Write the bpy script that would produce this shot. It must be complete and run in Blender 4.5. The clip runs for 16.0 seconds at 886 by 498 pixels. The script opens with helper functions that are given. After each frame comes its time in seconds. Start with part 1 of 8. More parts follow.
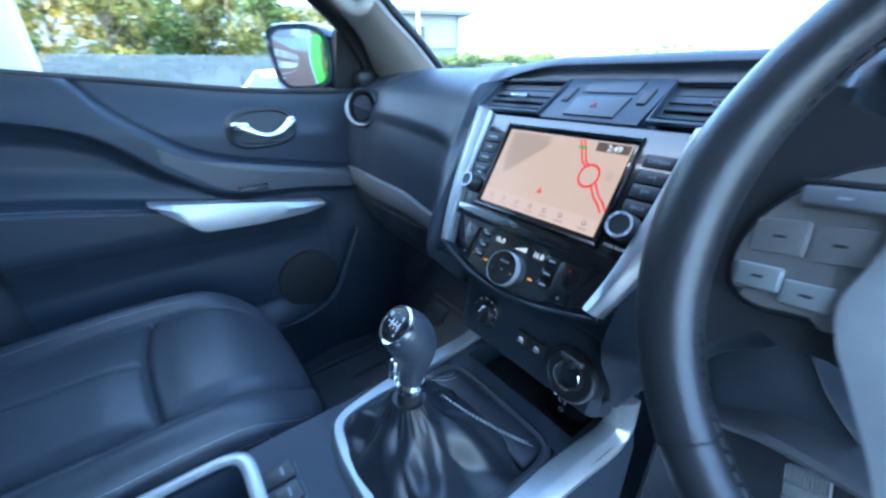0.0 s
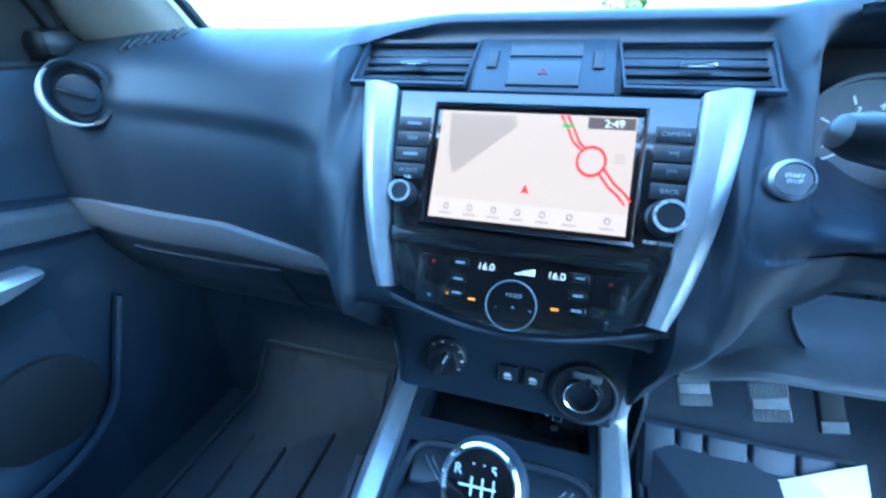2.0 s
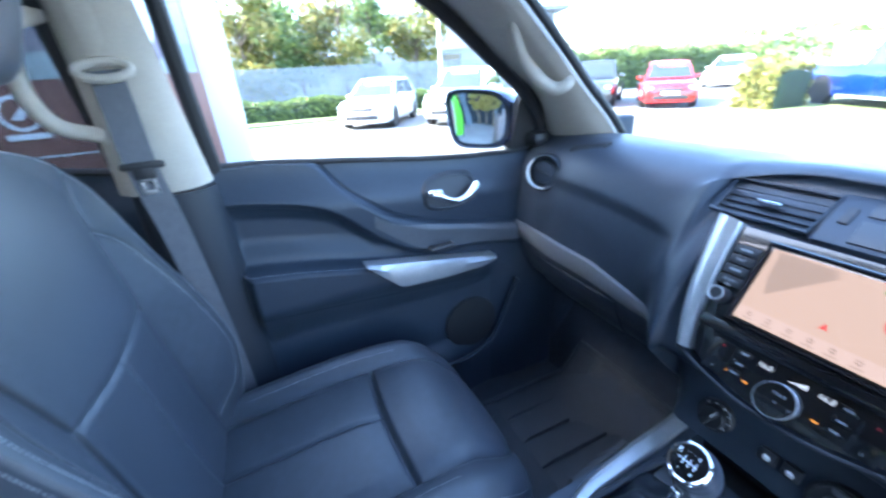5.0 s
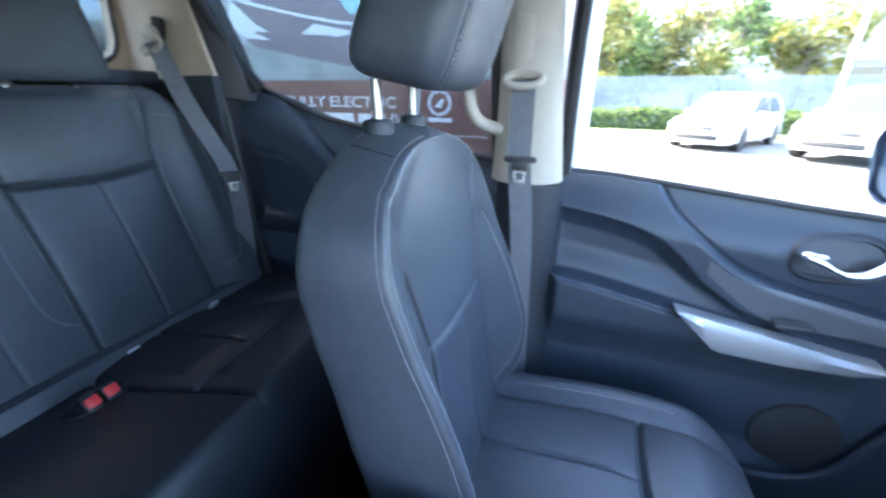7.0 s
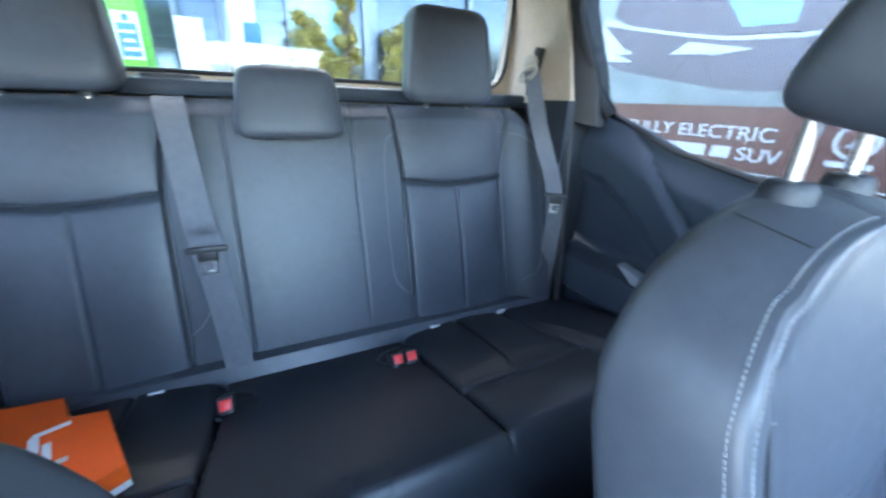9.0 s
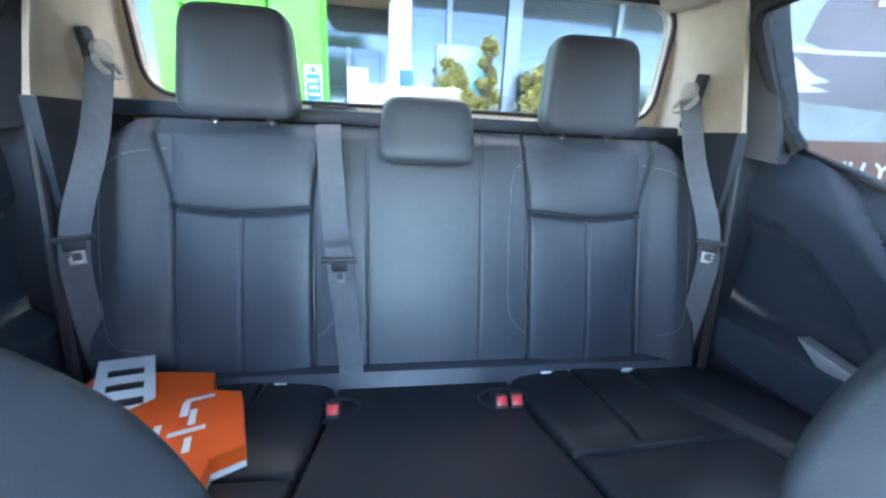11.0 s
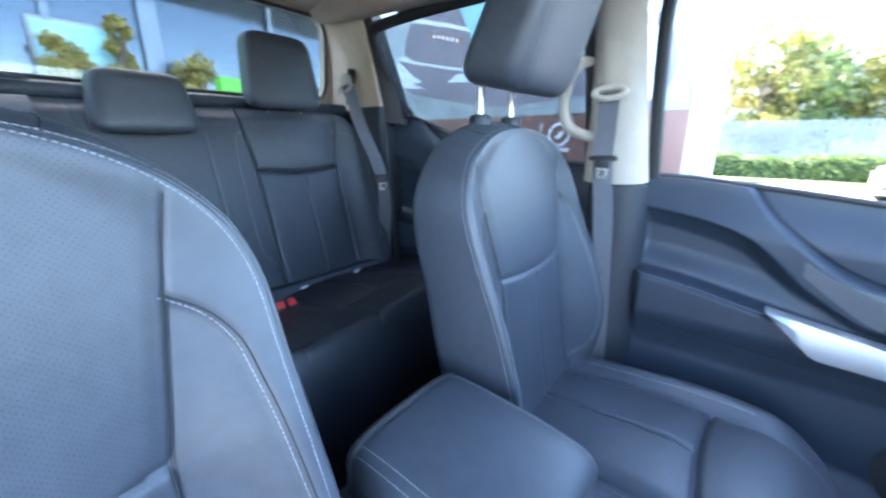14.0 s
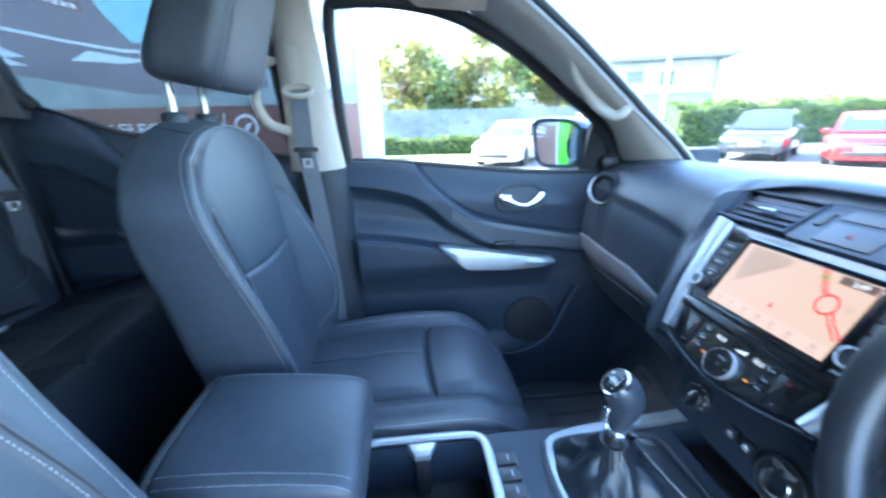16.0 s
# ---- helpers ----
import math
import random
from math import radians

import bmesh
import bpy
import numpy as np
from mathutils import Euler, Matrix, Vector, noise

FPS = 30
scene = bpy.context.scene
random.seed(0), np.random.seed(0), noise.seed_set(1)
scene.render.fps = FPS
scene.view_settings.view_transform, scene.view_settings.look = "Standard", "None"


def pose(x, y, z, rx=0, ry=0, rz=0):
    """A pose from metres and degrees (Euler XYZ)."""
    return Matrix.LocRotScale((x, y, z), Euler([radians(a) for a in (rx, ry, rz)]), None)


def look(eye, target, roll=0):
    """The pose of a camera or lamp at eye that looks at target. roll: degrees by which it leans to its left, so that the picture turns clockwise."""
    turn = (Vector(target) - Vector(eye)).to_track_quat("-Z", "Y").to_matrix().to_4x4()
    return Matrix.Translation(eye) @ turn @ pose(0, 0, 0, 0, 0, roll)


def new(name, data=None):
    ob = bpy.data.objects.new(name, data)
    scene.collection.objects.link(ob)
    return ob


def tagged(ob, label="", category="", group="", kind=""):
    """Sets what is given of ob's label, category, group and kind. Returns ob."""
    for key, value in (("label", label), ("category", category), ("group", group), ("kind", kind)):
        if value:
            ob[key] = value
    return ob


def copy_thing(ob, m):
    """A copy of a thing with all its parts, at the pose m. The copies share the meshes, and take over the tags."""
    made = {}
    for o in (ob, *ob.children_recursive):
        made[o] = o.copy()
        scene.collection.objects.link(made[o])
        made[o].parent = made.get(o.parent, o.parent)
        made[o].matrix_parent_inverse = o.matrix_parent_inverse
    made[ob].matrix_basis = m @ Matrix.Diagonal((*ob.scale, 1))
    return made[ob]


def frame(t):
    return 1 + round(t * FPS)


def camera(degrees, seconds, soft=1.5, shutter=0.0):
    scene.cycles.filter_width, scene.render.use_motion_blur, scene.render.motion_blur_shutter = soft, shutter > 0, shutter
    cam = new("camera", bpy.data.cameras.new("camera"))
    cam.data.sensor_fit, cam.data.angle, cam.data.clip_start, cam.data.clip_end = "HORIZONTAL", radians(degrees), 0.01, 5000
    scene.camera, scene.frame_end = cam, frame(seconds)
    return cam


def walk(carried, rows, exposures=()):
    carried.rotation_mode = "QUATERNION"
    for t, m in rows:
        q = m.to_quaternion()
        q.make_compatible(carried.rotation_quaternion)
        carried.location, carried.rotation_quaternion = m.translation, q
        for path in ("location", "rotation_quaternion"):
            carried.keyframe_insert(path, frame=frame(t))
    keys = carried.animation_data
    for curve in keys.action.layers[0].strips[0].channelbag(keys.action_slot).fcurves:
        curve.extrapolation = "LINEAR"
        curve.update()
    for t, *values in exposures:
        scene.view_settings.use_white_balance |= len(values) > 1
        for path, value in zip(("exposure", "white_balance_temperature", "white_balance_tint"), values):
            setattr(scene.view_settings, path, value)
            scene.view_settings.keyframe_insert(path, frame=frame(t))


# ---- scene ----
cam = camera(98.4, 16.0, soft=2.5, shutter=0.5)
PATH = [
    (0, (0.314, 0.421, 1.462), (-1.146, 1.501, 0.623), -0.9),
    (0.5, (0.218, 0.437, 1.438), (-1.021, 1.748, 0.573), -1.2),
    (1, (0.146, 0.438, 1.432), (-0.819, 1.944, 0.537), -1.1),
    (1.5, (0.066, 0.434, 1.426), (-0.589, 2.087, 0.509), -0.6),
    (2, (0.019, 0.448, 1.442), (-0.454, 2.154, 0.511), -0.0),
    (2.5, (0.0, 0.447, 1.467), (-0.466, 2.16, 0.547), 0.0),
    (3, (0.013, 0.384, 1.529), (-0.621, 2.05, 0.623), -0.1),
    (3.5, (0.09, 0.318, 1.571), (-0.859, 1.836, 0.681), -0.4),
    (3.7, (0.121, 0.303, 1.597), (-0.953, 1.723, 0.686), -1.5),
    (5.8, (0.169, 0.137, 1.649), (-1.646, 0.401, 0.851), -0.6),
    (6, (0.165, 0.12, 1.651), (-1.659, 0.261, 0.844), 0.0),
    (6.5, (0.184, 0.127, 1.648), (-1.643, -0.113, 0.872), 0.1),
    (7, (0.151, 0.124, 1.657), (-1.598, -0.467, 0.887), 0.3),
    (7.5, (0.12, 0.098, 1.67), (-1.488, -0.819, 0.911), 0.7),
    (8, (0.109, 0.081, 1.676), (-1.302, -1.127, 0.936), 1.4),
    (8.5, (0.093, 0.059, 1.682), (-1.055, -1.403, 0.943), 1.9),
    (9, (0.095, 0.028, 1.675), (-0.758, -1.631, 0.954), 2.2),
    (9.5, (0.087, -0.01, 1.665), (-0.422, -1.81, 0.958), 2.8),
    (9.7, (0.095, -0.035, 1.655), (-0.3, -1.882, 0.998), 3.1),
    (11.8, (0.083, 0.082, 1.657), (-0.196, -1.821, 1.118), 2.6),
    (12, (0.107, 0.113, 1.645), (-0.252, -1.785, 1.125), 2.6),
    (12.5, (0.16, 0.178, 1.612), (-0.509, -1.634, 1.093), 2.2),
    (13, (0.217, 0.222, 1.579), (-0.764, -1.437, 1.048), 1.4),
    (13.5, (0.285, 0.265, 1.564), (-0.987, -1.18, 1.023), 0.6),
    (14, (0.333, 0.299, 1.571), (-1.179, -0.889, 1.02), -0.1),
    (14.5, (0.373, 0.329, 1.567), (-1.327, -0.559, 1.0), -0.9),
    (15, (0.424, 0.317, 1.562), (-1.407, -0.236, 0.977), -1.2),
    (15.5, (0.44, 0.309, 1.568), (-1.455, 0.098, 0.962), -1.5),
    (16, (0.461, 0.29, 1.586), (-1.431, 0.456, 0.961), -1.5),
]
walk(cam, [(t, look(eye, target, roll)) for t, eye, target, roll in PATH],
     [(0, 4.35, 5400, 4), (1.2, 4.82, 4520, -6), (2.2, 4.95, 4500, -6), (3.0, 4.67, 4700, -6), (3.7, 4.45, 5000, 0), (6, 4.76, 6080, 14), (8, 5.3, 6300, 14), (9.7, 5.93, 6420, 12), (12, 5.83, 6480, 13), (13, 5.2, 6360, 14), (14, 5.1, 6180, 14), (15, 4.98, 5950, 11), (16, 4.77, 5600, 6)])

# ---- light ----
EXPO = 4.2                   # stops of the picture, for what glows
GZ = 0.15                     # height of the car park
world = bpy.data.worlds.new("sky")
scene.world = world
world.use_nodes = True
wn = world.node_tree.nodes
sky = wn.new("ShaderNodeTexSky")
sky.sky_type, sky.sun_disc = "NISHITA", False
sky.sun_elevation, sky.sun_rotation = radians(38), radians(200)
sky.air_density, sky.dust_density = 1.0, 2.0
world.node_tree.links.new(sky.outputs[0], wn["Background"].inputs[0])
wn["Background"].inputs[1].default_value = 0.15
sun = new("sun", bpy.data.lights.new("sun", "SUN"))
sun.data.energy, sun.data.angle, sun.data.color = 2.4, radians(0.6), (1.0, 0.94, 0.85)
sun.matrix_world = look((-3.42, -9.40, 7.81), (0, 0, 0))


# ---- materials ----
def mat(name, col, rough=0.5, metal=0.0, var=0.15, scale=40.0, bump=0.0, bscale=300.0, col2=None, spec=0.5, coat=0.0,
        emit=None, estr=1.0, stretch=None):
    m = bpy.data.materials.new(name)
    m.use_nodes = True
    nt = m.node_tree
    b = nt.nodes["Principled BSDF"]
    b.inputs["Roughness"].default_value, b.inputs["Metallic"].default_value = rough, metal
    b.inputs["Specular IOR Level"].default_value = spec
    b.inputs["Coat Weight"].default_value = coat
    b.inputs["Base Color"].default_value = (*col, 1)
    tc = nt.nodes.new("ShaderNodeTexCoord")
    vec = tc.outputs["Object"]
    if stretch:
        mp = nt.nodes.new("ShaderNodeMapping")
        mp.inputs["Scale"].default_value = stretch
        nt.links.new(vec, mp.inputs[0])
        vec = mp.outputs[0]
    if var:
        n1 = nt.nodes.new("ShaderNodeTexNoise")
        n1.inputs["Scale"].default_value, n1.inputs["Detail"].default_value = scale, 6
        n2 = nt.nodes.new("ShaderNodeTexNoise")
        n2.inputs["Scale"].default_value, n2.inputs["Detail"].default_value = scale * 0.13, 3
        nt.links.new(vec, n1.inputs[0]), nt.links.new(vec, n2.inputs[0])
        add = nt.nodes.new("ShaderNodeMath")
        add.operation = "ADD"
        nt.links.new(n1.outputs[0], add.inputs[0]), nt.links.new(n2.outputs[0], add.inputs[1])
        ramp = nt.nodes.new("ShaderNodeMapRange")
        ramp.inputs[1].default_value, ramp.inputs[2].default_value = 0.6, 1.4
        nt.links.new(add.outputs[0], ramp.inputs[0])
        mix = nt.nodes.new("ShaderNodeMix")
        mix.data_type = "RGBA"
        c2 = col2 or tuple(min(1, c * (1 + 2 * var)) for c in col)
        c1 = tuple(c * (1 - var) for c in col)
        mix.inputs[6].default_value, mix.inputs[7].default_value = (*c1, 1), (*c2, 1)
        nt.links.new(ramp.outputs[0], mix.inputs[0])
        nt.links.new(mix.outputs[2], b.inputs["Base Color"])
        rr = nt.nodes.new("ShaderNodeMapRange")
        rr.inputs[1].default_value, rr.inputs[2].default_value = 0.6, 1.4
        rr.inputs[3].default_value, rr.inputs[4].default_value = max(0.02, rough - 0.07), min(1, rough + 0.07)
        nt.links.new(add.outputs[0], rr.inputs[0])
        nt.links.new(rr.outputs[0], b.inputs["Roughness"])
    if bump:
        v = nt.nodes.new("ShaderNodeTexVoronoi")
        v.inputs["Scale"].default_value = bscale
        nt.links.new(vec, v.inputs[0])
        bp = nt.nodes.new("ShaderNodeBump")
        bp.inputs["Strength"].default_value, bp.inputs["Distance"].default_value = bump, 0.0006
        nt.links.new(v.outputs[0], bp.inputs["Height"])
        nt.links.new(bp.outputs[0], b.inputs["Normal"])
    if emit:
        b.inputs["Emission Color"].default_value, b.inputs["Emission Strength"].default_value = (*emit, 1), estr
    return m


# black leather, plastic and carpet: the sky's blue cast is mixed into these colours
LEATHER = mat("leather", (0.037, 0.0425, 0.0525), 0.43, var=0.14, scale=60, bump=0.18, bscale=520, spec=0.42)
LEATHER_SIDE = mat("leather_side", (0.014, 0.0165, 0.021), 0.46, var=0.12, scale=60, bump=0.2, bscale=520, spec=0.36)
STITCH = mat("stitch", (0.27, 0.285, 0.30), 0.7, var=0.2, scale=900)
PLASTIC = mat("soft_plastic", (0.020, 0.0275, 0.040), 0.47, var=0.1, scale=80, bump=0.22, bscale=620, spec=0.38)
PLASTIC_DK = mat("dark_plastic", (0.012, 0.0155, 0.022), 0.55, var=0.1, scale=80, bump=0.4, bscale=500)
GLOSS = mat("gloss_black", (0.006, 0.006, 0.007), 0.15, var=0.1, scale=30, coat=0.6)
BUTTON = mat("button_black", (0.02, 0.021, 0.024), 0.38, var=0.1, scale=200)
SILVER = mat("silver_paint", (0.42, 0.435, 0.45), 0.38, metal=0.75, var=0.06, scale=120)
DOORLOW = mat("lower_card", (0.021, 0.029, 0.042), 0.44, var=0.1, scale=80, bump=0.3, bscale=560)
STRIPM = mat("grey_trim", (0.10, 0.105, 0.115), 0.45, var=0.1, scale=90, bump=0.2)
DOORSTRIP = mat("door_strip_grey", (0.060, 0.063, 0.070), 0.45, var=0.1, scale=90, bump=0.2)
BRIGHT = mat("bright_trim", (0.75, 0.77, 0.80), 0.25, metal=0.55, var=0.03, scale=60)
CHROME = mat("chrome", (0.82, 0.83, 0.84), 0.09, metal=1.0, var=0.03, scale=60)
PILLAR = mat("pillar_cloth", (0.35, 0.315, 0.27), 0.8, var=0.06, scale=200, bump=0.3, bscale=700)
HEADLINER = mat("headliner", (0.46, 0.37, 0.285), 0.92, var=0.06, scale=250, bump=0.3, bscale=800)
RUBBER = mat("rubber", (0.012, 0.012, 0.013), 0.7, var=0.15, scale=60)
CARPET = mat("carpet", (0.021, 0.026, 0.034), 0.95, var=0.3, scale=300, bump=0.8, bscale=900)
MATM = mat("floor_mat", (0.018, 0.023, 0.031), 0.7, var=0.2, scale=120, bump=0.4, bscale=300)
MATPAD = mat("mat_rubber", (0.022, 0.028, 0.038), 0.5, var=0.2, scale=90, bump=0.4, bscale=300)
WEB = mat("belt_webbing", (0.085, 0.088, 0.100), 0.7, var=0.15, scale=500, bump=0.4, bscale=900)
RED = mat("buckle_red", (0.60, 0.03, 0.03), 0.4, var=0.08, scale=200)
ORANGE = mat("orange_card", (0.90, 0.115, 0.006), 0.55, var=0.05, scale=60)
PAPER = mat("paper", (0.80, 0.82, 0.82), 0.7, var=0.04, scale=60)
WHITEM = mat("white_mark", (0.85, 0.86, 0.88), 0.5, var=0.0)
BLACKM = mat("black_mark", (0.012, 0.012, 0.014), 0.5, var=0.0)
BOOT = mat("boot_leather", (0.014, 0.017, 0.022), 0.40, var=0.15, scale=50, bump=0.3, bscale=400, spec=0.5)
KNOBM = mat("knob_leather", (0.034, 0.040, 0.052), 0.36, var=0.12, scale=60, bump=0.1, bscale=500)
STEEL = mat("dull_steel", (0.42, 0.42, 0.42), 0.30, metal=0.95, var=0.08, scale=200)
MIRRORM = mat("mirror_glass", (0.9, 0.92, 0.94), 0.015, metal=1.0, var=0.0)


def glass(name, col=(1, 1, 1), shine=0.05):
    """A thin pane: mostly clear, a little mirror, more at a glancing angle."""
    m = bpy.data.materials.new(name)
    m.use_nodes = True
    nt = m.node_tree
    nt.nodes.remove(nt.nodes["Principled BSDF"])
    out = nt.nodes["Material Output"]
    t, g, mx = (nt.nodes.new("ShaderNode" + k) for k in ("BsdfTransparent", "BsdfGlossy", "MixShader"))
    t.inputs[0].default_value = (*col, 1)
    g.inputs["Roughness"].default_value = 0.02
    lw = nt.nodes.new("ShaderNodeLayerWeight")
    lw.inputs[0].default_value = 0.12
    mr = nt.nodes.new("ShaderNodeMapRange")
    mr.inputs[3].default_value, mr.inputs[4].default_value = shine * 0.6, 0.30
    nt.links.new(lw.outputs["Facing"], mr.inputs[0])
    nt.links.new(mr.outputs[0], mx.inputs[0])
    nt.links.new(t.outputs[0], mx.inputs[1]), nt.links.new(g.outputs[0], mx.inputs[2])
    nt.links.new(mx.outputs[0], out.inputs[0])
    return m


GLASS = glass("clear_glass", (0.93, 0.96, 0.95))
REARGLASS = glass("rear_glass", (0.60, 0.63, 0.62))
PRIVACY = glass("tinted_glass", (0.46, 0.48, 0.48))

ASPHALT = mat("tarmac", (0.122, 0.119, 0.115), 0.9, var=0.2, scale=3, bump=0.6, bscale=60)
CARBLUE = mat("dark_blue_paint", (0.008, 0.015, 0.04), 0.2, metal=0.3, var=0.05, scale=30, coat=0.8)
ADBROWN = mat("board_brown", (0.24, 0.125, 0.100), 0.35, var=0.08, scale=2)
# dark print lifted: the window glass's veil of reflection is in the colour
ADDARK = mat("board_dark", (0.215, 0.185, 0.205), 0.35, var=0.12, scale=3)
ADGREY = mat("board_grey", (0.42, 0.455, 0.465), 0.35, var=0.12, scale=2)
ADROAD = mat("board_road", (0.30, 0.33, 0.32), 0.35, var=0.2, scale=9)
ADTEAL = mat("board_teal", (0.30, 0.56, 0.58), 0.3, var=0.12, scale=3)
ADWHITE = mat("board_white", (0.78, 0.78, 0.78), 0.4, var=0.04, scale=5)
ADPALE = mat("board_pale", (0.68, 0.74, 0.75), 0.4, var=0.08, scale=5)
GREENP = mat("green_paint", (0.095, 0.37, 0.016), 0.45, var=0.06, scale=4)
SHOWGLASS = mat("showroom_glass", (0.085, 0.105, 0.122), 0.12, metal=0.7, var=0.06, scale=0.6)
STEELBLUE = mat("mullion_steel", (0.16, 0.19, 0.23), 0.4, metal=0.3, var=0.08, scale=6)
SIGNBLUE = mat("sign_blue", (0.03, 0.13, 0.50), 0.5, var=0.05, scale=10)
YELLOWP = mat("yellow_print", (0.62, 0.42, 0.02), 0.5, var=0.06, scale=5)
ORANGEP = mat("orange_print", (0.62, 0.20, 0.03), 0.5, var=0.06, scale=5)
SOFFIT = mat("canopy_timber", (0.42, 0.29, 0.16), 0.6, var=0.15, scale=6)
FENCEM = mat("galvanised", (0.13, 0.15, 0.17), 0.5, metal=0.4, var=0.1, scale=5)
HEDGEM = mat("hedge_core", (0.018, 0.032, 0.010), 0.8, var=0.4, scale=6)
BARK = mat("bark", (0.10, 0.075, 0.05), 0.9, var=0.3, scale=20, bump=0.8, bscale=60)
GRASS = mat("grass", (0.085, 0.13, 0.035), 0.9, var=0.4, scale=5, col2=(0.17, 0.19, 0.07), bump=0.8, bscale=40)
WHITEPAINT = mat("white_cladding", (0.62, 0.63, 0.64), 0.6, var=0.06, scale=2)
CLADPALE = mat("pale_cladding", (0.31, 0.32, 0.33), 0.6, var=0.06, scale=2)
CLADGREY = mat("grey_cladding", (0.17, 0.185, 0.20), 0.55, var=0.06, scale=2)
ROOFGREY = mat("roof_edge", (0.12, 0.13, 0.14), 0.6, var=0.1, scale=3)
CARGLASS = mat("car_glass", (0.02, 0.025, 0.03), 0.04, var=0.0, coat=0.5)
LAMPGLASS = mat("lamp_glass", (0.60, 0.62, 0.64), 0.08, metal=0.5, var=0.0)
WHITECAR = mat("white_car_paint", (0.60, 0.61, 0.62), 0.22, var=0.03, scale=3, coat=0.8)
DARKCAR = mat("dark_car_paint", (0.02, 0.022, 0.026), 0.2, var=0.05, scale=3, coat=0.9)
REDCAR = mat("red_car_paint", (0.30, 0.006, 0.005), 0.25, var=0.04, scale=3, coat=0.9)
BLUECAR = mat("blue_car_paint", (0.004, 0.020, 0.16), 0.25, metal=0.3, var=0.04, scale=3, coat=0.9)
GREYCAR = mat("grey_car_paint", (0.30, 0.31, 0.32), 0.28, metal=0.5, var=0.04, scale=3, coat=0.8)


def leafmat(name, c1, c2):
    """Leaves: colour varies leaf by leaf, light shines through."""
    m = bpy.data.materials.new(name)
    m.use_nodes = True
    nt = m.node_tree
    b = nt.nodes["Principled BSDF"]
    b.inputs["Roughness"].default_value = 0.5
    g = nt.nodes.new("ShaderNodeNewGeometry")
    mix = nt.nodes.new("ShaderNodeMix")
    mix.data_type = "RGBA"
    mix.inputs[6].default_value, mix.inputs[7].default_value = (*c1, 1), (*c2, 1)
    nt.links.new(g.outputs["Random Per Island"], mix.inputs[0])
    nt.links.new(mix.outputs[2], b.inputs["Base Color"])
    tr = nt.nodes.new("ShaderNodeBsdfTranslucent")
    nt.links.new(mix.outputs[2], tr.inputs[0])
    mx = nt.nodes.new("ShaderNodeMixShader")
    mx.inputs[0].default_value = 0.35
    out = nt.nodes["Material Output"]
    nt.links.new(b.outputs[0], mx.inputs[1]), nt.links.new(tr.outputs[0], mx.inputs[2]), nt.links.new(mx.outputs[0], out.inputs[0])
    return m


LEAF = leafmat("green_leaf", (0.055, 0.10, 0.025), (0.17, 0.22, 0.06))
LEAFG = leafmat("golden_leaf", (0.26, 0.22, 0.05), (0.46, 0.36, 0.10))
LEAFY = leafmat("yellow_leaf", (0.10, 0.13, 0.03), (0.26, 0.21, 0.05))


def perforated(name, src, pitch=0.0050):
    """The leather again, pricked with staggered rows of small holes."""
    m = src.copy()
    m.name = name
    nt = m.node_tree
    b = nt.nodes["Principled BSDF"]
    tc = nt.nodes.new("ShaderNodeTexCoord")
    best = None
    for off in (0.0, 0.5):
        mp = nt.nodes.new("ShaderNodeMapping")
        mp.inputs["Scale"].default_value = (1 / pitch, 0.0, 1 / pitch)
        mp.inputs["Location"].default_value = (off, 0.5, off)
        fr = nt.nodes.new("ShaderNodeVectorMath")
        fr.operation = "FRACTION"
        ds = nt.nodes.new("ShaderNodeVectorMath")
        ds.operation = "DISTANCE"
        ds.inputs[1].default_value = (0.5, 0.5, 0.5)
        nt.links.new(tc.outputs["Object"], mp.inputs[0]), nt.links.new(mp.outputs[0], fr.inputs[0]), nt.links.new(fr.outputs[0], ds.inputs[0])
        if best is None:
            best = ds.outputs["Value"]
        else:
            mn = nt.nodes.new("ShaderNodeMath")
            mn.operation = "MINIMUM"
            nt.links.new(best, mn.inputs[0]), nt.links.new(ds.outputs["Value"], mn.inputs[1])
            best = mn.outputs[0]
    hole = nt.nodes.new("ShaderNodeMapRange")
    hole.inputs[1].default_value, hole.inputs[2].default_value = 0.0, 0.12
    nt.links.new(best, hole.inputs[0])
    mix = nt.nodes.new("ShaderNodeMix")
    mix.data_type = "RGBA"
    mix.inputs[6].default_value = (0.022, 0.026, 0.034, 1)
    old = b.inputs["Base Color"].links[0].from_socket
    nt.links.new(hole.outputs[0], mix.inputs[0]), nt.links.new(old, mix.inputs[7]), nt.links.new(mix.outputs[2], b.inputs["Base Color"])
    sp = nt.nodes.new("ShaderNodeMath")
    sp.operation = "MULTIPLY"
    sp.inputs[1].default_value = 0.36
    nt.links.new(hole.outputs[0], sp.inputs[0]), nt.links.new(sp.outputs[0], b.inputs["Specular IOR Level"])
    return m


PERF = perforated("perforated_leather", LEATHER)


# ---- mesh helpers ----
def sm(a, b, x):
    t = np.clip((x - a) / (b - a), 0, 1)
    return t * t * (3 - 2 * t)


def groove(d, w=0.006):
    return np.exp(-(d / w) ** 2)


def thing(name, label, category, group="", kind="", at=(0, 0, 0)):
    ob = new(name)
    ob.location = at
    return tagged(ob, label, category, group, kind)


def part(name, bm, material, parent=None, label="", smooth=True):
    me = bpy.data.meshes.new(name)
    bmesh.ops.recalc_face_normals(bm, faces=bm.faces[:])
    bm.to_mesh(me)
    bm.free()
    if smooth:
        me.shade_smooth()
        me.set_sharp_from_angle(angle=radians(38))
    me.materials.append(material)
    ob = new(name, me)
    if parent:
        ob.parent = parent
        ob.matrix_parent_inverse = Matrix.Translation(-parent.location) if not parent.parent else Matrix()
    if label:
        ob["label"] = label
    return ob


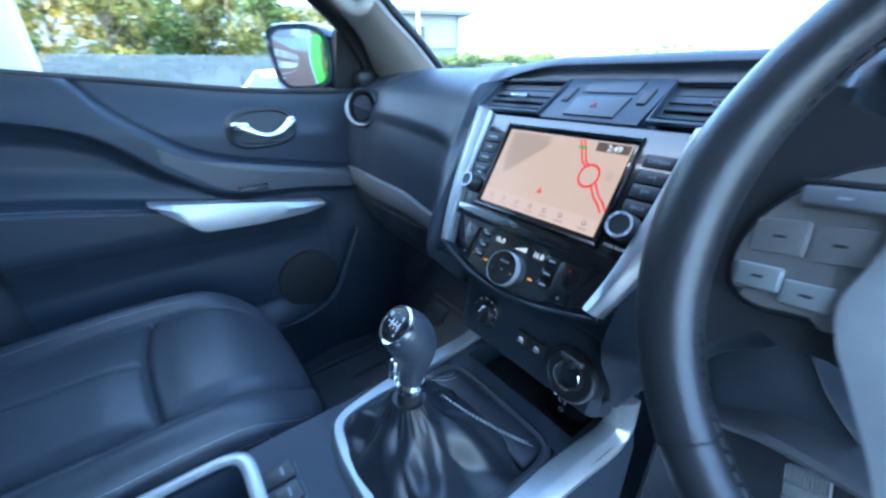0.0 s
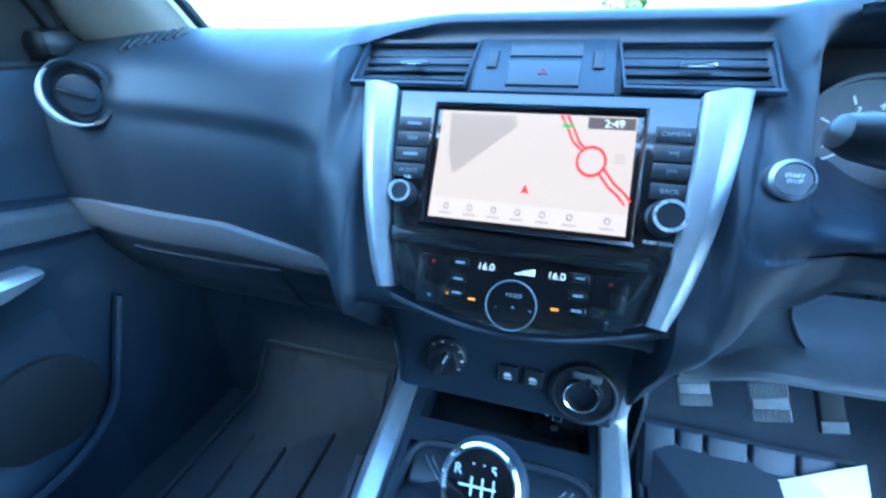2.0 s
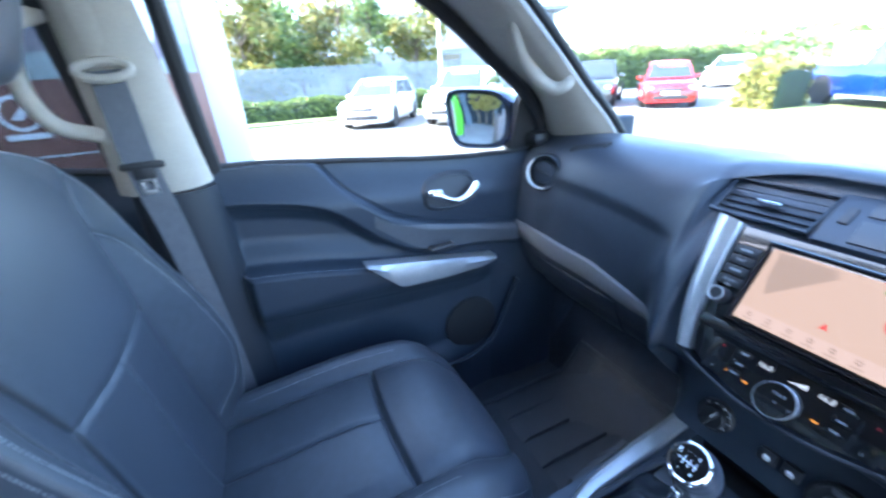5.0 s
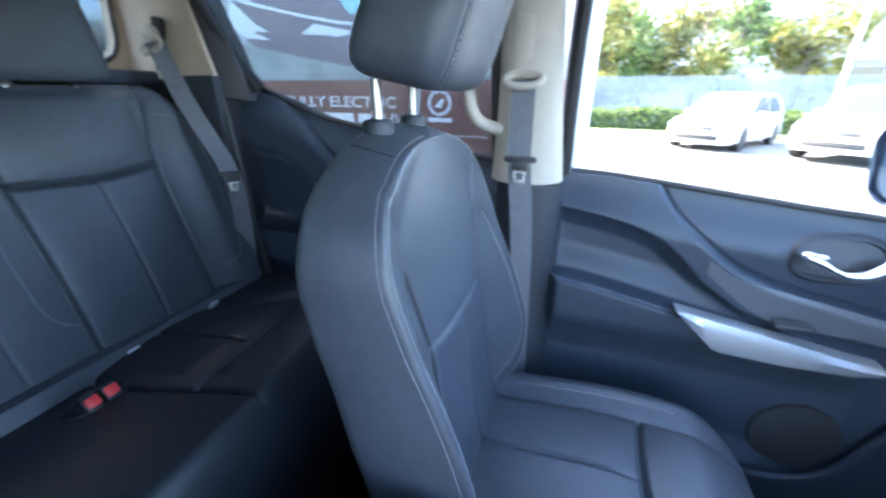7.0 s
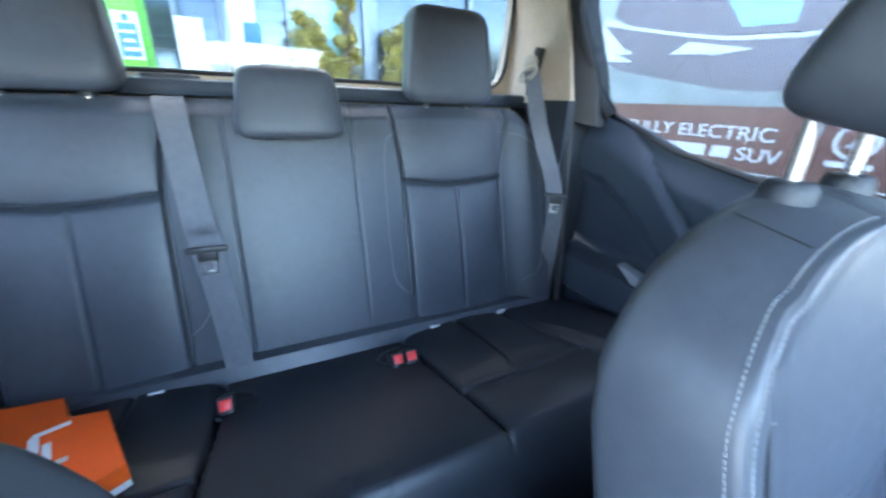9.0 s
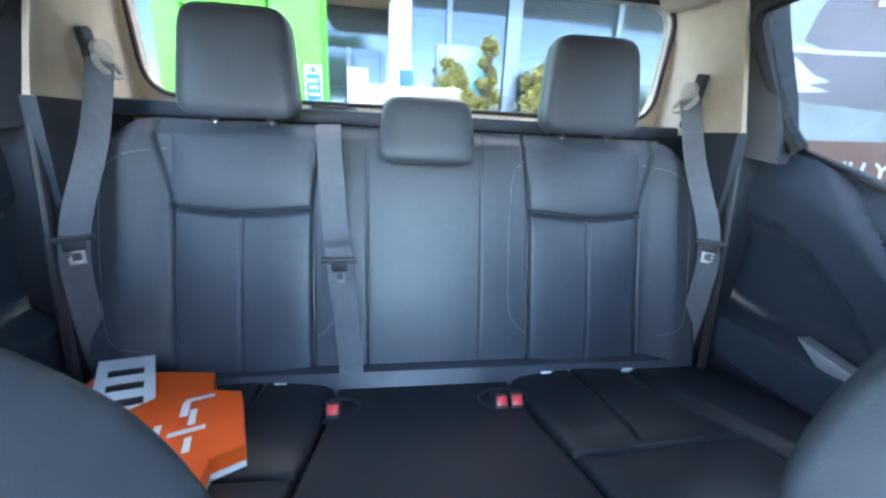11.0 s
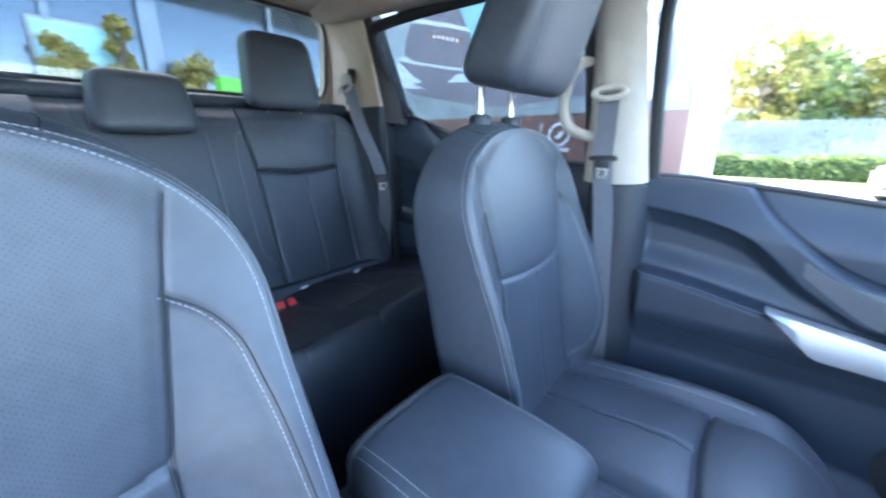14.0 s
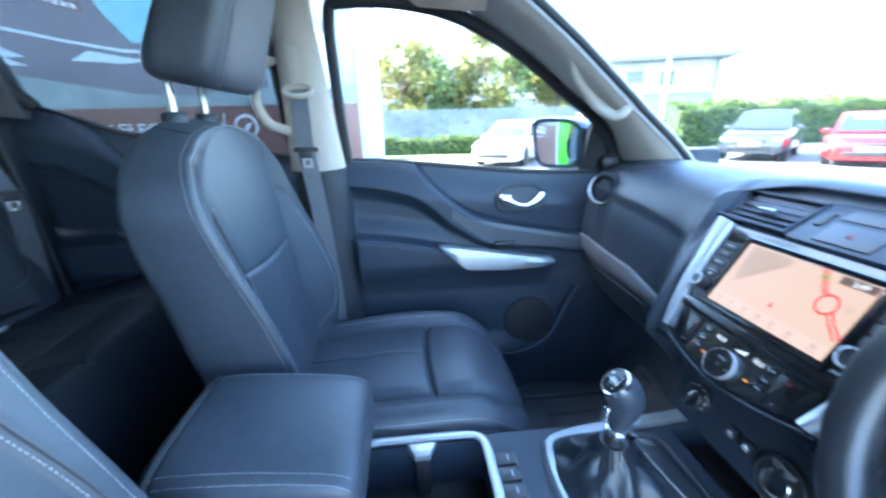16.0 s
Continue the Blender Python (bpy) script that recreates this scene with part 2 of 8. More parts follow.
def BM():
    return bmesh.new()


def rbox(bm, c, s, r=0.004, seg=2, m=None):
    g = bmesh.ops.create_cube(bm, size=1)["verts"]
    for v in g:
        v.co = Vector((v.co.x * s[0], v.co.y * s[1], v.co.z * s[2]))
    es = list({e for v in g for e in v.link_edges})
    if r > 0:
        res = bmesh.ops.bevel(bm, geom=es, offset=min(r, min(s) * 0.49), segments=seg, profile=0.5, affect="EDGES")
        g = list({v for f in res["faces"] for v in f.verts} | {v for v in g if v.is_valid})
    M = Matrix.Translation(c) @ (m or Matrix())
    for v in g:
        v.co = M @ v.co
    return bm


def rings(bm, rs, closed=True, cap=True, loop=False):
    vs = [[bm.verts.new(p) for p in r] for r in rs]
    n = len(rs[0])
    pairs = list(zip(vs, vs[1:])) + ([(vs[-1], vs[0])] if loop else [])
    for a, b in pairs:
        for i in range(n if closed else n - 1):
            j = (i + 1) % n
            bm.faces.new((a[i], a[j], b[j], b[i]))
    if cap and closed and not loop:
        bm.faces.new(vs[0]), bm.faces.new(vs[-1][::-1])
    return bm


def spline(pts, n=10, closed=False):
    P = [Vector(p) for p in pts]
    out = []
    N = len(P)
    for i in range(N if closed else N - 1):
        a, b = P[i], P[(i + 1) % N]
        p0 = P[i - 1] if (i > 0 or closed) else a * 2 - b
        p3 = P[(i + 2) % N] if (i + 2 < N or closed) else b * 2 - a
        for k in range(n):
            t = k / n
            out.append(0.5 * ((2 * a) + (b - p0) * t + (2 * p0 - 5 * a + 4 * b - p3) * t * t + (3 * a - p0 - 3 * b + p3) * t ** 3))
    if not closed:
        out.append(P[-1])
    return out


def tube(bm, pts, r, n=8, closed=False, flat=1.0, up=None):
    P = [Vector(p) for p in pts]
    rs = []
    N = len(P)
    prev = None
    for i, p in enumerate(P):
        d = (P[(i + 1) % N] - P[i - 1]) if closed else (P[min(i + 1, N - 1)] - P[max(i - 1, 0)])
        d.normalize()
        if prev is None:
            u = Vector(up) if up else (Vector((0, 0, 1)) if abs(d.z) < 0.9 else Vector((1, 0, 0)))
        else:
            u = prev
        u = (u - d * u.dot(d)).normalized()
        prev = u
        w = d.cross(u)
        rad = r[i] if hasattr(r, "__len__") else r
        rs.append([p + (u * math.cos(a) * rad + w * math.sin(a) * rad * flat) for a in (2 * math.pi * k / n for k in range(n))])
    return rings(bm, rs, loop=closed)


def lathe(bm, prof, c, axis, n=32, cap=True):
    ax = Vector(axis).normalized()
    u = ax.orthogonal().normalized()
    w = ax.cross(u)
    rs = [[Vector(c) + ax * h + (u * math.cos(a) + w * math.sin(a)) * max(r, 1e-5) for a in (2 * math.pi * k / n for k in range(n))] for r, h in prof]
    return rings(bm, rs, cap=cap)


def prism(bm, poly, f, d0, d1, bevel=0.0):
    """A flat outline (u, v) given depth from d0 to d1; f(u, v, w) places it."""
    a = [bm.verts.new(f(u, v, d0)) for u, v in poly]
    b = [bm.verts.new(f(u, v, d1)) for u, v in poly]
    n = len(poly)
    fs = [bm.faces.new(a[::-1]), bm.faces.new(b)]
    fs += [bm.faces.new((a[i], a[(i + 1) % n], b[(i + 1) % n], b[i])) for i in range(n)]
    if bevel:
        bmesh.ops.bevel(bm, geom=list(fs[1].edges), offset=bevel, segments=2, profile=0.5, affect="EDGES")
    return bm


def sheet(bm, X, Y, Z, back=None):
    """A grid of points (2D arrays) as a surface; back = a vector: closes it to a slab by that offset."""
    nu, nv = X.shape
    V = [[bm.verts.new((X[i, j], Y[i, j], Z[i, j])) for j in range(nv)] for i in range(nu)]
    for i in range(nu - 1):
        for j in range(nv - 1):
            bm.faces.new((V[i][j], V[i + 1][j], V[i + 1][j + 1], V[i][j + 1]))
    if back is not None:
        o = Vector(back)
        B = {}
        edge = [(i, 0) for i in range(nu)] + [(nu - 1, j) for j in range(1, nv)] + [(i, nv - 1) for i in range(nu - 2, -1, -1)] + [(0, j) for j in range(nv - 2, 0, -1)]
        for i, j in edge:
            B[i, j] = bm.verts.new(V[i][j].co + o)
        for k in range(len(edge)):
            a, b = edge[k], edge[(k + 1) % len(edge)]
            bm.faces.new((V[a[0]][a[1]], V[b[0]][b[1]], B[b], B[a]))
        bm.faces.new([B[e] for e in edge])
    return bm


def closed_grid(bm, P):
    """P: array (n, m, 3), second index runs round; poles closed."""
    return rings(bm, [[Vector(p) for p in row] for row in P])


def stitches(bm, pts, dash=0.006, gap=0.004, r=0.0009, lift=(0, 0, 0)):
    P = [Vector(p) + Vector(lift) for p in pts]
    run, k = 0.0, 0
    for a, b in zip(P, P[1:]):
        L = (b - a).length
        s = 0.0
        while s < L:
            ph = run % (dash + gap)
            step = min(L - s, (dash - ph) if ph < dash else (dash + gap - ph)) + 1e-6
            if ph < dash and step > 0.001:
                p, q = a.lerp(b, s / L), a.lerp(b, min(1, (s + step) / L))
                tube(bm, [p, q], r, n=5)
            s += step
            run += step
    return bm


# ---- car park ----
ground = BM()
gx, gy = np.meshgrid(np.linspace(-400, 400, 41), np.linspace(-400, 400, 41), indexing="ij")
sheet(ground, gx, gy, np.full_like(gx, GZ))
tagged(part("ground", ground, ASPHALT, smooth=False), "pale grey tarmac car park in bright sun", "ground", kind="structure")


# ---- cab shell ----
def wall_quad(bm, pts, off):
    """A flat slab from corner points, given thickness by the vector off."""
    P = [Vector(p) for p in pts]
    return prism(bm, [(i, 0) for i in range(len(P))], lambda u, v, w: P[int(u)] + Vector(off) * w, 0.0, 1.0)


bm = rbox(BM(), (0, 0.1, 0.585), (1.62, 2.5, 0.05), 0.01)
tagged(part("floor", bm, CARPET), "dark carpeted cab floor of the pickup", "floor", kind="structure")
# headliner: a shallow dome
gx, gy = np.meshgrid(np.linspace(-0.70, 0.70, 33), np.linspace(-1.10, 0.50, 33), indexing="ij")
gz = 2.08 - 0.14 * (np.abs(gx) / 0.70) ** 3 * (1 - 0.75 * sm(-0.45, -1.05, gy)) - 0.04 * sm(-0.6, -1.1, gy) - 0.10 * sm(0.0, 0.52, gy)
gx = gx * (1 - 0.17 * sm(0.22, 0.50, gy))
tagged(part("ceiling", sheet(BM(), gx, gy, gz, (0, 0, 0.03)), HEADLINER), "pale warm grey woven headliner", "ceiling", kind="structure")


def side_shell(s, nm):
    """Pillars and the outer skin of one side; s = -1 for the passenger's side."""
    def S(p):
        return Vector((s * -p[0], p[1], p[2]))
    # A pillar: a broad moulding between the windscreen edge and the door seal
    we = spline([(-0.640, 1.135, 1.435), (-0.618, 1.04, 1.515), (-0.597, 0.935, 1.592), (-0.567, 0.83, 1.668), (-0.530, 0.68, 1.775), (-0.500, 0.52, 1.880), (-0.49, 0.40, 1.95)], 6)
    de = spline([(-0.835, 1.05, 1.400), (-0.800, 1.00, 1.480), (-0.768, 0.945, 1.560), (-0.735, 0.845, 1.650), (-0.695, 0.70, 1.770), (-0.655, 0.53, 1.885), (-0.645, 0.36, 1.925)], 6)
    inn = spline([(-0.818, 0.990, 1.405), (-0.800, 0.978, 1.49), (-0.774, 0.900, 1.579), (-0.744, 0.774, 1.668), (-0.710, 0.620, 1.769), (-0.684, 0.454, 1.846), (-0.662, 0.33, 1.885)], 6)
    de = [q.lerp(i_, 0.68 * float(sm(0.30, 0.62, k / (len(de) - 1)))) for k, (q, i_) in enumerate(zip(de, inn))]
    rs = []
    for p, q in zip(we, de):
        row = []
        for k in range(9):
            t = k / 8
            row.append(S(p.lerp(q, t) + Vector((0.028, -0.028, 0.0)) * math.sin(math.pi * t) ** 0.7))
        row += [S(q + Vector((-0.03, 0.03, 0.02))), S(p + Vector((-0.03, 0.05, 0.02)))]
        rs.append(row)
    tagged(part("trim_screen_band_" + nm, tube(BM(), [S(p + Vector((0.012, 0.014, 0.006))) for p in we], 0.010, n=8), RUBBER), "black edge band of the windscreen", "trim", kind="structure")
    tagged(part("trim_a_pillar_" + nm, rings(BM(), rs), PILLAR), "pale grey moulded A-pillar trim", "pillar trim", kind="structure")
    # black door frame that closes the gap between the window seal and the A pillar
    rs = []
    for p, q in zip(inn, de):
        q = q + Vector((-0.006, 0.004, 0.0))
        rs.append([S(p), S(p.lerp(q, 0.5) + Vector((0.004, -0.002, 0))), S(q), S(q + Vector((-0.04, 0.01, 0))), S(p + Vector((-0.04, 0.0, 0)))])
    tagged(part("trim_front_door_frame_" + nm, rings(BM(), rs), RUBBER), "black door frame beside the A-pillar", "trim", kind="structure")
    # B pillar, upper pale and lower dark
    b = spline([(-0.760, 0.022, 1.465), (-0.738, 0.020, 1.60), (-0.700, 0.018, 1.76), (-0.65, 0.018, 1.88), (-0.585, 0.02, 1.98)], 6)
    bm = tube(BM(), [S(p) for p in b], [float(np.interp(i, [0, 8, 16, 20, 24], [0.082, 0.066, 0.054, 0.062, 0.09])) for i in range(len(b))], n=16, flat=0.5, up=(0, 1, 0))
    tagged(part("trim_b_pillar_" + nm, bm, PILLAR), "pale grey B-pillar trim with belt guide", "pillar trim", kind="structure")
    b = spline([(-0.775, 0.03, 0.60), (-0.775, 0.03, 0.9), (-0.775, 0.03, 1.25), (-0.768, 0.03, 1.455)], 6)
    bm = tube(BM(), [S(p) for p in b], [0.10 - 0.024 * i / (len(b) - 1) for i in range(len(b))], n=16, flat=0.55, up=(0, 1, 0))
    tagged(part("trim_b_pillar_lower_" + nm, bm, PLASTIC_DK), "dark plastic lower B-pillar trim", "pillar trim", kind="structure")
    # C pillar: a pale panel beside the rear window, dark below
    re_ = [(-0.655, -1.075, 1.680), (-0.670, -1.075, 1.75), (-0.680, -1.075, 1.90), (-0.66, -1.07, 2.02)]
    fe_ = [(-0.702, -0.803, 1.680), (-0.695, -0.812, 1.75), (-0.668, -0.825, 1.90), (-0.63, -0.82, 2.02)]
    rs = [[S(Vector(a).lerp(Vector(c), k / 6) + Vector((-0.012 * math.sin(math.pi * k / 6), 0, 0))) for k in range(7)] + [S(Vector(c) + Vector((-0.05, 0.0, 0.0))), S(Vector(a) + Vector((-0.05, -0.03, 0)))] for a, c in zip(spline(re_, 4), spline(fe_, 4))]
    tagged(part("trim_c_pillar_" + nm, rings(BM(), rs), HEADLINER), "pale rear quarter trim beside the window", "pillar trim", kind="structure")
    bm = BM()
    prism(bm, [(-1.06, 0.6), (-0.74, 0.6), (-0.80, 1.30), (-0.80, 1.688), (-1.06, 1.688)], lambda u, v, w: S((-0.690 - w, u, v)), 0.0, 0.10)
    tagged(part("trim_quarter_" + nm, bm, PLASTIC_DK), "dark plastic rear quarter panel", "trim", kind="structure")
    # dark door-frame cover behind the rear side window
    a_ = [(-0.712, -0.815, 1.640), (-0.702, -0.820, 1.75), (-0.678, -0.832, 1.90), (-0.64, -0.83, 2.0)]
    c_ = [(-0.755, -0.750, 1.625), (-0.738, -0.768, 1.75), (-0.696, -0.795, 1.90), (-0.655, -0.79, 2.0)]
    rs = [[S(p), S(p.lerp(q, 0.5) + Vector((0.006, 0, 0))), S(q), S(q + Vector((-0.05, 0, 0))), S(p + Vector((-0.06, 0, 0)))] for p, q in zip(spline(a_, 4), spline(c_, 4))]
    tagged(part("trim_door_frame_" + nm, rings(BM(), rs), BLACKM), "dark cover of the rear door frame", "trim", kind="structure")
    # black tube that draws the shaded gap behind the door
    gp = spline([(-0.716, -0.812, 1.66), (-0.712, -0.790, 1.50), (-0.708, -0.765, 1.30), (-0.706, -0.745, 1.05)], 6)
    tagged(part("trim_door_seal_" + nm, tube(BM(), [S(p) for p in gp], 0.010, n=8), BLACKM), "black strip standing in for the dark gap behind the rear door", "trim", kind="structure")
    # roof rail
    r = spline([(-0.575, 0.50, 1.945), (-0.60, 0.1, 1.975), (-0.615, -0.4, 2.0), (-0.63, -0.86, 2.02), (-0.655, -1.06, 2.04)], 6)
    bm = tube(BM(), [S(p) for p in r], [0.072 - 0.02 * k / (len(r) - 1) for k in range(len(r))], n=14, up=(1, 0, 0))
    tagged(part("trim_roof_rail_" + nm, bm, HEADLINER), "pale headliner edge above the doors", "trim", kind="structure")
    # outer skin below the windows
    if s < 0:
        bm = rbox(BM(), S((-0.90, 0.1, 0.90)), (0.03, 2.5, 0.90), 0.01)
    else:
        bm = rbox(BM(), S((-0.90, -0.56, 0.90)), (0.03, 1.16, 0.90), 0.01)
        rbox(bm, S((-0.90, 0.66, 0.53)), (0.03, 1.34, 0.16), 0.01)
    tagged(part("wall_body_side_" + nm, bm, RUBBER), "dark painted outer body side", "car body", kind="structure")


side_shell(-1, "left")
side_shell(1, "right")
# rear wall under the window, parcel ledge
bm = rbox(BM(), (0, -1.10, 1.14), (1.42, 0.06, 1.10), 0.01)
tagged(part("wall_rear", bm, PLASTIC_DK), "dark rear bulkhead of the cab", "wall", kind="structure")
bm = rbox(BM(), (0, -1.03, 1.682), (1.46, 0.10, 0.036), 0.012)
tagged(part("trim_rear_sill", bm, PLASTIC), "dark grey trim below the rear window", "trim", kind="structure")
# firewall
bm = wall_quad(BM(), [(-0.84, 1.30, 0.95), (0.84, 1.30, 0.95), (0.84, 1.02, 0.60), (-0.84, 1.02, 0.60)], (0, 0.03, -0.03))
wall_quad(bm, [(-0.84, 1.30, 0.95), (0.84, 1.30, 0.95), (0.84, 1.34, 1.415), (-0.84, 1.34, 1.415)], (0, 0.03, 0))
for s in (-1, 1):
    rbox(bm, (s * 0.815, 1.19, 1.03), (0.05, 0.36, 0.90), 0.01)
tagged(part("wall_front", bm, CARPET), "black carpeted bulkhead above the footwells", "wall", kind="structure")


def arch(w0, w1, z0, z1, r, n=6):
    """A window outline: bottom half width w0, top half width w1, rounded corners."""
    c = [(-w0, z0), (w0, z0), (w1, z1), (-w1, z1)]
    out = []
    for i in range(4):
        p, a, b = Vector(c[i]), Vector(c[i - 1]), Vector(c[(i + 1) % 4])
        d0, d1 = (a - p).normalized() * r, (b - p).normalized() * r
        for k in range(n + 1):
            t = k / n
            out.append(tuple((1 - t) ** 2 * (p + d0) + 2 * t * (1 - t) * p + t * t * (p + d1)))
    return out


# rear window with its surround
win = thing("window_rear", "wide tinted rear cab window with fine heating lines", "window", kind="structure", at=(0, -1.08, 1.7))
hole = arch(0.652, 0.676, 1.715, 2.01, 0.075)
frame_o = [(u + math.copysign(0.10, u), v + math.copysign(0.09, v - 1.855)) for u, v in hole]
bm = BM()
va = [[bm.verts.new((u, y, v)) for u, v in o] for o, y in ((frame_o, -1.06), (hole, -1.06), (hole, -1.10), (frame_o, -1.10))]
for a, b in zip(va, va[1:] + va[:1]):
    for i in range(len(a)):
        j = (i + 1) % len(a)
        bm.faces.new((a[i], a[j], b[j], b[i]))
part("window_frame", bm, HEADLINER, win, "pale cloth surround")
bm = tube(BM(), [(u, -1.062, v) for u, v in hole], 0.006, n=8, closed=True, up=(0, 1, 0))
part("seal", bm, RUBBER, win, "black rubber seal")
bm = prism(BM(), hole, lambda u, v, w: (u, -1.085 - w, v), 0.0, 0.004)
part("pane", bm, REARGLASS, win, smooth=False).visible_shadow = False
for k in range(9):
    z = 1.735 + k * 0.025
    w = 0.64 + (z - 1.715) * 0.07
    bm = tube(BM(), [(-w, -1.083, z), (w, -1.083, z)], 0.0005, n=4)
    part("heating_line", bm, BLACKM, win)

# windscreen and its base
ws = thing("window_front", "clear curved windscreen above the dashboard", "windscreen", kind="structure", at=(0, 1.1, 1.46))
u, v = np.meshgrid(np.linspace(-1, 1, 21), np.linspace(0, 1, 13), indexing="ij")
gy = 1.15 + 0.10 * (1 - u ** 2) - v * 0.66
gz = 1.42 + v * 0.56
gx = u * (0.70 - 0.12 * v)
part("pane", sheet(BM(), gx, gy, gz, (0, 0.004, 0.004)), GLASS, ws).visible_shadow = False
part("lower_frit", tube(BM(), [(a * 0.70, 1.145 + 0.10 * (1 - a * a), 1.425) for a in np.linspace(-1, 1, 41)], 0.012, n=8), RUBBER, ws, "black lower edge band")
for a in (-0.985, 0.985):
    part("side_frit", tube(BM(), [(a * (0.70 - 0.12 * b), 1.145 + 0.10 * (1 - a * a) - b * 0.66, 1.42 + b * 0.56) for b in np.linspace(0, 1, 20)], 0.010, n=8), RUBBER, ws, "black side edge band")
part("header_trim", tube(BM(), [(a * 0.58, 0.49 + 0.10 * (1 - a * a), 1.985) for a in np.linspace(-1, 1, 31)], 0.035, n=10), HEADLINER, ws, "pale header trim")


# ---- seats ----
def front_seat(name, label):
    seat = thing(name, label, "car seat", "front seats")
    # backrest: front panel with bolsters, side panels, back
    nb, nd, nf, ns, nk = 150, 90, 190, 44, 60
    D = np.linspace(0, 1, nd + 1)[1:] * radians(88)
    zr = np.concatenate([np.linspace(0.90, 1.42, nb), 1.42 + 0.172 * np.sin(D) ** (2 / 2.32)])
    wr = np.concatenate([np.interp(np.linspace(0.90, 1.42, nb), [0.90, 1.0, 1.2, 1.42], [0.215, 0.236, 0.248, 0.245]), 0.245 * np.cos(D) ** (2 / 2.32)])
    SEAM_Z, SEAM_U = [0.9, 1.05, 1.31, 1.445, 1.53, 1.6], [0.150, 0.142, 0.140, 0.166, 0.182, 0.190]
    curve = spline([(0.166, 1.448, 0), (0.191, 1.429, 0), (0.208, 1.402, 0), (0.215, 1.367, 0), (0.222, 1.31, 0), (0.229, 1.20, 0), (0.226, 1.12, 0), (0.205, 1.06, 0), (0.150, 1.030, 0)], 12)
    cu = np.array([(p.x, p.y) for p in curve])

    def smooth_line(pts):
        return np.array([(p.x, p.y) for p in spline([(a, b, 0) for a, b in pts], 12)])
    MID = smooth_line([(0.90, 0.035), (1.114, -0.008), (1.31, -0.036), (1.44, -0.060), (1.53, -0.078), (1.57, -0.085), (1.612, -0.096)])
    PIPE = smooth_line([(0.90, 0.020), (0.97, 0.040), (1.05, 0.060), (1.14, 0.066), (1.225, 0.046), (1.30, 0.018), (1.38, -0.016), (1.46, -0.044), (1.51, -0.058), (1.60, -0.090)])

    def face(u, z):
        """Depth of the front panel, with seams; u across, z up."""
        q = np.abs(u)
        mid = np.interp(z, MID[:, 0], MID[:, 1])
        pipe = np.interp(z, PIPE[:, 0], PIPE[:, 1])
        us = np.interp(z, SEAM_Z, SEAM_U)
        wz = np.interp(z, zr, wr)
        ue = np.minimum(us - 0.02, wz - 0.075)
        y = mid + (pipe - mid) * np.where(q > ue, sm(0.0, 1.0, (q - ue) / np.maximum(wz - ue, 0.02)), 0.0) + 0.006 * np.clip(1 - (q / np.minimum(us, wz)) ** 2, 0, 1)
        dist = np.sqrt(((q[..., None] - cu[:, 0]) ** 2 + (z[..., None] - cu[:, 1]) ** 2).min(-1))
        inside = (q > us) & (q < np.interp(z, cu[::-1, 1], cu[::-1, 0])) & (z > 1.03) & (z < 1.448)
        y = y - 0.0028 * groove(dist, 0.0028) - 0.006 * inside * sm(0.0, 0.008, dist)
        y = y - 0.0030 * groove(q - us, 0.0024) * sm(0.004, 0.03, wz - us)
        y = y - 0.006 * groove(z - 1.302 - 0.012 * (u / 0.15) ** 2, 0.0045) * (q < us) + 0.004 * sm(1.302, 1.33, z) * (q < us) * sm(0.0, 0.02, us - q)
        return y - 0.003 * groove(u, 0.004) * (z < 1.30)

    rows = []
    for z, w in zip(zr, wr):
        us = min(float(np.interp(z, SEAM_Z, SEAM_U)), 0.86 * w)
        cc = np.linspace(-1, 1, nf)
        u = np.sign(cc) * np.where(np.abs(cc) < 0.6, np.abs(cc) / 0.6 * us, us + (np.abs(cc) - 0.6) / 0.4 * (w - us))
        yf = face(u, np.full_like(u, z))
        er = np.clip((np.abs(u) - (w - 0.008)) / 0.008, 0, 1)
        yf = yf - 0.006 * (1 - np.sqrt(1 - er ** 2 * 0.98)) - 0.0014 * groove(np.abs(u) - (w - 0.0045), 0.0014)
        back = float(np.interp(z, [0.90, 1.125, 1.30, 1.395, 1.46, 1.52, 1.56, 1.59], [-0.085, -0.132, -0.163, -0.187, -0.191, -0.186, -0.175, -0.164]))
        lift = 0.016 * float(sm(1.46, 1.588, np.array(z)))
        k = np.linspace(0, 1, ns + 2)[1:-1]
        y0 = yf[-1]
        bul = 0.007 * np.sin(k * np.pi) - 0.05 * np.clip((k - 0.72) / 0.28, 0, 1) ** 2.2
        side_r = np.stack([np.maximum(w + bul * min(1, w / 0.1), 0.0) , y0 + (back - y0) * k, z + lift * np.sin(k * np.pi / 2)], 1)
        side_l = side_r[::-1] * np.array([-1, 1, 1])
        ub = np.linspace(1, -1, nk) * max(w - 0.05 * min(1, w / 0.1), 0.002)
        bk = np.stack([ub, back - 0.012 * (1 - (ub / max(w, 0.01)) ** 2), np.full(nk, z + lift)], 1)
        rows.append(np.concatenate([np.stack([u, yf, np.full(nf, z)], 1), side_r, bk, side_l]))
    P = np.array(rows)
    nz, na = P.shape[:2]
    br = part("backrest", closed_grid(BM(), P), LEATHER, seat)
    br.data.materials.append(PERF)
    for f in br.data.polygons:
        c = f.center
        if c.y > -0.11 and 1.305 < c.z < 1.575 and abs(c.x) < np.interp(c.z, SEAM_Z, SEAM_U) - 0.008 and f.normal.y > 0.5:
            f.material_index = 1

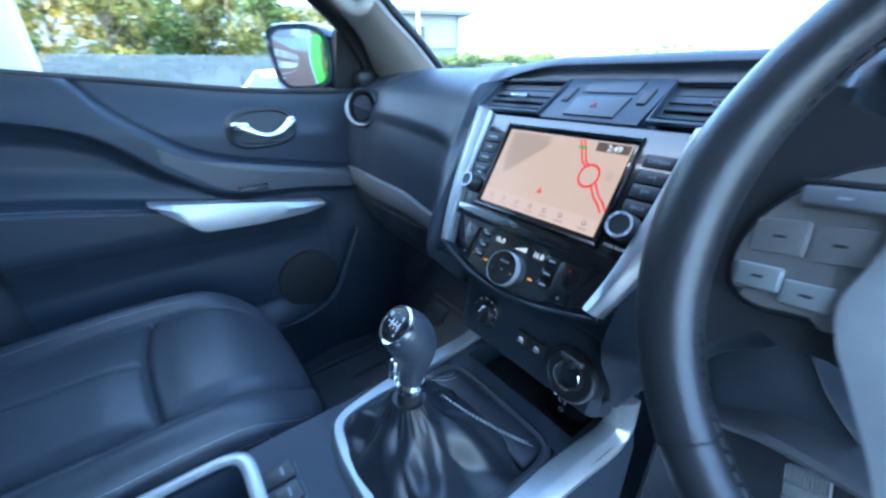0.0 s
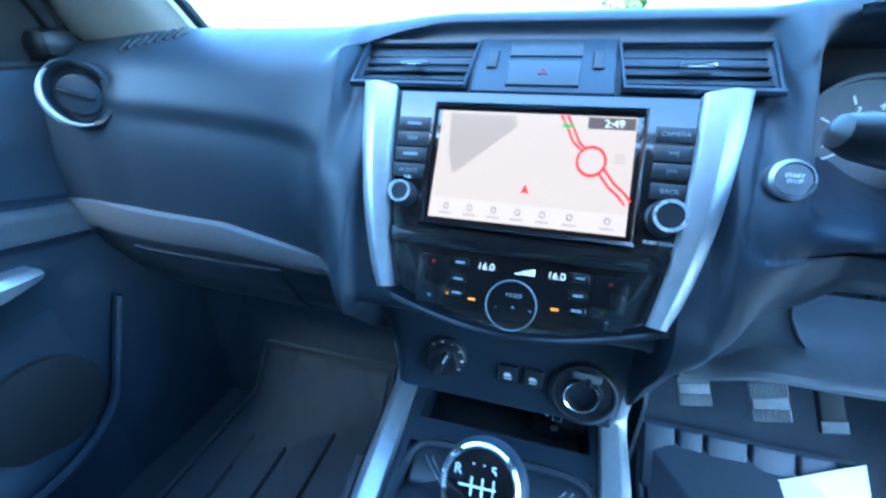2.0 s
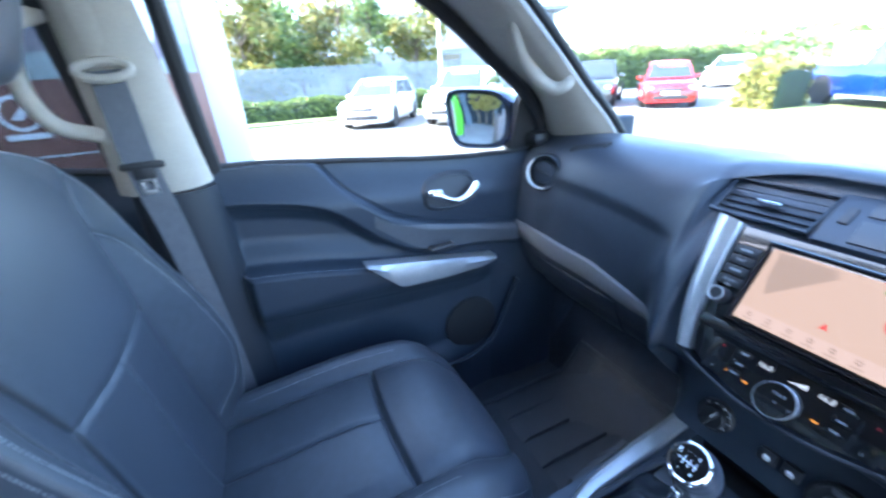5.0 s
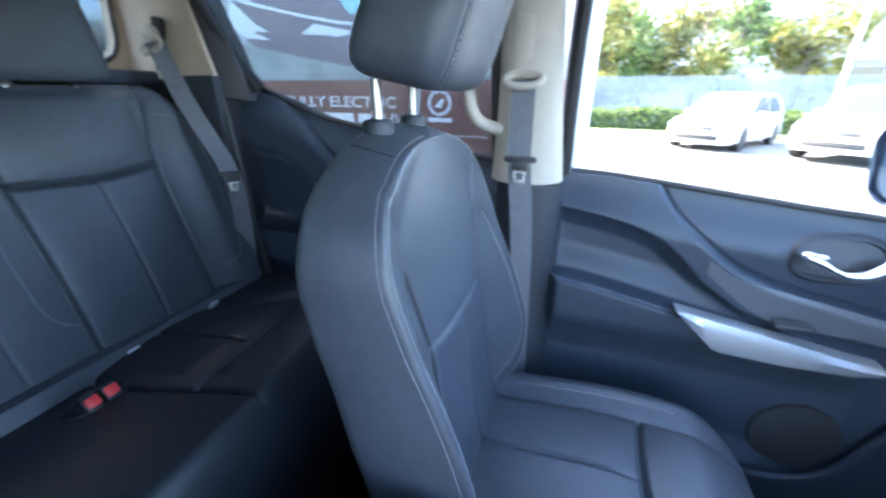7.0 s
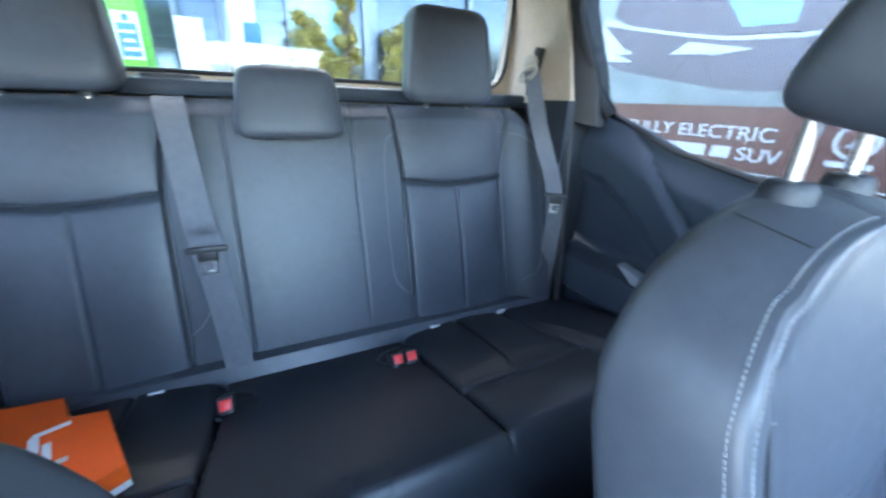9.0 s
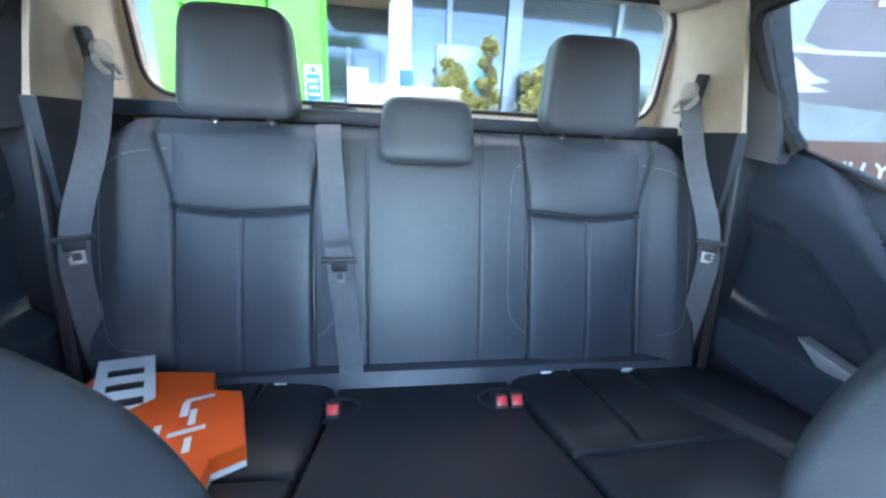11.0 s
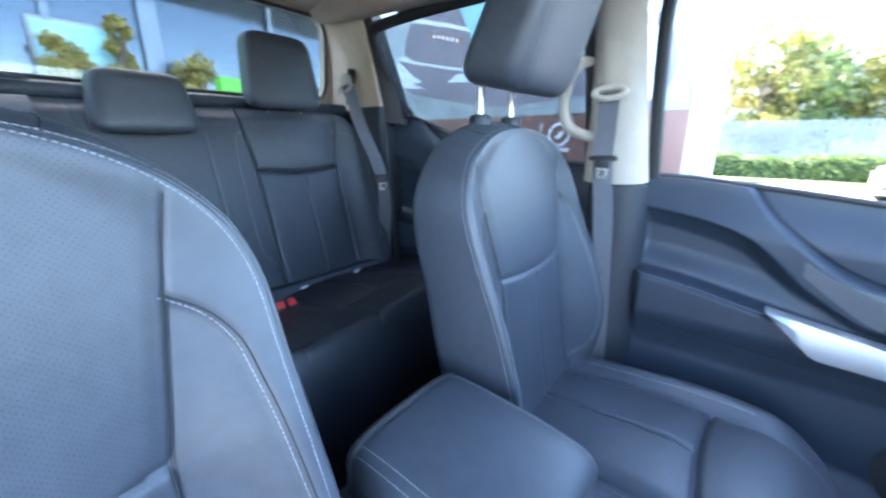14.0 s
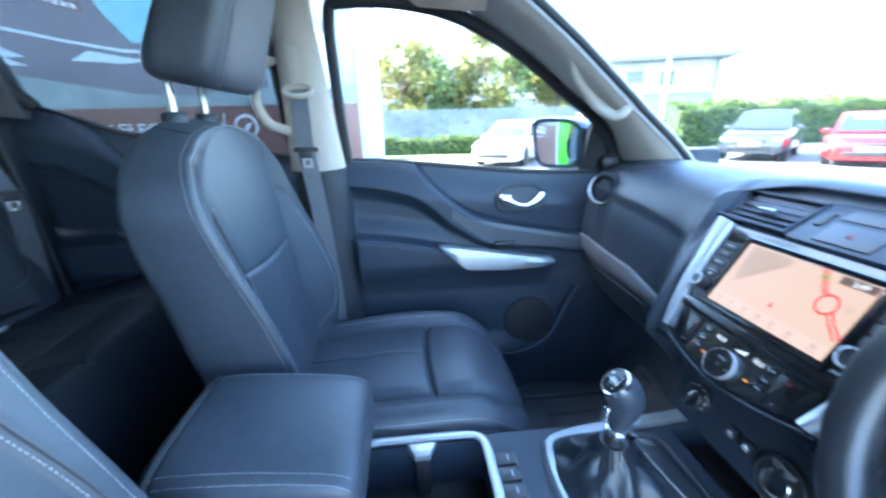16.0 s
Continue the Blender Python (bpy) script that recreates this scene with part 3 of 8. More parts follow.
    def seam(off, dash, gap, r, rr=2):
        """Stitches along the outline, off metres inside the edge (minus: on the side panel)."""
        path = []
        for sgn in (-1, 1):
            pts = []
            for i in range(4, nz - 1, rr):
                w = wr[i]
                if off > 0:
                    uu = np.array([sgn * max(w - off, 0.0)])
                    pts.append(Vector((float(uu[0]), float(np.interp(uu[0], P[i, :nf, 0], P[i, :nf, 1])) + 0.0006, zr[i])))
                else:
                    j = nf + 1 if sgn > 0 else na - 2
                    pts.append(Vector(P[i, j]) + Vector((sgn * 0.0005, 0, 0.0004)))
            path += pts if sgn < 0 else pts[::-1]
        return stitches(BM(), path, dash, gap, r)
    part("stitching", seam(0.0115, 0.0033, 0.0016, 0.00040), STITCH, seat, "pale grey double stitching")
    part("stitching", seam(-1, 0.0033, 0.0016, 0.00040), STITCH, seat, "pale grey double stitching")
    for sgn in (-1, 1):
        pts = []
        for p in curve:
            uu, z = np.array([p.x - 0.0045]), np.array([p.y])
            pts.append((sgn * p.x - sgn * 0.0045, float(face(uu, z)[0]) + 0.0008, p.y))
        part("stitching", stitches(BM(), pts, 0.0036, 0.0018, 0.00042), STITCH, seat, "pale grey stitching")
        wl = [(sgn * p.x, float(face(np.array([p.x]), np.array([p.y]))[0]) + 0.0012, p.y) for p in curve]
        part("welt", tube(BM(), wl, 0.0009, n=6), RUBBER, seat, "dark seam welt")
        zs = [z for z in np.linspace(0.94, 1.53, 90)]
        us = [float(np.interp(z, SEAM_Z, SEAM_U)) for z in zs]
        wl = [(sgn * a, float(face(np.array([a]), np.array([z]))[0]) + 0.0008, z) for a, z in zip(us, zs)]
        part("welt", tube(BM(), wl, 0.0008, n=6), RUBBER, seat, "dark seam welt")
    for a0 in (-1, 1):
        pts = [Vector(P[nz - 26, nf + k]) + Vector((0, 0, 0.0006)) if a0 > 0 else Vector(P[nz - 26, na - 1 - k]) + Vector((0, 0, 0.0006)) for k in range(3, ns - 8)]
        part("seam", tube(BM(), pts, 0.0008, n=5), RUBBER, seat)

    def even(x, y, n):
        """A closed outline resampled to even steps."""
        d = np.concatenate([[0], np.cumsum(np.hypot(np.diff(np.append(x, x[0])), np.diff(np.append(y, y[0]))))])
        t = np.linspace(0, d[-1], n, endpoint=False)
        return np.interp(t, d, np.append(x, x[0])), np.interp(t, d, np.append(y, y[0]))
    # cushion
    nu, nv = 190, 300
    P = np.zeros((nu, nv, 3))
    fine = np.linspace(0, 2 * np.pi, 1600, endpoint=False)
    W = []
    for i, t in enumerate(np.linspace(0, 1, nu)):
        k = 1 - (1 - t) ** 1.35
        y = -0.02 + 0.575 * k
        end = max(0.0, 1 - max(0, (k - 0.82) / 0.18) ** 2.4) ** 0.5
        w = np.interp(k, [0, 0.5, 1], [0.245, 0.255, 0.245]) * (0.55 + 0.45 * end)
        top = 0.985 + 0.02 * np.sin(k * 2.6) - 0.05 * sm(0.75, 1, k)
        bot = 0.80
        hh = (top - bot) / 2 * (0.25 + 0.75 * end)
        c, s_ = np.cos(fine), np.sin(fine)
        mid = (top + bot) / 2 - 0.015 * (1 - end)
        x, z = even(w * np.sign(c) * np.abs(c) ** 0.36, hh * np.sign(s_) * np.abs(s_) ** 0.36, nv)
        up = sm(0.55, 0.9, z / hh)
        q = np.abs(x) / w
        crossd = y - 0.315 - 0.03 * (x / w) ** 2
        z = mid + z + up * (0.028 * sm(0.58, 0.84, q) * (1 - 0.6 * sm(0.6, 1, k)) - 0.007 * groove((q - 0.62) * w, 0.0042)
                      - 0.013 * groove(crossd, 0.0055) * (q < 0.62) - 0.006 * groove(x, 0.004) * (y < 0.31)
                      + 0.010 * (1 - (q / 0.62) ** 2) * (q < 0.62) + 0.008 * sm(0.0, 0.06, np.abs(crossd)) * (q < 0.60) * sm(0.62, 0.5, q))
        x = x - np.sign(x) * 0.003 * groove(z - (top - 0.022), 0.003)
        P[i, :, 0], P[i, :, 1], P[i, :, 2] = x, y, z
        W.append((y, w, top, end))
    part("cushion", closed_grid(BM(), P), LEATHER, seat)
    for sgn in (-1, 1):
        for rel in (0.99, 0.945, 0.74):
            pts = []
            for i in range(14, nu - 26, 2):
                m_ = (P[i, :, 0] * sgn > 0) & (P[i, :, 2] > W[i][2] - 0.03)
                cand = P[i][m_]
                j = int(np.argmin(np.abs(np.abs(cand[:, 0]) / W[i][1] - rel)))
                uu = sgn * rel * W[i][1]
                o = np.argsort(cand[:, 0])
                zz = float(np.interp(uu, cand[o, 0], cand[o, 2]))
                if rel == 0.74 and not 0.06 < W[i][0] < 0.40:
                    continue
                pts.append((uu + sgn * 0.0004, W[i][0], zz + 0.0008))
            part("stitching", stitches(BM(), pts, 0.0040, 0.0018, 0.00045), STITCH, seat, "pale grey stitching")
    # base
    bm = rbox(BM(), (0, 0.22, 0.735), (0.40, 0.44, 0.13), 0.02)
    part("base", bm, PLASTIC_DK, seat)
    for x in (-0.17, 0.17):
        part("seat_rail", rbox(BM(), (x, 0.22, 0.645), (0.05, 0.52, 0.07), 0.008), PLASTIC_DK, seat)
    part("side_cover", rbox(BM(), (0.235, 0.12, 0.83), (0.03, 0.40, 0.12), 0.012), PLASTIC_DK, seat)
    part("side_cover", rbox(BM(), (-0.235, 0.12, 0.83), (0.03, 0.40, 0.12), 0.012), PLASTIC_DK, seat)
    # headrest
    HR = []
    nu, nv = 80, 160
    P = np.zeros((nu, nv, 3))
    fine = np.linspace(0, 2 * np.pi, 1600, endpoint=False)
    for i, t in enumerate(np.linspace(-1, 1, nu)):
        k = np.sign(t) * (1 - (1 - abs(t)) ** 1.7)
        end = max(0.0, 1 - abs(k) ** 6.5) ** 0.5
        z = 1.772 + 0.108 * k
        w = (0.126 - 0.006 * k) * (0.62 + 0.38 * end)
        fy = -0.030 + 0.038 * (k + 1)
        by = -0.172 + 0.050 * (k + 1)
        c, s_ = np.cos(fine), np.sin(fine)
        dd = (fy - by) / 2 * (0.62 + 0.38 * end)
        x, y = even(w * np.sign(c) * np.abs(c) ** 0.36, dd * np.sign(s_) * np.abs(s_) ** 0.38, nv)
        y = (fy + by) / 2 + y - 0.0025 * groove(np.abs(x) - w * 0.80, 0.003) * (y > 0)
        HR.append((w * 0.77, float(np.interp(w * 0.77, x[y > (fy + by) / 2][::-1], y[y > (fy + by) / 2][::-1])), z, (fy + by) / 2, k))
        P[i, :, 0], P[i, :, 1], P[i, :, 2] = x, y, z - 0.20 * (y - (fy + by) / 2) * (1 - 0.5 * (k + 1) / 2)
    hr = part("headrest", closed_grid(BM(), P), LEATHER, seat)
    for sgn in (-1, 1):
        pts = [(sgn * u, y + 0.0006, z - 0.20 * (y - m_) * (1 - 0.5 * (k + 1) / 2)) for u, y, z, m_, k in HR[5:-5]]
        part("stitching", stitches(BM(), pts, 0.0040, 0.0018, 0.00045), STITCH, hr, "pale grey stitching")
    for x in (-0.062, 0.062):
        part("headrest_post", lathe(BM(), [(0.0065, 1.56), (0.0065, 1.735)], (x, -0.142, 0), (0, 0, 1), 16), STEEL, seat, "polished steel post")
        part("post_guide", lathe(BM(), [(0.022, 1.598), (0.022, 1.612), (0.018, 1.618), (0.009, 1.619)], (x, -0.142, 0), (0, 0, 1), 20), PLASTIC_DK, seat, "black plastic guide")
    return seat


psg = front_seat("bucket_seat", "black leather front passenger seat with pale stitching and raised headrest")
psg.location = (-0.412, 0, 0)
drv = copy_thing(psg, pose(0.412, 0, 0))
drv["label"] = "black perforated leather driver seat with pale double stitching"
plain = [c for c in psg.children if c.name.startswith("backrest")][0]
plain.data = plain.data.copy()
for f in plain.data.polygons:
    f.material_index = 0


def rear_back():
    bench = thing("rear_bench_seat", "black leather three-place rear bench with folded-down middle headrest", "rear seat", at=(0, -0.8, 0.62))
    n, m = 520, 190
    x, z = np.meshgrid(np.linspace(-0.735, 0.735, n), np.linspace(0, 1, m), indexing="ij")
    xs = np.abs(x + 0.0)
    ztop = 1.662 - 0.10 * sm(0.57, 0.735, xs) ** 1.3
    z = 1.085 + (ztop - 1.085) * z
    y = -0.885 - 0.27 * (z - 1.473)
    edge = 0.015 * sm(-0.035, 0.0, z - ztop) + 0.05 * sm(0.685, 0.735, xs)
    crease = groove(z - 1.474 + 0.006 * np.cos((xs - 0.405) * 18), 0.0055) * sm(0.252, 0.264, xs) * sm(0.556, 0.545, xs)
    lean = 0.035 * sm(1.47, 1.65, z)
    edge_v = 0.255 - 0.016 * sm(1.47, 1.65, z)
    g = 1.2 * groove(xs - edge_v, 0.0040) + groove(xs - (0.545 + lean), 0.0040) + 0.45 * groove(xs - 0.405, 0.004) * (z < 1.46) + 0.25 * groove(xs - 0.135, 0.003)
    puff = 0.016 * np.sin(np.clip((xs - 0.255) / 0.29, 0, 1) * np.pi) ** 0.6 * np.where(z > 1.47, np.sin(np.clip((z - 1.47) / 0.19, 0, 1) * np.pi) ** 0.6, np.sin(np.clip((z - 1.08) / 0.39, 0, 1) * np.pi) ** 0.5)
    side = 0.03 * sm(0.56, 0.64, xs) * sm(0.735, 0.69, xs)
    y = y + puff + side - 0.015 * crease - 0.010 * g - edge * 1.2 - 0.012 * sm(1.13, 1.085, z)
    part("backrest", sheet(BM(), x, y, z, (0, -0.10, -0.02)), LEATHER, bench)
    for s in (-1, 1):
        path = spline([(s * 0.70, -0.84, 1.60), (s * 0.595, -0.86, 1.585), (s * 0.575, -0.83, 1.50)], 8)
        path = spline([(s * 0.245, 0, 1.60), (s * 0.215, 0, 1.57), (s * 0.205, 0, 1.45), (s * 0.205, 0, 1.27), (s * 0.22, 0, 1.22), (s * 0.25, 0, 1.195)], 8)
        path2 = spline([(s * 0.555, 0, 1.60), (s * 0.63, 0, 1.585), (s * 0.665, 0, 1.53), (s * 0.668, 0, 1.35), (s * 0.655, 0, 1.22), (s * 0.60, 0, 1.185)], 8)
        for pth in (path, path2):
            pts = []
            for p in pth:
                i = int(round((p.x + 0.735) / 1.47 * (n - 1)))
                zt = 1.662 - 0.10 * float(sm(0.57, 0.735, abs(p.x))) ** 1.3
                j = min(m - 1, int(round((p.z - 1.085) / (zt - 1.085) * (m - 1))))
                pts.append((p.x, y[i, j] + 0.001, p.z))
            part("stitching", stitches(BM(), pts, 0.004, 0.002, 0.0005), STITCH, bench, "pale grey stitching")
    # cushion
    x, t = np.meshgrid(np.linspace(-0.735, 0.735, 440), np.linspace(0, 1, 210), indexing="ij")
    yy = np.where(t < 0.75, -0.80 + t / 0.75 * 0.45, -0.35 + 0.055 * np.sin((t - 0.75) / 0.25 * np.pi / 2))
    zz = np.where(t < 0.75, 1.085 + 0.085 * (t / 0.75) ** 0.8, 1.17 - 0.24 * (1 - np.cos((t - 0.75) / 0.25 * np.pi / 2)))
    sx = np.where(x < 0, -x, x)
    edge_c = 0.200 + 0.032 * sm(0.2, 0.75, t)
    bol = 0.50 + 0.075 * sm(-0.70, -0.40, yy)
    g = groove(sx - edge_c, 0.0045) + 0.9 * groove(yy + 0.487 - 0.02 * np.sin((sx - 0.2) * 10), 0.005) * (sx > edge_c) * (sx < bol) + 0.6 * groove(sx - 0.352, 0.004) * (yy < -0.487) * (sx > edge_c) + 0.7 * groove(sx - bol, 0.0045) + 0.35 * groove(sx - 0.03, 0.003) * (yy > -0.38)
    top = sm(0.88, 0.66, t)
    zz = zz - 0.014 * g * top + 0.016 * np.sin(np.clip((sx - edge_c) / 0.36, 0, 1) * np.pi) * top + 0.016 * sm(-0.01, 0.05, sx - bol) * top + 0.006 * sm(0.0, 0.05, np.abs(yy + 0.487)) * sm(0.0, 0.03, sx - edge_c) * sm(0.0, 0.03, bol - sx) * top
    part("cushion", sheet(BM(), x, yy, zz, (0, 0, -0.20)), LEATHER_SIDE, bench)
    # strip with anchor tags at the foot of the backrest
    bm = BM()
    rings(bm, [[(xx, -0.80, 1.075), (xx, -0.742, 1.084), (xx, -0.750, 1.100), (xx, -0.766, 1.130), (xx, -0.82, 1.136)] for xx in np.linspace(-0.66, 0.66, 12)])
    part("anchor_strip", bm, LEATHER, bench)
    for xb, yb_ in ((-0.161, -0.668), (0.190, -0.662)):
        bm = tube(BM(), [(xb + 0.052 * math.cos(a), yb_ + 0.040 * math.sin(a), 1.118 + 0.10 * 0.036 * math.sin(a)) for a in np.linspace(0, 6.2832, 28, endpoint=False)], 0.0045, n=8, closed=True, up=(0, 0, 1))
        part("buckle_well_rim", bm, LEATHER_SIDE, bench)
        # flat disc, black in place of the shade in a recess
        bm = prism(BM(), [(xb + 0.050 * math.cos(a), yb_ + 0.038 * math.sin(a)) for a in np.linspace(0, 6.2832, 28, endpoint=False)], lambda u, v, w: (u, v, 1.112 + 0.1 * (v - yb_) + w), 0.0, 0.005)
        part("buckle_well", bm, RUBBER, bench, "flat black disc standing in for the shaded recess round the buckles")
    for xx in (-0.501, -0.291, 0.316, 0.50):
        part("anchor_tag", rbox(BM(), (xx, -0.7535, 1.113), (0.026, 0.004, 0.022), 0.003, m=pose(0, 0, 0, -28)), WHITEM, bench, "small white anchor tag")
    # headrests
    def hr(cx, cy, z0, z1, w, d, lab):
        nu, nv = 50, 70
        P = np.zeros((nu, nv, 3))
        ang = np.linspace(0, 2 * np.pi, nv, endpoint=False)
        for i, t in enumerate(np.linspace(-1, 1, nu)):
            k = np.sign(t) * (1 - (1 - abs(t)) ** 1.8)
            end = max(0.0, 1 - abs(k) ** 7) ** 0.5
            c, s_ = np.cos(ang), np.sin(ang)
            P[i, :, 0] = cx + w * (1 - 0.09 * k) * (0.62 + 0.38 * end) * np.sign(c) * np.abs(c) ** 0.36
            P[i, :, 1] = cy + d * (0.45 + 0.55 * end) * np.sign(s_) * np.abs(s_) ** 0.55 - 0.015 * k
            P[i, :, 2] = (z0 + z1) / 2 + (z1 - z0) / 2 * k
        return part("headrest", closed_grid(BM(), P), LEATHER, bench, lab)
    for s in (-1, 1):
        cx = s * 0.405
        h = hr(cx, -0.960, 1.668, 1.893, 0.118, 0.045, "upright outer headrest")
        for dx in (-0.06, 0.06):
            part("headrest_post", lathe(BM(), [(0.006, 1.62), (0.006, 1.70)], (cx + dx, -0.955, 0), (0, 0, 1), 12), STEEL, h)
            part("post_guide", lathe(BM(), [(0.016, 1.660), (0.016, 1.676), (0.007, 1.68)], (cx + dx, -0.955, 0), (0, 0, 1), 14), PLASTIC_DK, h)
    hr(0.0, -0.91, 1.588, 1.732, 0.105, 0.05, "low middle headrest")
    # base under the cushion
    part("base", rbox(BM(), (0, -0.64, 0.77), (1.40, 0.52, 0.30), 0.02), CARPET, bench)
    return bench


rear_back()


# ---- dashboard ----
PASS = [(1.22, 1.42), (1.13, 1.462), (1.03, 1.470), (0.965, 1.455), (0.918, 1.418), (0.888, 1.36), (0.868, 1.29), (0.862, 1.225), (0.868, 1.155), (0.892, 1.09), (0.945, 1.02), (1.10, 0.97)]
CENT = [(1.25, 1.42), (1.17, 1.458), (1.06, 1.474), (1.0, 1.482), (0.968, 1.472), (0.966, 1.450), (0.905, 1.395), (0.840, 1.31), (0.770, 1.195), (0.815, 1.158), (0.805, 1.090), (0.790, 1.045)]
DRIV = [(1.22, 1.42), (1.13, 1.462), (1.00, 1.492), (0.905, 1.502), (0.868, 1.492), (0.900, 1.470), (0.965, 1.40), (0.900, 1.315), (0.825, 1.285), (0.815, 1.262), (0.850, 1.244), (1.10, 1.235)]


SIDE = [(1.25, 1.42), (1.17, 1.458), (1.06, 1.474), (0.985, 1.481), (0.948, 1.479), (0.918, 1.462), (0.872, 1.398), (0.818, 1.31), (0.752, 1.20), (0.744, 1.165), (0.790, 1.10), (0.90, 0.98)]


def dash_profile(x):
    q = abs(x)
    k0, k1 = float(sm(0.172, 0.190, q)), float(sm(0.217, 0.242, q))
    pr = [(p[0] + (r[0] - p[0]) * k, p[1] + (r[1] - p[1]) * k) for p, r, k in zip(CENT, SIDE, [k1] * 7 + [k0] * 5)]
    top = [float(sm(0.10, 0.36, q))] * 5
    if x < 0:
        ks = top + [float(sm(0.195, 0.33, q))] * 3 + [float(sm(0.175, 0.285, q))] + [float(sm(0.155, 0.25, q))] + [float(sm(0.13, 0.23, q))] * 2
        pr = [(p[0] + (r[0] - p[0]) * k, p[1] + (r[1] - p[1]) * k) for p, r, k in zip(pr, PASS, ks)]
        k = float(sm(0.55, 0.80, q))
        return [(y + 0.02 * k, z - 0.012 * k * (i < 6)) for i, (y, z) in enumerate(pr)]
    ks = [float(sm(0.22, 0.34, q))] * 5 + [float(sm(0.238, 0.285, q))] * 2 + [float(sm(0.285, 0.36, q))] + [float(sm(0.16, 0.27, q))] * 4
    pr = [(p[0] + (r[0] - p[0]) * k, p[1] + (r[1] - p[1]) * k) for p, r, k in zip(pr, DRIV, ks)]
    if q > 0.135:
        # lower edge that sweeps up from the console
        ze = float(np.interp(q, [0.14, 0.15, 0.165, 0.18, 0.20, 0.22, 0.235, 0.25, 0.265, 0.285], [1.035, 1.05, 1.083, 1.113, 1.147, 1.176, 1.201, 1.214, 1.223, 1.245]))
        y8 = float(np.interp(q, [0.15, 0.18, 0.20, 0.22, 0.25, 0.28], [0.757, 0.762, 0.772, 0.790, 0.812, 0.822]))
        z8 = float(np.interp(q, [0.15, 0.18, 0.20, 0.22, 0.25, 0.28], [1.200, 1.206, 1.222, 1.248, 1.273, 1.284]))
        lowr = [(y8, z8), (y8 + (0.833 - y8) * 0.5 - 0.004, z8 + (ze - z8) * 0.58), (0.833, ze), (0.95, ze + 0.012)]
        k = float(sm(0.135, 0.150, q))
        pr = pr[:8] + [(p[0] + (r[0] - p[0]) * k, p[1] + (r[1] - p[1]) * k) for p, r in zip(pr[8:], lowr)]
    return pr


dash = thing("dashboard", "dark grey soft-plastic dashboard with silver-framed centre stack", "dashboard", at=(0, 1.0, 1.2))
xs = np.concatenate([np.linspace(-0.80, -0.37, 40), np.linspace(-0.36, -0.17, 50), np.linspace(-0.16, 0.16, 30), np.linspace(0.17, 0.37, 90), np.linspace(0.38, 0.80, 30)])
# edge of the panel round the start button
brow = np.array([(p.x, p.y) for p in spline([(0.262, 1.466, 0), (0.242, 1.437, 0), (0.224, 1.406, 0), (0.209, 1.362, 0), (0.199, 1.316, 0), (0.198, 1.297, 0), (0.207, 1.283, 0), (0.230, 1.281, 0), (0.262, 1.285, 0)], 10)])
G = []
for x in xs:
    pr = spline([(y, z, 0) for y, z in dash_profile(float(x))], 16)
    row = []
    for k, p in enumerate(pr):
        y, z = p.x, p.y
        if 0.185 < x < 0.37 and 1.26 < z < 1.475 and k > 75:
            d = float(np.sqrt((brow[:, 0] - x) ** 2 + (brow[:, 1] - z) ** 2).min())
            ins = x > np.interp(z, brow[:50, 1][::-1], brow[:50, 0][::-1]) and z > 1.283
            dep = 0.006 * math.exp(-(d / 0.0030) ** 2) + (0.005 * float(sm(0.0, 0.006, d)) if ins else 0.0)
            y, z = y + 0.857 * dep, z - 0.514 * dep
        if x < -0.22 and y < 0.97 and k > 40:
            zc = float(np.interp(x, [-0.66, -0.609, -0.481, -0.366, -0.273, -0.2], [1.372, 1.369, 1.365, 1.356, 1.343, 1.33]))
            y += 0.010 * float(sm(zc + 0.012, zc - 0.024, z) * sm(1.13, 1.29, z) * sm(-0.68, -0.60, x) * sm(-0.235, -0.30, x))
        if x > 0.235 and k > 75:
            y += 0.055 * float(sm(0.240, 0.268, x) * sm(1.300, 1.330, z) * sm(1.470, 1.430, z))
        row.append((x, y, z))
    G.append(row)
G = np.array(G)
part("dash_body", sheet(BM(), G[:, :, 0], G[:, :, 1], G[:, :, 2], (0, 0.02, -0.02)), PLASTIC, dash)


def surf_y(x, z):
    """Depth of the dash face below the brow at (x, z)."""
    pr = spline([(y, w, 0) for y, w in dash_profile(float(x))], 16)[84:150]
    return float(np.interp(-z, [-p.y for p in pr], [p.x for p in pr]))


def fas(x, z, off=0.0):
    """A point on the sloping centre fascia; off: metres towards the seats."""
    return Vector((x, 0.85 + 0.6 * (z - 1.38) - off * 0.857, z + off * 0.514))


def fasm(x, z, off=0.0):
    return Matrix.Translation(fas(x, z, off)) @ pose(0, 0, 0, -30.96)


def vslope(x, z, off=0.0):
    """A point on the plane of the upper vents."""
    return Vector((x, 0.865 + 1.6 * (z - 1.39) - off * 0.53, z + off * 0.85))


# gloss panel behind the screen and heater controls
poly = [(-0.143, 1.402), (0.147, 1.402), (0.143, 1.33), (0.132, 1.25), (0.124, 1.224)]
poly += [(0.124 - 0.238 * k / 12, 1.224 - 0.022 * math.sin(math.pi * k / 12)) for k in range(1, 12)]
poly += [(-0.114, 1.224), (-0.125, 1.25), (-0.137, 1.33)]
stack = part("control_panel", prism(BM(), poly, lambda u, v, w: fas(u, v, w), -0.03, 0.0, 0.002), GLOSS, dash, "gloss black control panel")
# lower black lip that stands proud between screen unit and heater
lip = [(-0.130, 1.277), (0.134, 1.277), (0.130, 1.262), (-0.127, 1.262)]
part("lip", prism(BM(), lip, lambda u, v, w: fas(u, v, w), 0.0, 0.006, 0.002), GLOSS, stack)


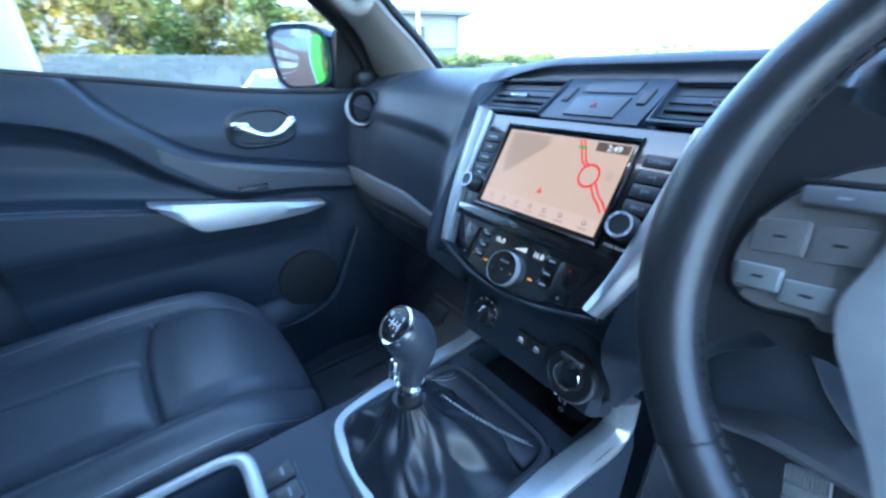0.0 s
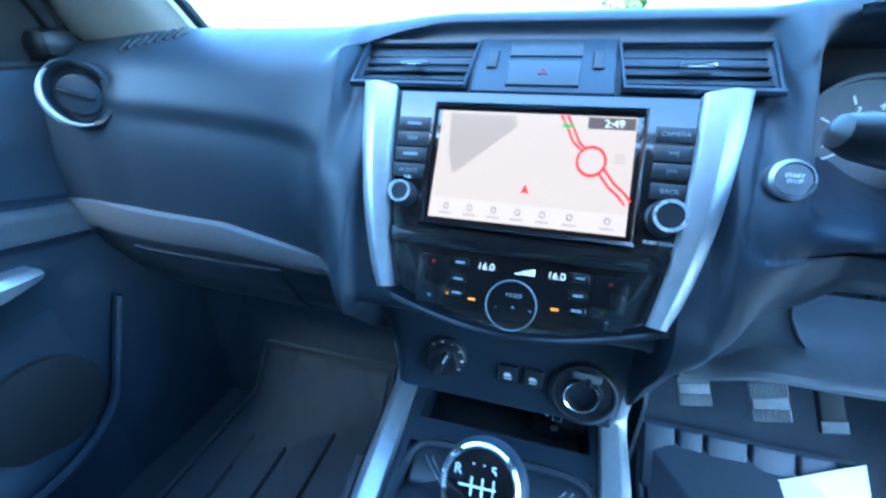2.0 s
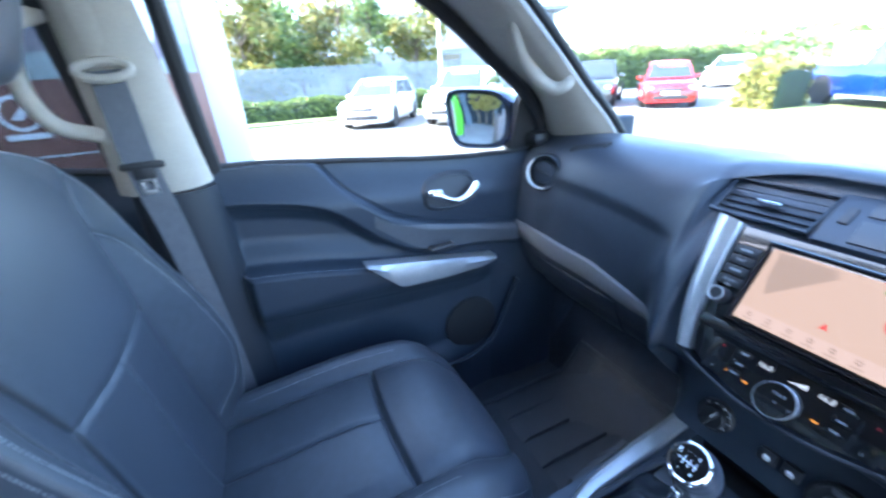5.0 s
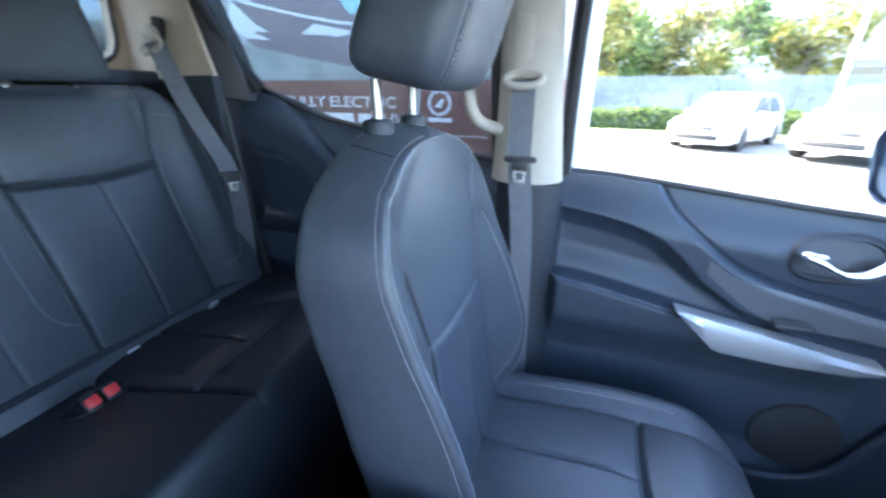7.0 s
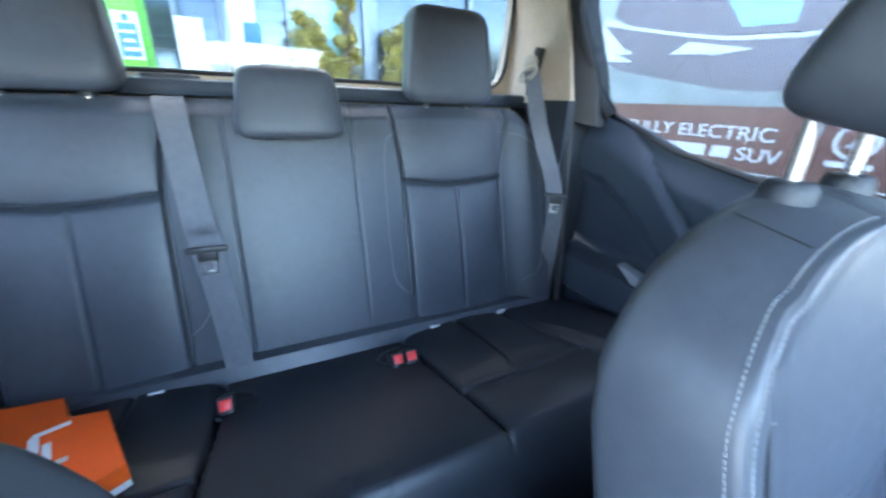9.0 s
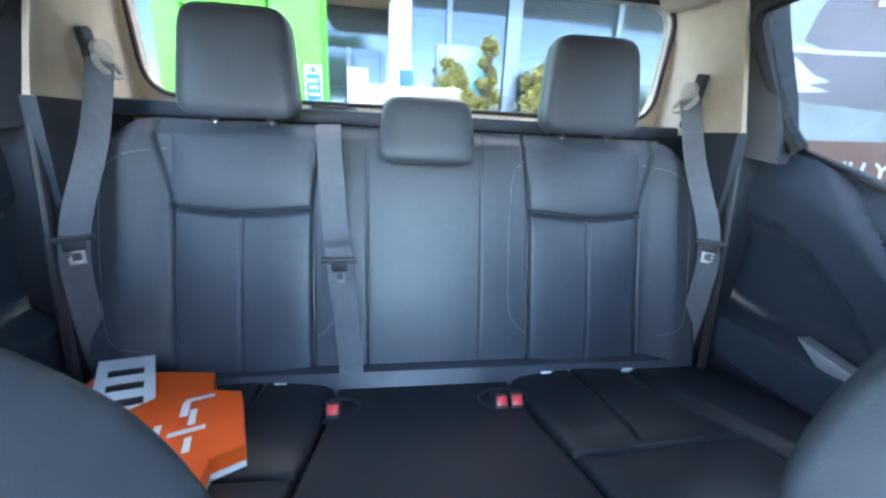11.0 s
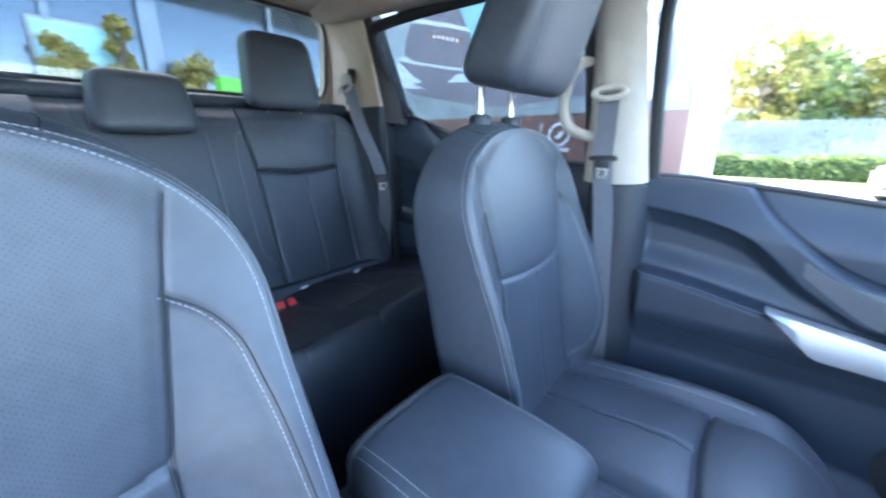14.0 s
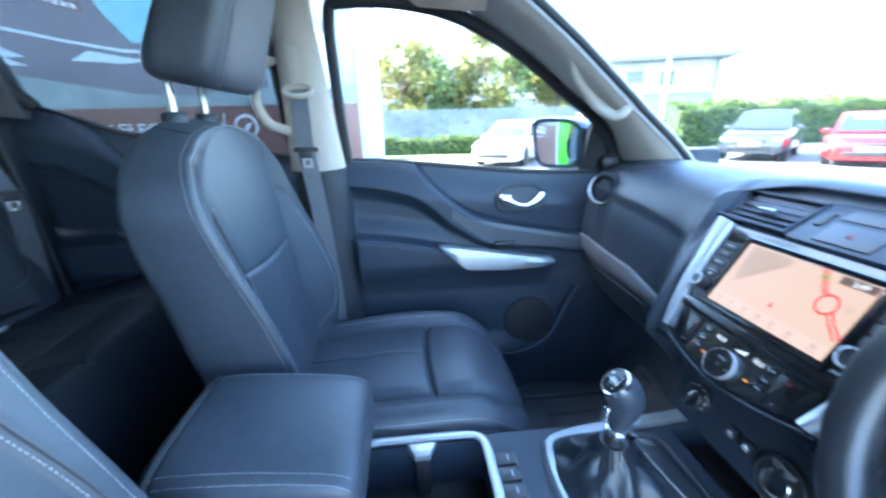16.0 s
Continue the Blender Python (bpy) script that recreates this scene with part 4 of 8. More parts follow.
def silver(s):
    """Tapered silver blade beside the stack."""
    inner = [(0.146, 1.404), (0.142, 1.34), (0.133, 1.27), (0.121, 1.223)]
    outer = [(0.186, 1.409), (0.180, 1.36), (0.168, 1.30), (0.151, 1.248), (0.138, 1.221)]
    ip, op = spline([(a, b, 0) for a, b in inner], 10), spline([(a, b, 0) for a, b in outer], 8)
    n = 22
    def samp(P, t):
        k = t * (len(P) - 1)
        i = min(int(k), len(P) - 2)
        return P[i].lerp(P[i + 1], k - i)
    rs = []
    for i in range(n):
        t = i / (n - 1)
        a, b = samp(ip, t), samp(op, t)
        row = []
        for u, off in ((0, -0.02), (0, 0.004), (0.06, 0.007), (0.5, 0.010), (0.56, 0.0095), (0.94, 0.003), (1, 0.0), (1, -0.03)):
            p = a.lerp(b, u)
            row.append(fas(s * p.x, p.y, off))
        rs.append(row)
    return part("silver_trim", rings(BM(), rs), SILVER, dash, "brushed silver side trim")


silver(-1), silver(1)
# thin silver rim under the heater panel
arc = [(-0.140 + 0.280 * k / 24, 1.219 - 0.023 * math.sin(math.pi * k / 24)) for k in range(25)]
part("rim", tube(BM(), [fas(u, v, -0.003) for u, v in arc], 0.0030, n=8), PLASTIC_DK, dash)

# screen
def emis(name, c, s=1.0):
    return mat(name, (0.02, 0.02, 0.02), 0.2, var=0.0, emit=c, estr=s * 2.0 ** -EXPO)


SCREEN = emis("screen_map", (0.68, 0.455, 0.33))
SC_RED, SC_GREY, SC_DARK = emis("map_red", (0.85, 0.03, 0.03)), emis("map_grey", (0.47, 0.32, 0.235)), emis("map_dark", (0.12, 0.07, 0.05))
SC_WHITE, SC_GREEN, SC_PALE = emis("map_white", (1.0, 0.88, 0.78)), emis("map_green", (0.06, 0.40, 0.05)), emis("map_bar", (0.74, 0.51, 0.40))
screen = part("screen", prism(BM(), [(-0.093, 1.289), (0.095, 1.289), (0.094, 1.384), (-0.092, 1.384)], lambda u, v, w: fas(u, v, w), 0.0005, 0.002), SCREEN, dash, "lit navigation screen with a pale map", smooth=False)
bez = [(-0.100, 1.283), (0.102, 1.283), (0.101, 1.390), (-0.099, 1.390)]
part("screen_bezel", tube(BM(), [fas(u, v, 0.001) for u, v in bez], 0.004, n=6, closed=True), GLOSS, dash)


def sc(u, v, w=0.0):
    """Screen coordinates: 0..1 across and up."""
    return fas(-0.092 + 0.186 * u, 1.290 + 0.094 * v, 0.0021 + w)


def sflat(name, poly, material, lift=0.0002, label=""):
    return part(name, prism(BM(), poly, lambda u, v, w: sc(u, v, w), lift, lift + 0.0002), material, screen, label, smooth=False)


sflat("map_block", [(0.06, 0.62), (0.10, 0.40), (0.42, 0.88), (0.40, 0.97), (0.05, 0.97)], SC_GREY)
sflat("menu_bar", [(0.0, 0.0), (1.0, 0.0), (1.0, 0.165), (0.0, 0.175)], SC_PALE)


def road(name, pts, w, material, lift):
    bm = BM()
    P = [Vector((p[0] * 0.186, p[1] * 0.094, 0)) for p in pts]
    L_, R_ = [], []
    for i, p in enumerate(P):
        d = (P[min(i + 1, len(P) - 1)] - P[max(i - 1, 0)]).normalized()
        nrm = Vector((-d.y, d.x, 0)) * w
        L_.append(p + nrm), R_.append(p - nrm)
    prism(bm, [(q.x / 0.186, q.y / 0.094) for q in L_ + R_[::-1]], lambda u, v, ww: sc(u, v, ww), lift, lift + 0.0002)
    return part(name, bm, material, screen, smooth=False)


ring = [(0.805 + 0.068 * math.cos(a), 0.60 + 0.125 * math.sin(a)) for a in np.linspace(0, 2 * math.pi, 33)]
for o in (-0.012, 0.018):
    road("map_road", [(p[0] + o, p[1]) for p in ((0.645, 1.0), (0.68, 0.90), (0.72, 0.76), (0.76, 0.70))], 0.0011, SC_RED, 0.0004)
    road("map_road", [(p[0] + o * 0.9, p[1] + o) for p in ((0.855, 0.52), (0.91, 0.40), (0.96, 0.33), (0.995, 0.26))], 0.0011, SC_RED, 0.0004)
road("map_roundabout", ring, 0.0013, SC_RED, 0.0006)
for p in (((0.38, 0.97), (0.44, 0.80)), ((0.53, 0.43), (0.62, 0.22)), ((0.62, 0.22), (0.86, 0.42))):
    road("map_lane", list(p), 0.0003, SC_PALE, 0.0004)
sflat("map_sign", [(0.645, 0.885), (0.705, 0.885), (0.705, 0.915), (0.645, 0.915)], SC_GREEN, 0.0008)
sflat("position_arrow", [(0.475, 0.27), (0.497, 0.36), (0.52, 0.27), (0.497, 0.285)], SC_RED, 0.0004)
sflat("clock_box", [(0.77, 0.885), (0.995, 0.885), (0.995, 0.985), (0.77, 0.985)], SC_DARK, 0.0004)
for k in range(3):
    sflat("map_menu_line", [(0.915, 0.60 + k * 0.03), (0.96, 0.60 + k * 0.03), (0.96, 0.612 + k * 0.03), (0.915, 0.612 + k * 0.03)], SC_GREY, 0.0004)
for k, u in enumerate((0.09, 0.22, 0.35, 0.475, 0.60, 0.735, 0.915)):
    road("menu_icon", [(u + 0.014 * math.cos(a), 0.10 + 0.026 * math.sin(a)) for a in np.linspace(0, 6.28, 9)], 0.0004, SC_DARK, 0.0004)
    sflat("menu_word", [(u - 0.035, 0.025), (u + 0.035, 0.025), (u + 0.035, 0.042), (u - 0.035, 0.042)], SC_GREY, 0.0004)


def text(s, size, m, material, parent, name="lettering", depth=0.0004, align="CENTER", bold=0.0):
    cu = bpy.data.curves.new(name, "FONT")
    cu.body, cu.size, cu.align_x, cu.align_y, cu.extrude = s, size, align, "CENTER", depth
    cu.offset = bold
    tmp = bpy.data.objects.new(name, cu)
    scene.collection.objects.link(tmp)
    me = bpy.data.meshes.new_from_object(tmp)
    bpy.data.objects.remove(tmp)
    me.transform(m)
    me.materials.clear()
    me.materials.append(material)
    ob = new(name, me)
    if parent:
        ob.parent = parent
        ob.matrix_parent_inverse = Matrix.Translation(-parent.location) if not parent.parent else Matrix()
    return ob


def fast(s, x, z, size, material, parent, off=0.0012):
    return text(s, size, fasm(x, z, off) @ pose(0, 0, 0, 90), material, parent)


tx = sc(0.895, 0.93, 0.0008)
text("2:49", 0.0105, Matrix.Translation(tx) @ pose(0, 0, 0, -30.96) @ pose(0, 0, 0, 90), emis("clock_white", (1, 1, 1)), screen)

# buttons beside the screen
GREYM = mat("button_legend", (0.24, 0.26, 0.28), 0.6, var=0.0)
for k, s in enumerate(("", "MAP", "", "AUDIO")):
    z = (1.371, 1.357, 1.343, 1.330)[k] if k < 3 else 1.328
    b = part("button", prism(BM(), [(-0.138, z - 0.0062), (-0.105, z - 0.0062), (-0.104, z + 0.0062), (-0.139, z + 0.0062)], lambda u, v, w: fas(u, v, w), 0.0, 0.0016, 0.0008), BUTTON, dash)
    if s:
        fast(s, -0.1215, z, 0.0062, GREYM, b, 0.0017)
    else:
        part("legend", rbox(BM(), (0, 0, 0), (0.016, 0.0006, 0.003), 0, m=fasm(-0.1215, z, 0.0017)), GREYM, b)
for k, s in enumerate(("CAMERA", ">>|", "|<<", "BACK")):
    z = (1.372, 1.357, 1.343, 1.330)[k] if k < 3 else 1.327
    b = part("button", prism(BM(), [(0.111, z - 0.0062), (0.143, z - 0.0062), (0.143, z + 0.0062), (0.111, z + 0.0062)], lambda u, v, w: fas(u, v, w), 0.0, 0.0016, 0.0008), BUTTON, dash)
    fast(s, 0.127, z, 0.0062, GREYM, b, 0.0017)
axf = (0, -0.857, 0.514)
for x in (-0.121, 0.125):
    r = 0.0115 if x < 0 else 0.0145
    k = part("knob", lathe(BM(), [(r * 1.12, 0), (r * 1.12, 0.004), (r, 0.006), (r * 0.97, 0.017), (r * 0.9, 0.019)], fas(x, 1.306), axf, 36), BUTTON, dash, "black rotary knob with bright ring")
    part("ring", lathe(BM(), [(r * 0.90, 0.0185), (r * 0.98, 0.0195), (r * 0.98, 0.0205), (r * 0.78, 0.0205), (r * 0.76, 0.0185)], fas(x, 1.306), axf, 36, False), BRIGHT, k, "bright ring")
fast("PUSH SOUND", 0.125, 1.2865, 0.0048, WHITEM, stack)
fast("VOL", -0.121, 1.322, 0.0045, WHITEM, stack)

# heater controls
LCD = emis("lcd_white", (0.85, 0.92, 1.0), 1.0)
AMBER = emis("amber_lamp", (1.0, 0.35, 0.03), 1.0)
for x in (-0.027, 0.040):
    fast("16.0", x, 1.251, 0.0098, LCD, stack)
for k in range(6):
    part("fan_bar", rbox(BM(), (0, 0, 0), (0.0022, 0.0004, 0.0015 + 0.0011 * k), 0, m=fasm(0.003 + k * 0.0032, 1.249 + 0.0005 * k, 0.0008)), LCD, stack)
kn = part("knob", lathe(BM(), [(0.0228, 0), (0.0228, 0.010), (0.0222, 0.012)], fas(0.002, 1.223), axf, 48), GLOSS, dash, "round fan control knob")
part("ring", lathe(BM(), [(0.0228, 0.0), (0.0240, 0.002), (0.0240, 0.0105), (0.0234, 0.0122), (0.0226, 0.0105)], fas(0.002, 1.223), axf, 48, False), BRIGHT, kn, "thin chrome ring")
fast("MODE", 0.004, 1.231, 0.0052, GREYM, kn, 0.0122)
for x, s in ((-0.012, "-"), (0.020, "+"), (0.004, "*")):
    fast(s, x, 1.2205, 0.007, GREYM, kn, 0.0122)
for x in (-0.060, -0.037, 0.042):
    part("lamp", rbox(BM(), (0, 0, 0), (0.007, 0.0006, 0.0022), 0, m=fasm(x, 1.2245 - 0.002 * (abs(x) < 0.04), 0.0006)), AMBER, stack, "small amber indicator")
for sx in (-1, 1):
    cx = sx * 0.084 + 0.004
    b = part("button", prism(BM(), [(cx - 0.015, 1.214), (cx + 0.015, 1.214), (cx + 0.015, 1.256), (cx - 0.015, 1.256)], lambda u, v, w: fas(u, v, w), 0.0, 0.002, 0.001), GLOSS, dash)
    fast("^", cx, 1.249, 0.008, RED, b, 0.0022)
    fast("v", cx, 1.221, 0.008, GREYM, b, 0.0022)
    for zz in (1.252, 1.238, 1.226):
        b = part("button", rbox(BM(), (0, 0, 0), (0.018, 0.002, 0.009), 0.0008, m=fasm(0.004 + sx * 0.057, zz, 0.0)), GLOSS, dash)
        part("legend", rbox(BM(), (0, 0, 0), (0.009, 0.0006, 0.0022), 0, m=fasm(0.004 + sx * 0.057, zz, 0.0012)), GREYM, b)

# upper vents
def vent(x0, x1):
    z0, z1 = 1.406, 1.447
    bm = BM()
    prism(bm, [(x0 + 0.004, z0), (x1 - 0.004, z0), (x1, z1), (x0, z1)], vslope, -0.035, -0.03)
    v = part("vent", bm, BLACKM, dash, "black louvred air vent")
    o = [(x0 + 0.004, z0), (x1 - 0.004, z0), (x1, z1), (x0, z1)]
    part("vent_frame", tube(BM(), [vslope(u, w, 0.0) for u, w in o], 0.004, n=6, closed=True), PLASTIC, v)
    for k in range(5):
        z = z0 + 0.006 + k * 0.0075
        bm = BM()
        rbox(bm, (0, 0, 0), (x1 - x0 - 0.008, 0.016, 0.0022), 0.0009, m=Matrix.Translation(vslope((x0 + x1) / 2, z, -0.010)) @ pose(0, 0, 0, 12))
        part("slat", bm, PLASTIC_DK, v)
    cx = (x0 + x1) / 2
    part("tab", rbox(BM(), (0, 0, 0), (0.034, 0.012, 0.005), 0.002, m=Matrix.Translation(vslope(cx, z0 + 0.021, 0.0))), CHROME, v, "bright thumb tab")
    for k in range(6):
        xx = x0 + (x1 - x0) * (k + 0.5) / 6
        part("vane", rbox(BM(), (0, 0, 0), (0.0016, 0.004, 0.036), 0, m=Matrix.Translation(vslope(xx, 1.427, -0.026)) @ pose(0, 0, 0, -58)), PLASTIC_DK, v)


vent(-0.218, -0.076)
vent(0.079, 0.222)
bm = prism(BM(), [(-0.072, 1.402), (0.074, 1.402), (0.077, 1.452), (-0.075, 1.452)], vslope, -0.02, 0.0, 0.002)
mid = part("vent_bridge", bm, PLASTIC, dash)
part("hazard_button", prism(BM(), [(-0.035, 1.406), (0.039, 1.406), (0.041, 1.428), (-0.037, 1.428)], vslope, 0.0, 0.003, 0.0015), BUTTON, dash, "dark hazard light button")
tri = [vslope(0.002 + 0.006 * math.cos(a), 1.4165 + 0.0035 * math.sin(a), 0.0034) for a in (math.pi / 2, math.pi * 7 / 6, math.pi * 11 / 6)]
part("hazard_mark", tube(BM(), tri, 0.0005, n=4, closed=True), RED, dash)
part("airbag_panel", prism(BM(), [(-0.037, 1.433), (0.041, 1.433), (0.042, 1.447), (-0.038, 1.447)], vslope, 0.0, 0.002, 0.001), BUTTON, dash)
for x in (-0.055, 0.058):
    part("thumbwheel", rbox(BM(), (0, 0, 0), (0.012, 0.032, 0.006), 0.002, m=Matrix.Translation(vslope(x, 1.430, 0.0)) @ pose(0, 0, 0, 32)), BLACKM, dash)

# switch row below the stack
def low(x, z):
    return Vector((x, 0.800 + 0.25 * (z - 1.09), z))
axl = Vector((0, -0.97, 0.243))
sel = low(-0.076, 1.096)
axu, axv = Vector((1, 0, 0)), Vector((0, 0.243, 0.97))
d = part("drive_selector", lathe(BM(), [(0.027, -0.01), (0.027, 0.004), (0.025, 0.006), (0.0205, 0.0055), (0.0195, 0.015), (0.0180, 0.017), (0.0, 0.0165)], sel, axl, 44), BUTTON, dash, "four-wheel-drive rotary selector")
part("grip", rbox(BM(), (0, 0, 0), (0.009, 0.010, 0.034), 0.003, m=Matrix.Translation(sel + axl * 0.020) @ pose(0, 0, 0, -14, 25)), BUTTON, d)
part("pointer", rbox(BM(), (0, 0, 0), (0.0014, 0.011, 0.012), 0.0004, m=Matrix.Translation(sel + axl * 0.0205 + axv * 0.010 + axu * 0.005) @ pose(0, 0, 0, -14, 25)), WHITEM, d)
for k in range(6):
    a = radians(-30 + 32 * k)
    part("mark", rbox(BM(), sel + axl * 0.0062 + axu * 0.0228 * math.cos(a) + axv * 0.0228 * math.sin(a), (0.003, 0.001, 0.002), 0), WHITEM, d)
for x in (0.004, 0.034):
    s = part("switch", rbox(BM(), (0, 0, 0), (0.023, 0.008, 0.022), 0.002, m=Matrix.Translation(low(x, 1.090) + axl * -0.001) @ pose(0, 0, 0, -14)), BUTTON, dash)
    q = low(x, 1.089) + axl * 0.0034
    part("legend", prism(BM(), [(-0.0050, -0.0015), (0.0050, -0.0015), (0.0038, 0.0012), (0.0014, 0.0034), (-0.0030, 0.0034), (-0.0046, 0.0010)], lambda u, v, w: q + axu * u + axv * v + axl * w, 0.0, 0.0005), WHITEM, s)
    part("legend", rbox(BM(), q - axv * 0.0042, (0.009, 0.0008, 0.0012), 0), WHITEM, s)
so = part("power_socket", lathe(BM(), [(0.0385, -0.02), (0.0385, 0.000), (0.0370, 0.004), (0.0340, 0.005), (0.0325, 0.002), (0.0215, 0.001), (0.0205, 0.006), (0.0185, 0.006), (0.0175, -0.006), (0.0, -0.008)], low(0.092, 1.083), axl, 48), BUTTON, dash, "round twelve-volt socket with hinged cap")
part("ring", lathe(BM(), [(0.0182, 0.0062), (0.0196, 0.0070), (0.0202, 0.0060)], low(0.090, 1.081), axl, 40, False), CHROME, so, "thin bright socket ring")
part("cap_hinge", rbox(BM(), (0, 0, 0), (0.034, 0.008, 0.010), 0.003, 3, m=Matrix.Translation(low(0.092, 1.108) + axl * 0.006) @ pose(0, 0, 0, -14, 6)), STRIPM, so, "grey cap hinge")
part("hinge_pin", rbox(BM(), (0, 0, 0), (0.007, 0.010, 0.012), 0.002, m=Matrix.Translation(low(0.094, 1.103) + axl * 0.008) @ pose(0, 0, 0, -14)), BUTTON, so)
# the highlight on the boss, modelled as a tapered paler sliver
part("rim_glint", tube(BM(), [low(0.092, 1.083) + axl * 0.0035 + axu * 0.0362 * math.cos(a) + axv * 0.0362 * math.sin(a) for a in np.linspace(radians(-95), radians(38), 18)], [0.0006 + 0.0022 * math.sin(math.pi * k / 17) for k in range(18)], n=6), STRIPM, so, "grey sliver drawn as the glint on the socket boss")

# passenger side: round vent, strip, glovebox line
rv = Vector((-0.660, 0.887, 1.381))
axr = Vector((0.50, -0.85, 0.15)).normalized()
ru = axr.cross(Vector((0, 0, 1))).normalized()
rw = ru.cross(axr)
v = part("round_vent", lathe(BM(), [(0.050, -0.05), (0.050, 0.0), (0.046, 0.006), (0.041, 0.004), (0.038, -0.012), (0.0, -0.014)], rv, axr, 40), PLASTIC_DK, dash, "round air vent with silver crescent")
part("crescent", tube(BM(), [rv + axr * 0.007 - ru * 0.043 * math.cos(a) + rw * 0.043 * math.sin(a) for a in np.linspace(radians(125), radians(285), 20)],
     [0.0012 + 0.0042 * math.sin(math.pi * k / 19) for k in range(20)], n=8), SILVER, v)
part("flap", lathe(BM(), [(0.030, 0.0), (0.028, 0.006), (0.010, 0.010), (0.0, 0.010)], rv - axr * 0.008, axr, 32), PLASTIC, v)
part("flap_tab", rbox(BM(), rv + axr * 0.006, (0.045, 0.008, 0.006), 0.002, m=pose(0, 0, 0, 0, 20, 30)), PLASTIC_DK, v)
sx = np.linspace(-0.775, -0.262, 40)
rs = []
for x in sx:
    zt = float(np.interp(x, [-0.775, -0.68, -0.435, -0.263, -0.20], [1.216, 1.221, 1.213, 1.178, 1.150]))
    zb = float(np.interp(x, [-0.775, -0.72, -0.435, -0.277, -0.20], [1.158, 1.163, 1.160, 1.143, 1.135]))
    y = surf_y(x, (zt + zb) / 2) - 0.002 + 0.010 * float(sm(-0.30, -0.262, x))
    rs.append([(x, y + 0.02, zt), (x, y - 0.006, zt - 0.004), (x, y - 0.011, (zt + zb) / 2), (x, y - 0.005, zb + 0.004), (x, y + 0.02, zb)])
part("dash_strip", rings(BM(), rs), STRIPM, dash, "satin grey dash strip")
gxs = np.linspace(-0.66, -0.36, 14)
gg = np.array([[(x, p.x - 0.004, p.y - 0.002) for p in spline([(y, z, 0) for y, z in dash_profile(float(x))], 16)[132:168]] for x in gxs])
part("glovebox_door", sheet(BM(), gg[:, :, 0], gg[:, :, 1], gg[:, :, 2], (0, 0.02, 0.01)), PLASTIC, dash, "dark glovebox lid")
for k in range(7):
    part("demister_slot", rbox(BM(), (0, 0, 0), (0.0075, 0.024, 0.008), 0.001, m=pose(-0.620 + k * 0.0146, 0.950 + k * 0.0038, 1.4440 + k * 0.0027, 34, 0, -12)), BLACKM, dash)

# start button
c = Vector((0.227, 0.842, 1.340))
st = part("start_button", lathe(BM(), [(0.0190, -0.022), (0.0185, 0.000), (0.0150, 0.003), (0.0145, -0.002)], c, axf, 40, False), SILVER, dash, "round engine start button with silver ring")
part("cap", lathe(BM(), [(0.0148, 0.0), (0.0142, 0.002), (0.0, 0.0025)], c, axf, 36), STRIPM, st)
text("START\nSTOP", 0.0050, Matrix.Translation(c + Vector((0, -0.0026, 0.0016))) @ pose(0, 0, 0, -30.96) @ pose(0, 0, 0, 90), WHITEM, st)
# lower column cover and knee bolster on the driver's side
kn_ = []
for t in np.linspace(0, 1, 14):
    xr = float(np.interp(t, [0, 0.3, 0.6, 0.85, 1], [0.282, 0.292, 0.310, 0.333, 0.352]))
    kn_.append([(xx, 0.856 + (0.012 + 0.034 * float(sm(0.22, 0.31, xx))) * t ** 0.8 + 0.008 * float(sm(xr - 0.05, xr, xx)), 1.246 + (1.104 + 0.012 * float(sm(0.22, 0.32, xx)) - 1.246) * t) for xx in np.linspace(0.150, xr, 22)])
kn_ = np.array(kn_)
knee = part("knee_panel", sheet(BM(), kn_[:, :, 0], kn_[:, :, 1], kn_[:, :, 2], (0, 0.006, 0.0)), PLASTIC, dash, "dark curved knee panel")
part("panel_edge", tube(BM(), [Vector(p) + Vector((0, -0.001, 0)) for p in kn_[:, -1]], 0.0016, n=6), PLASTIC, knee)
G2 = []
for x in np.linspace(0.205, 0.80, 44):
    z = 1.100 + 0.017 * float(sm(0.22, 0.30, x)) + 0.006 * float(sm(0.36, 0.5, x))
    back = 0.862 + 0.048 * float(sm(0.215, 0.30, x)) - 0.030 * float(sm(0.335, 0.350, x))
    G2.append([(x, 1.10, z - 0.03), (x, back + 0.03, z + 0.006), (x, back, z), (x, (back + 0.858) / 2, z - 0.001), (x, 0.858, z - 0.003), (x, 0.853, z - 0.008), (x, 0.856, z - 0.016), (x, 1.10, z - 0.05)])
G2 = np.array(G2)
# paler grey than the panel: light from above is put into its colour
part("knee_ledge", sheet(BM(), G2[:, :, 0], G2[:, :, 1], G2[:, :, 2], (0, 0.0, -0.004)), STRIPM, dash, "lower ledge of the knee panel, paled as if lit from above")
part("tunnel_wall", prism(BM(), [(0.86, 0.66), (1.12, 0.64), (1.12, 1.06), (0.93, 1.05), (0.88, 1.00)], lambda u, v, w: (0.188 + w + 0.03 * (u - 0.84), u, v), 0.0, 0.006, 0.002), PLASTIC_DK, dash)
part("tray_back", rbox(BM(), (0.0, 0.885, 1.01), (0.30, 0.012, 0.20), 0.003), PLASTIC_DK, dash)

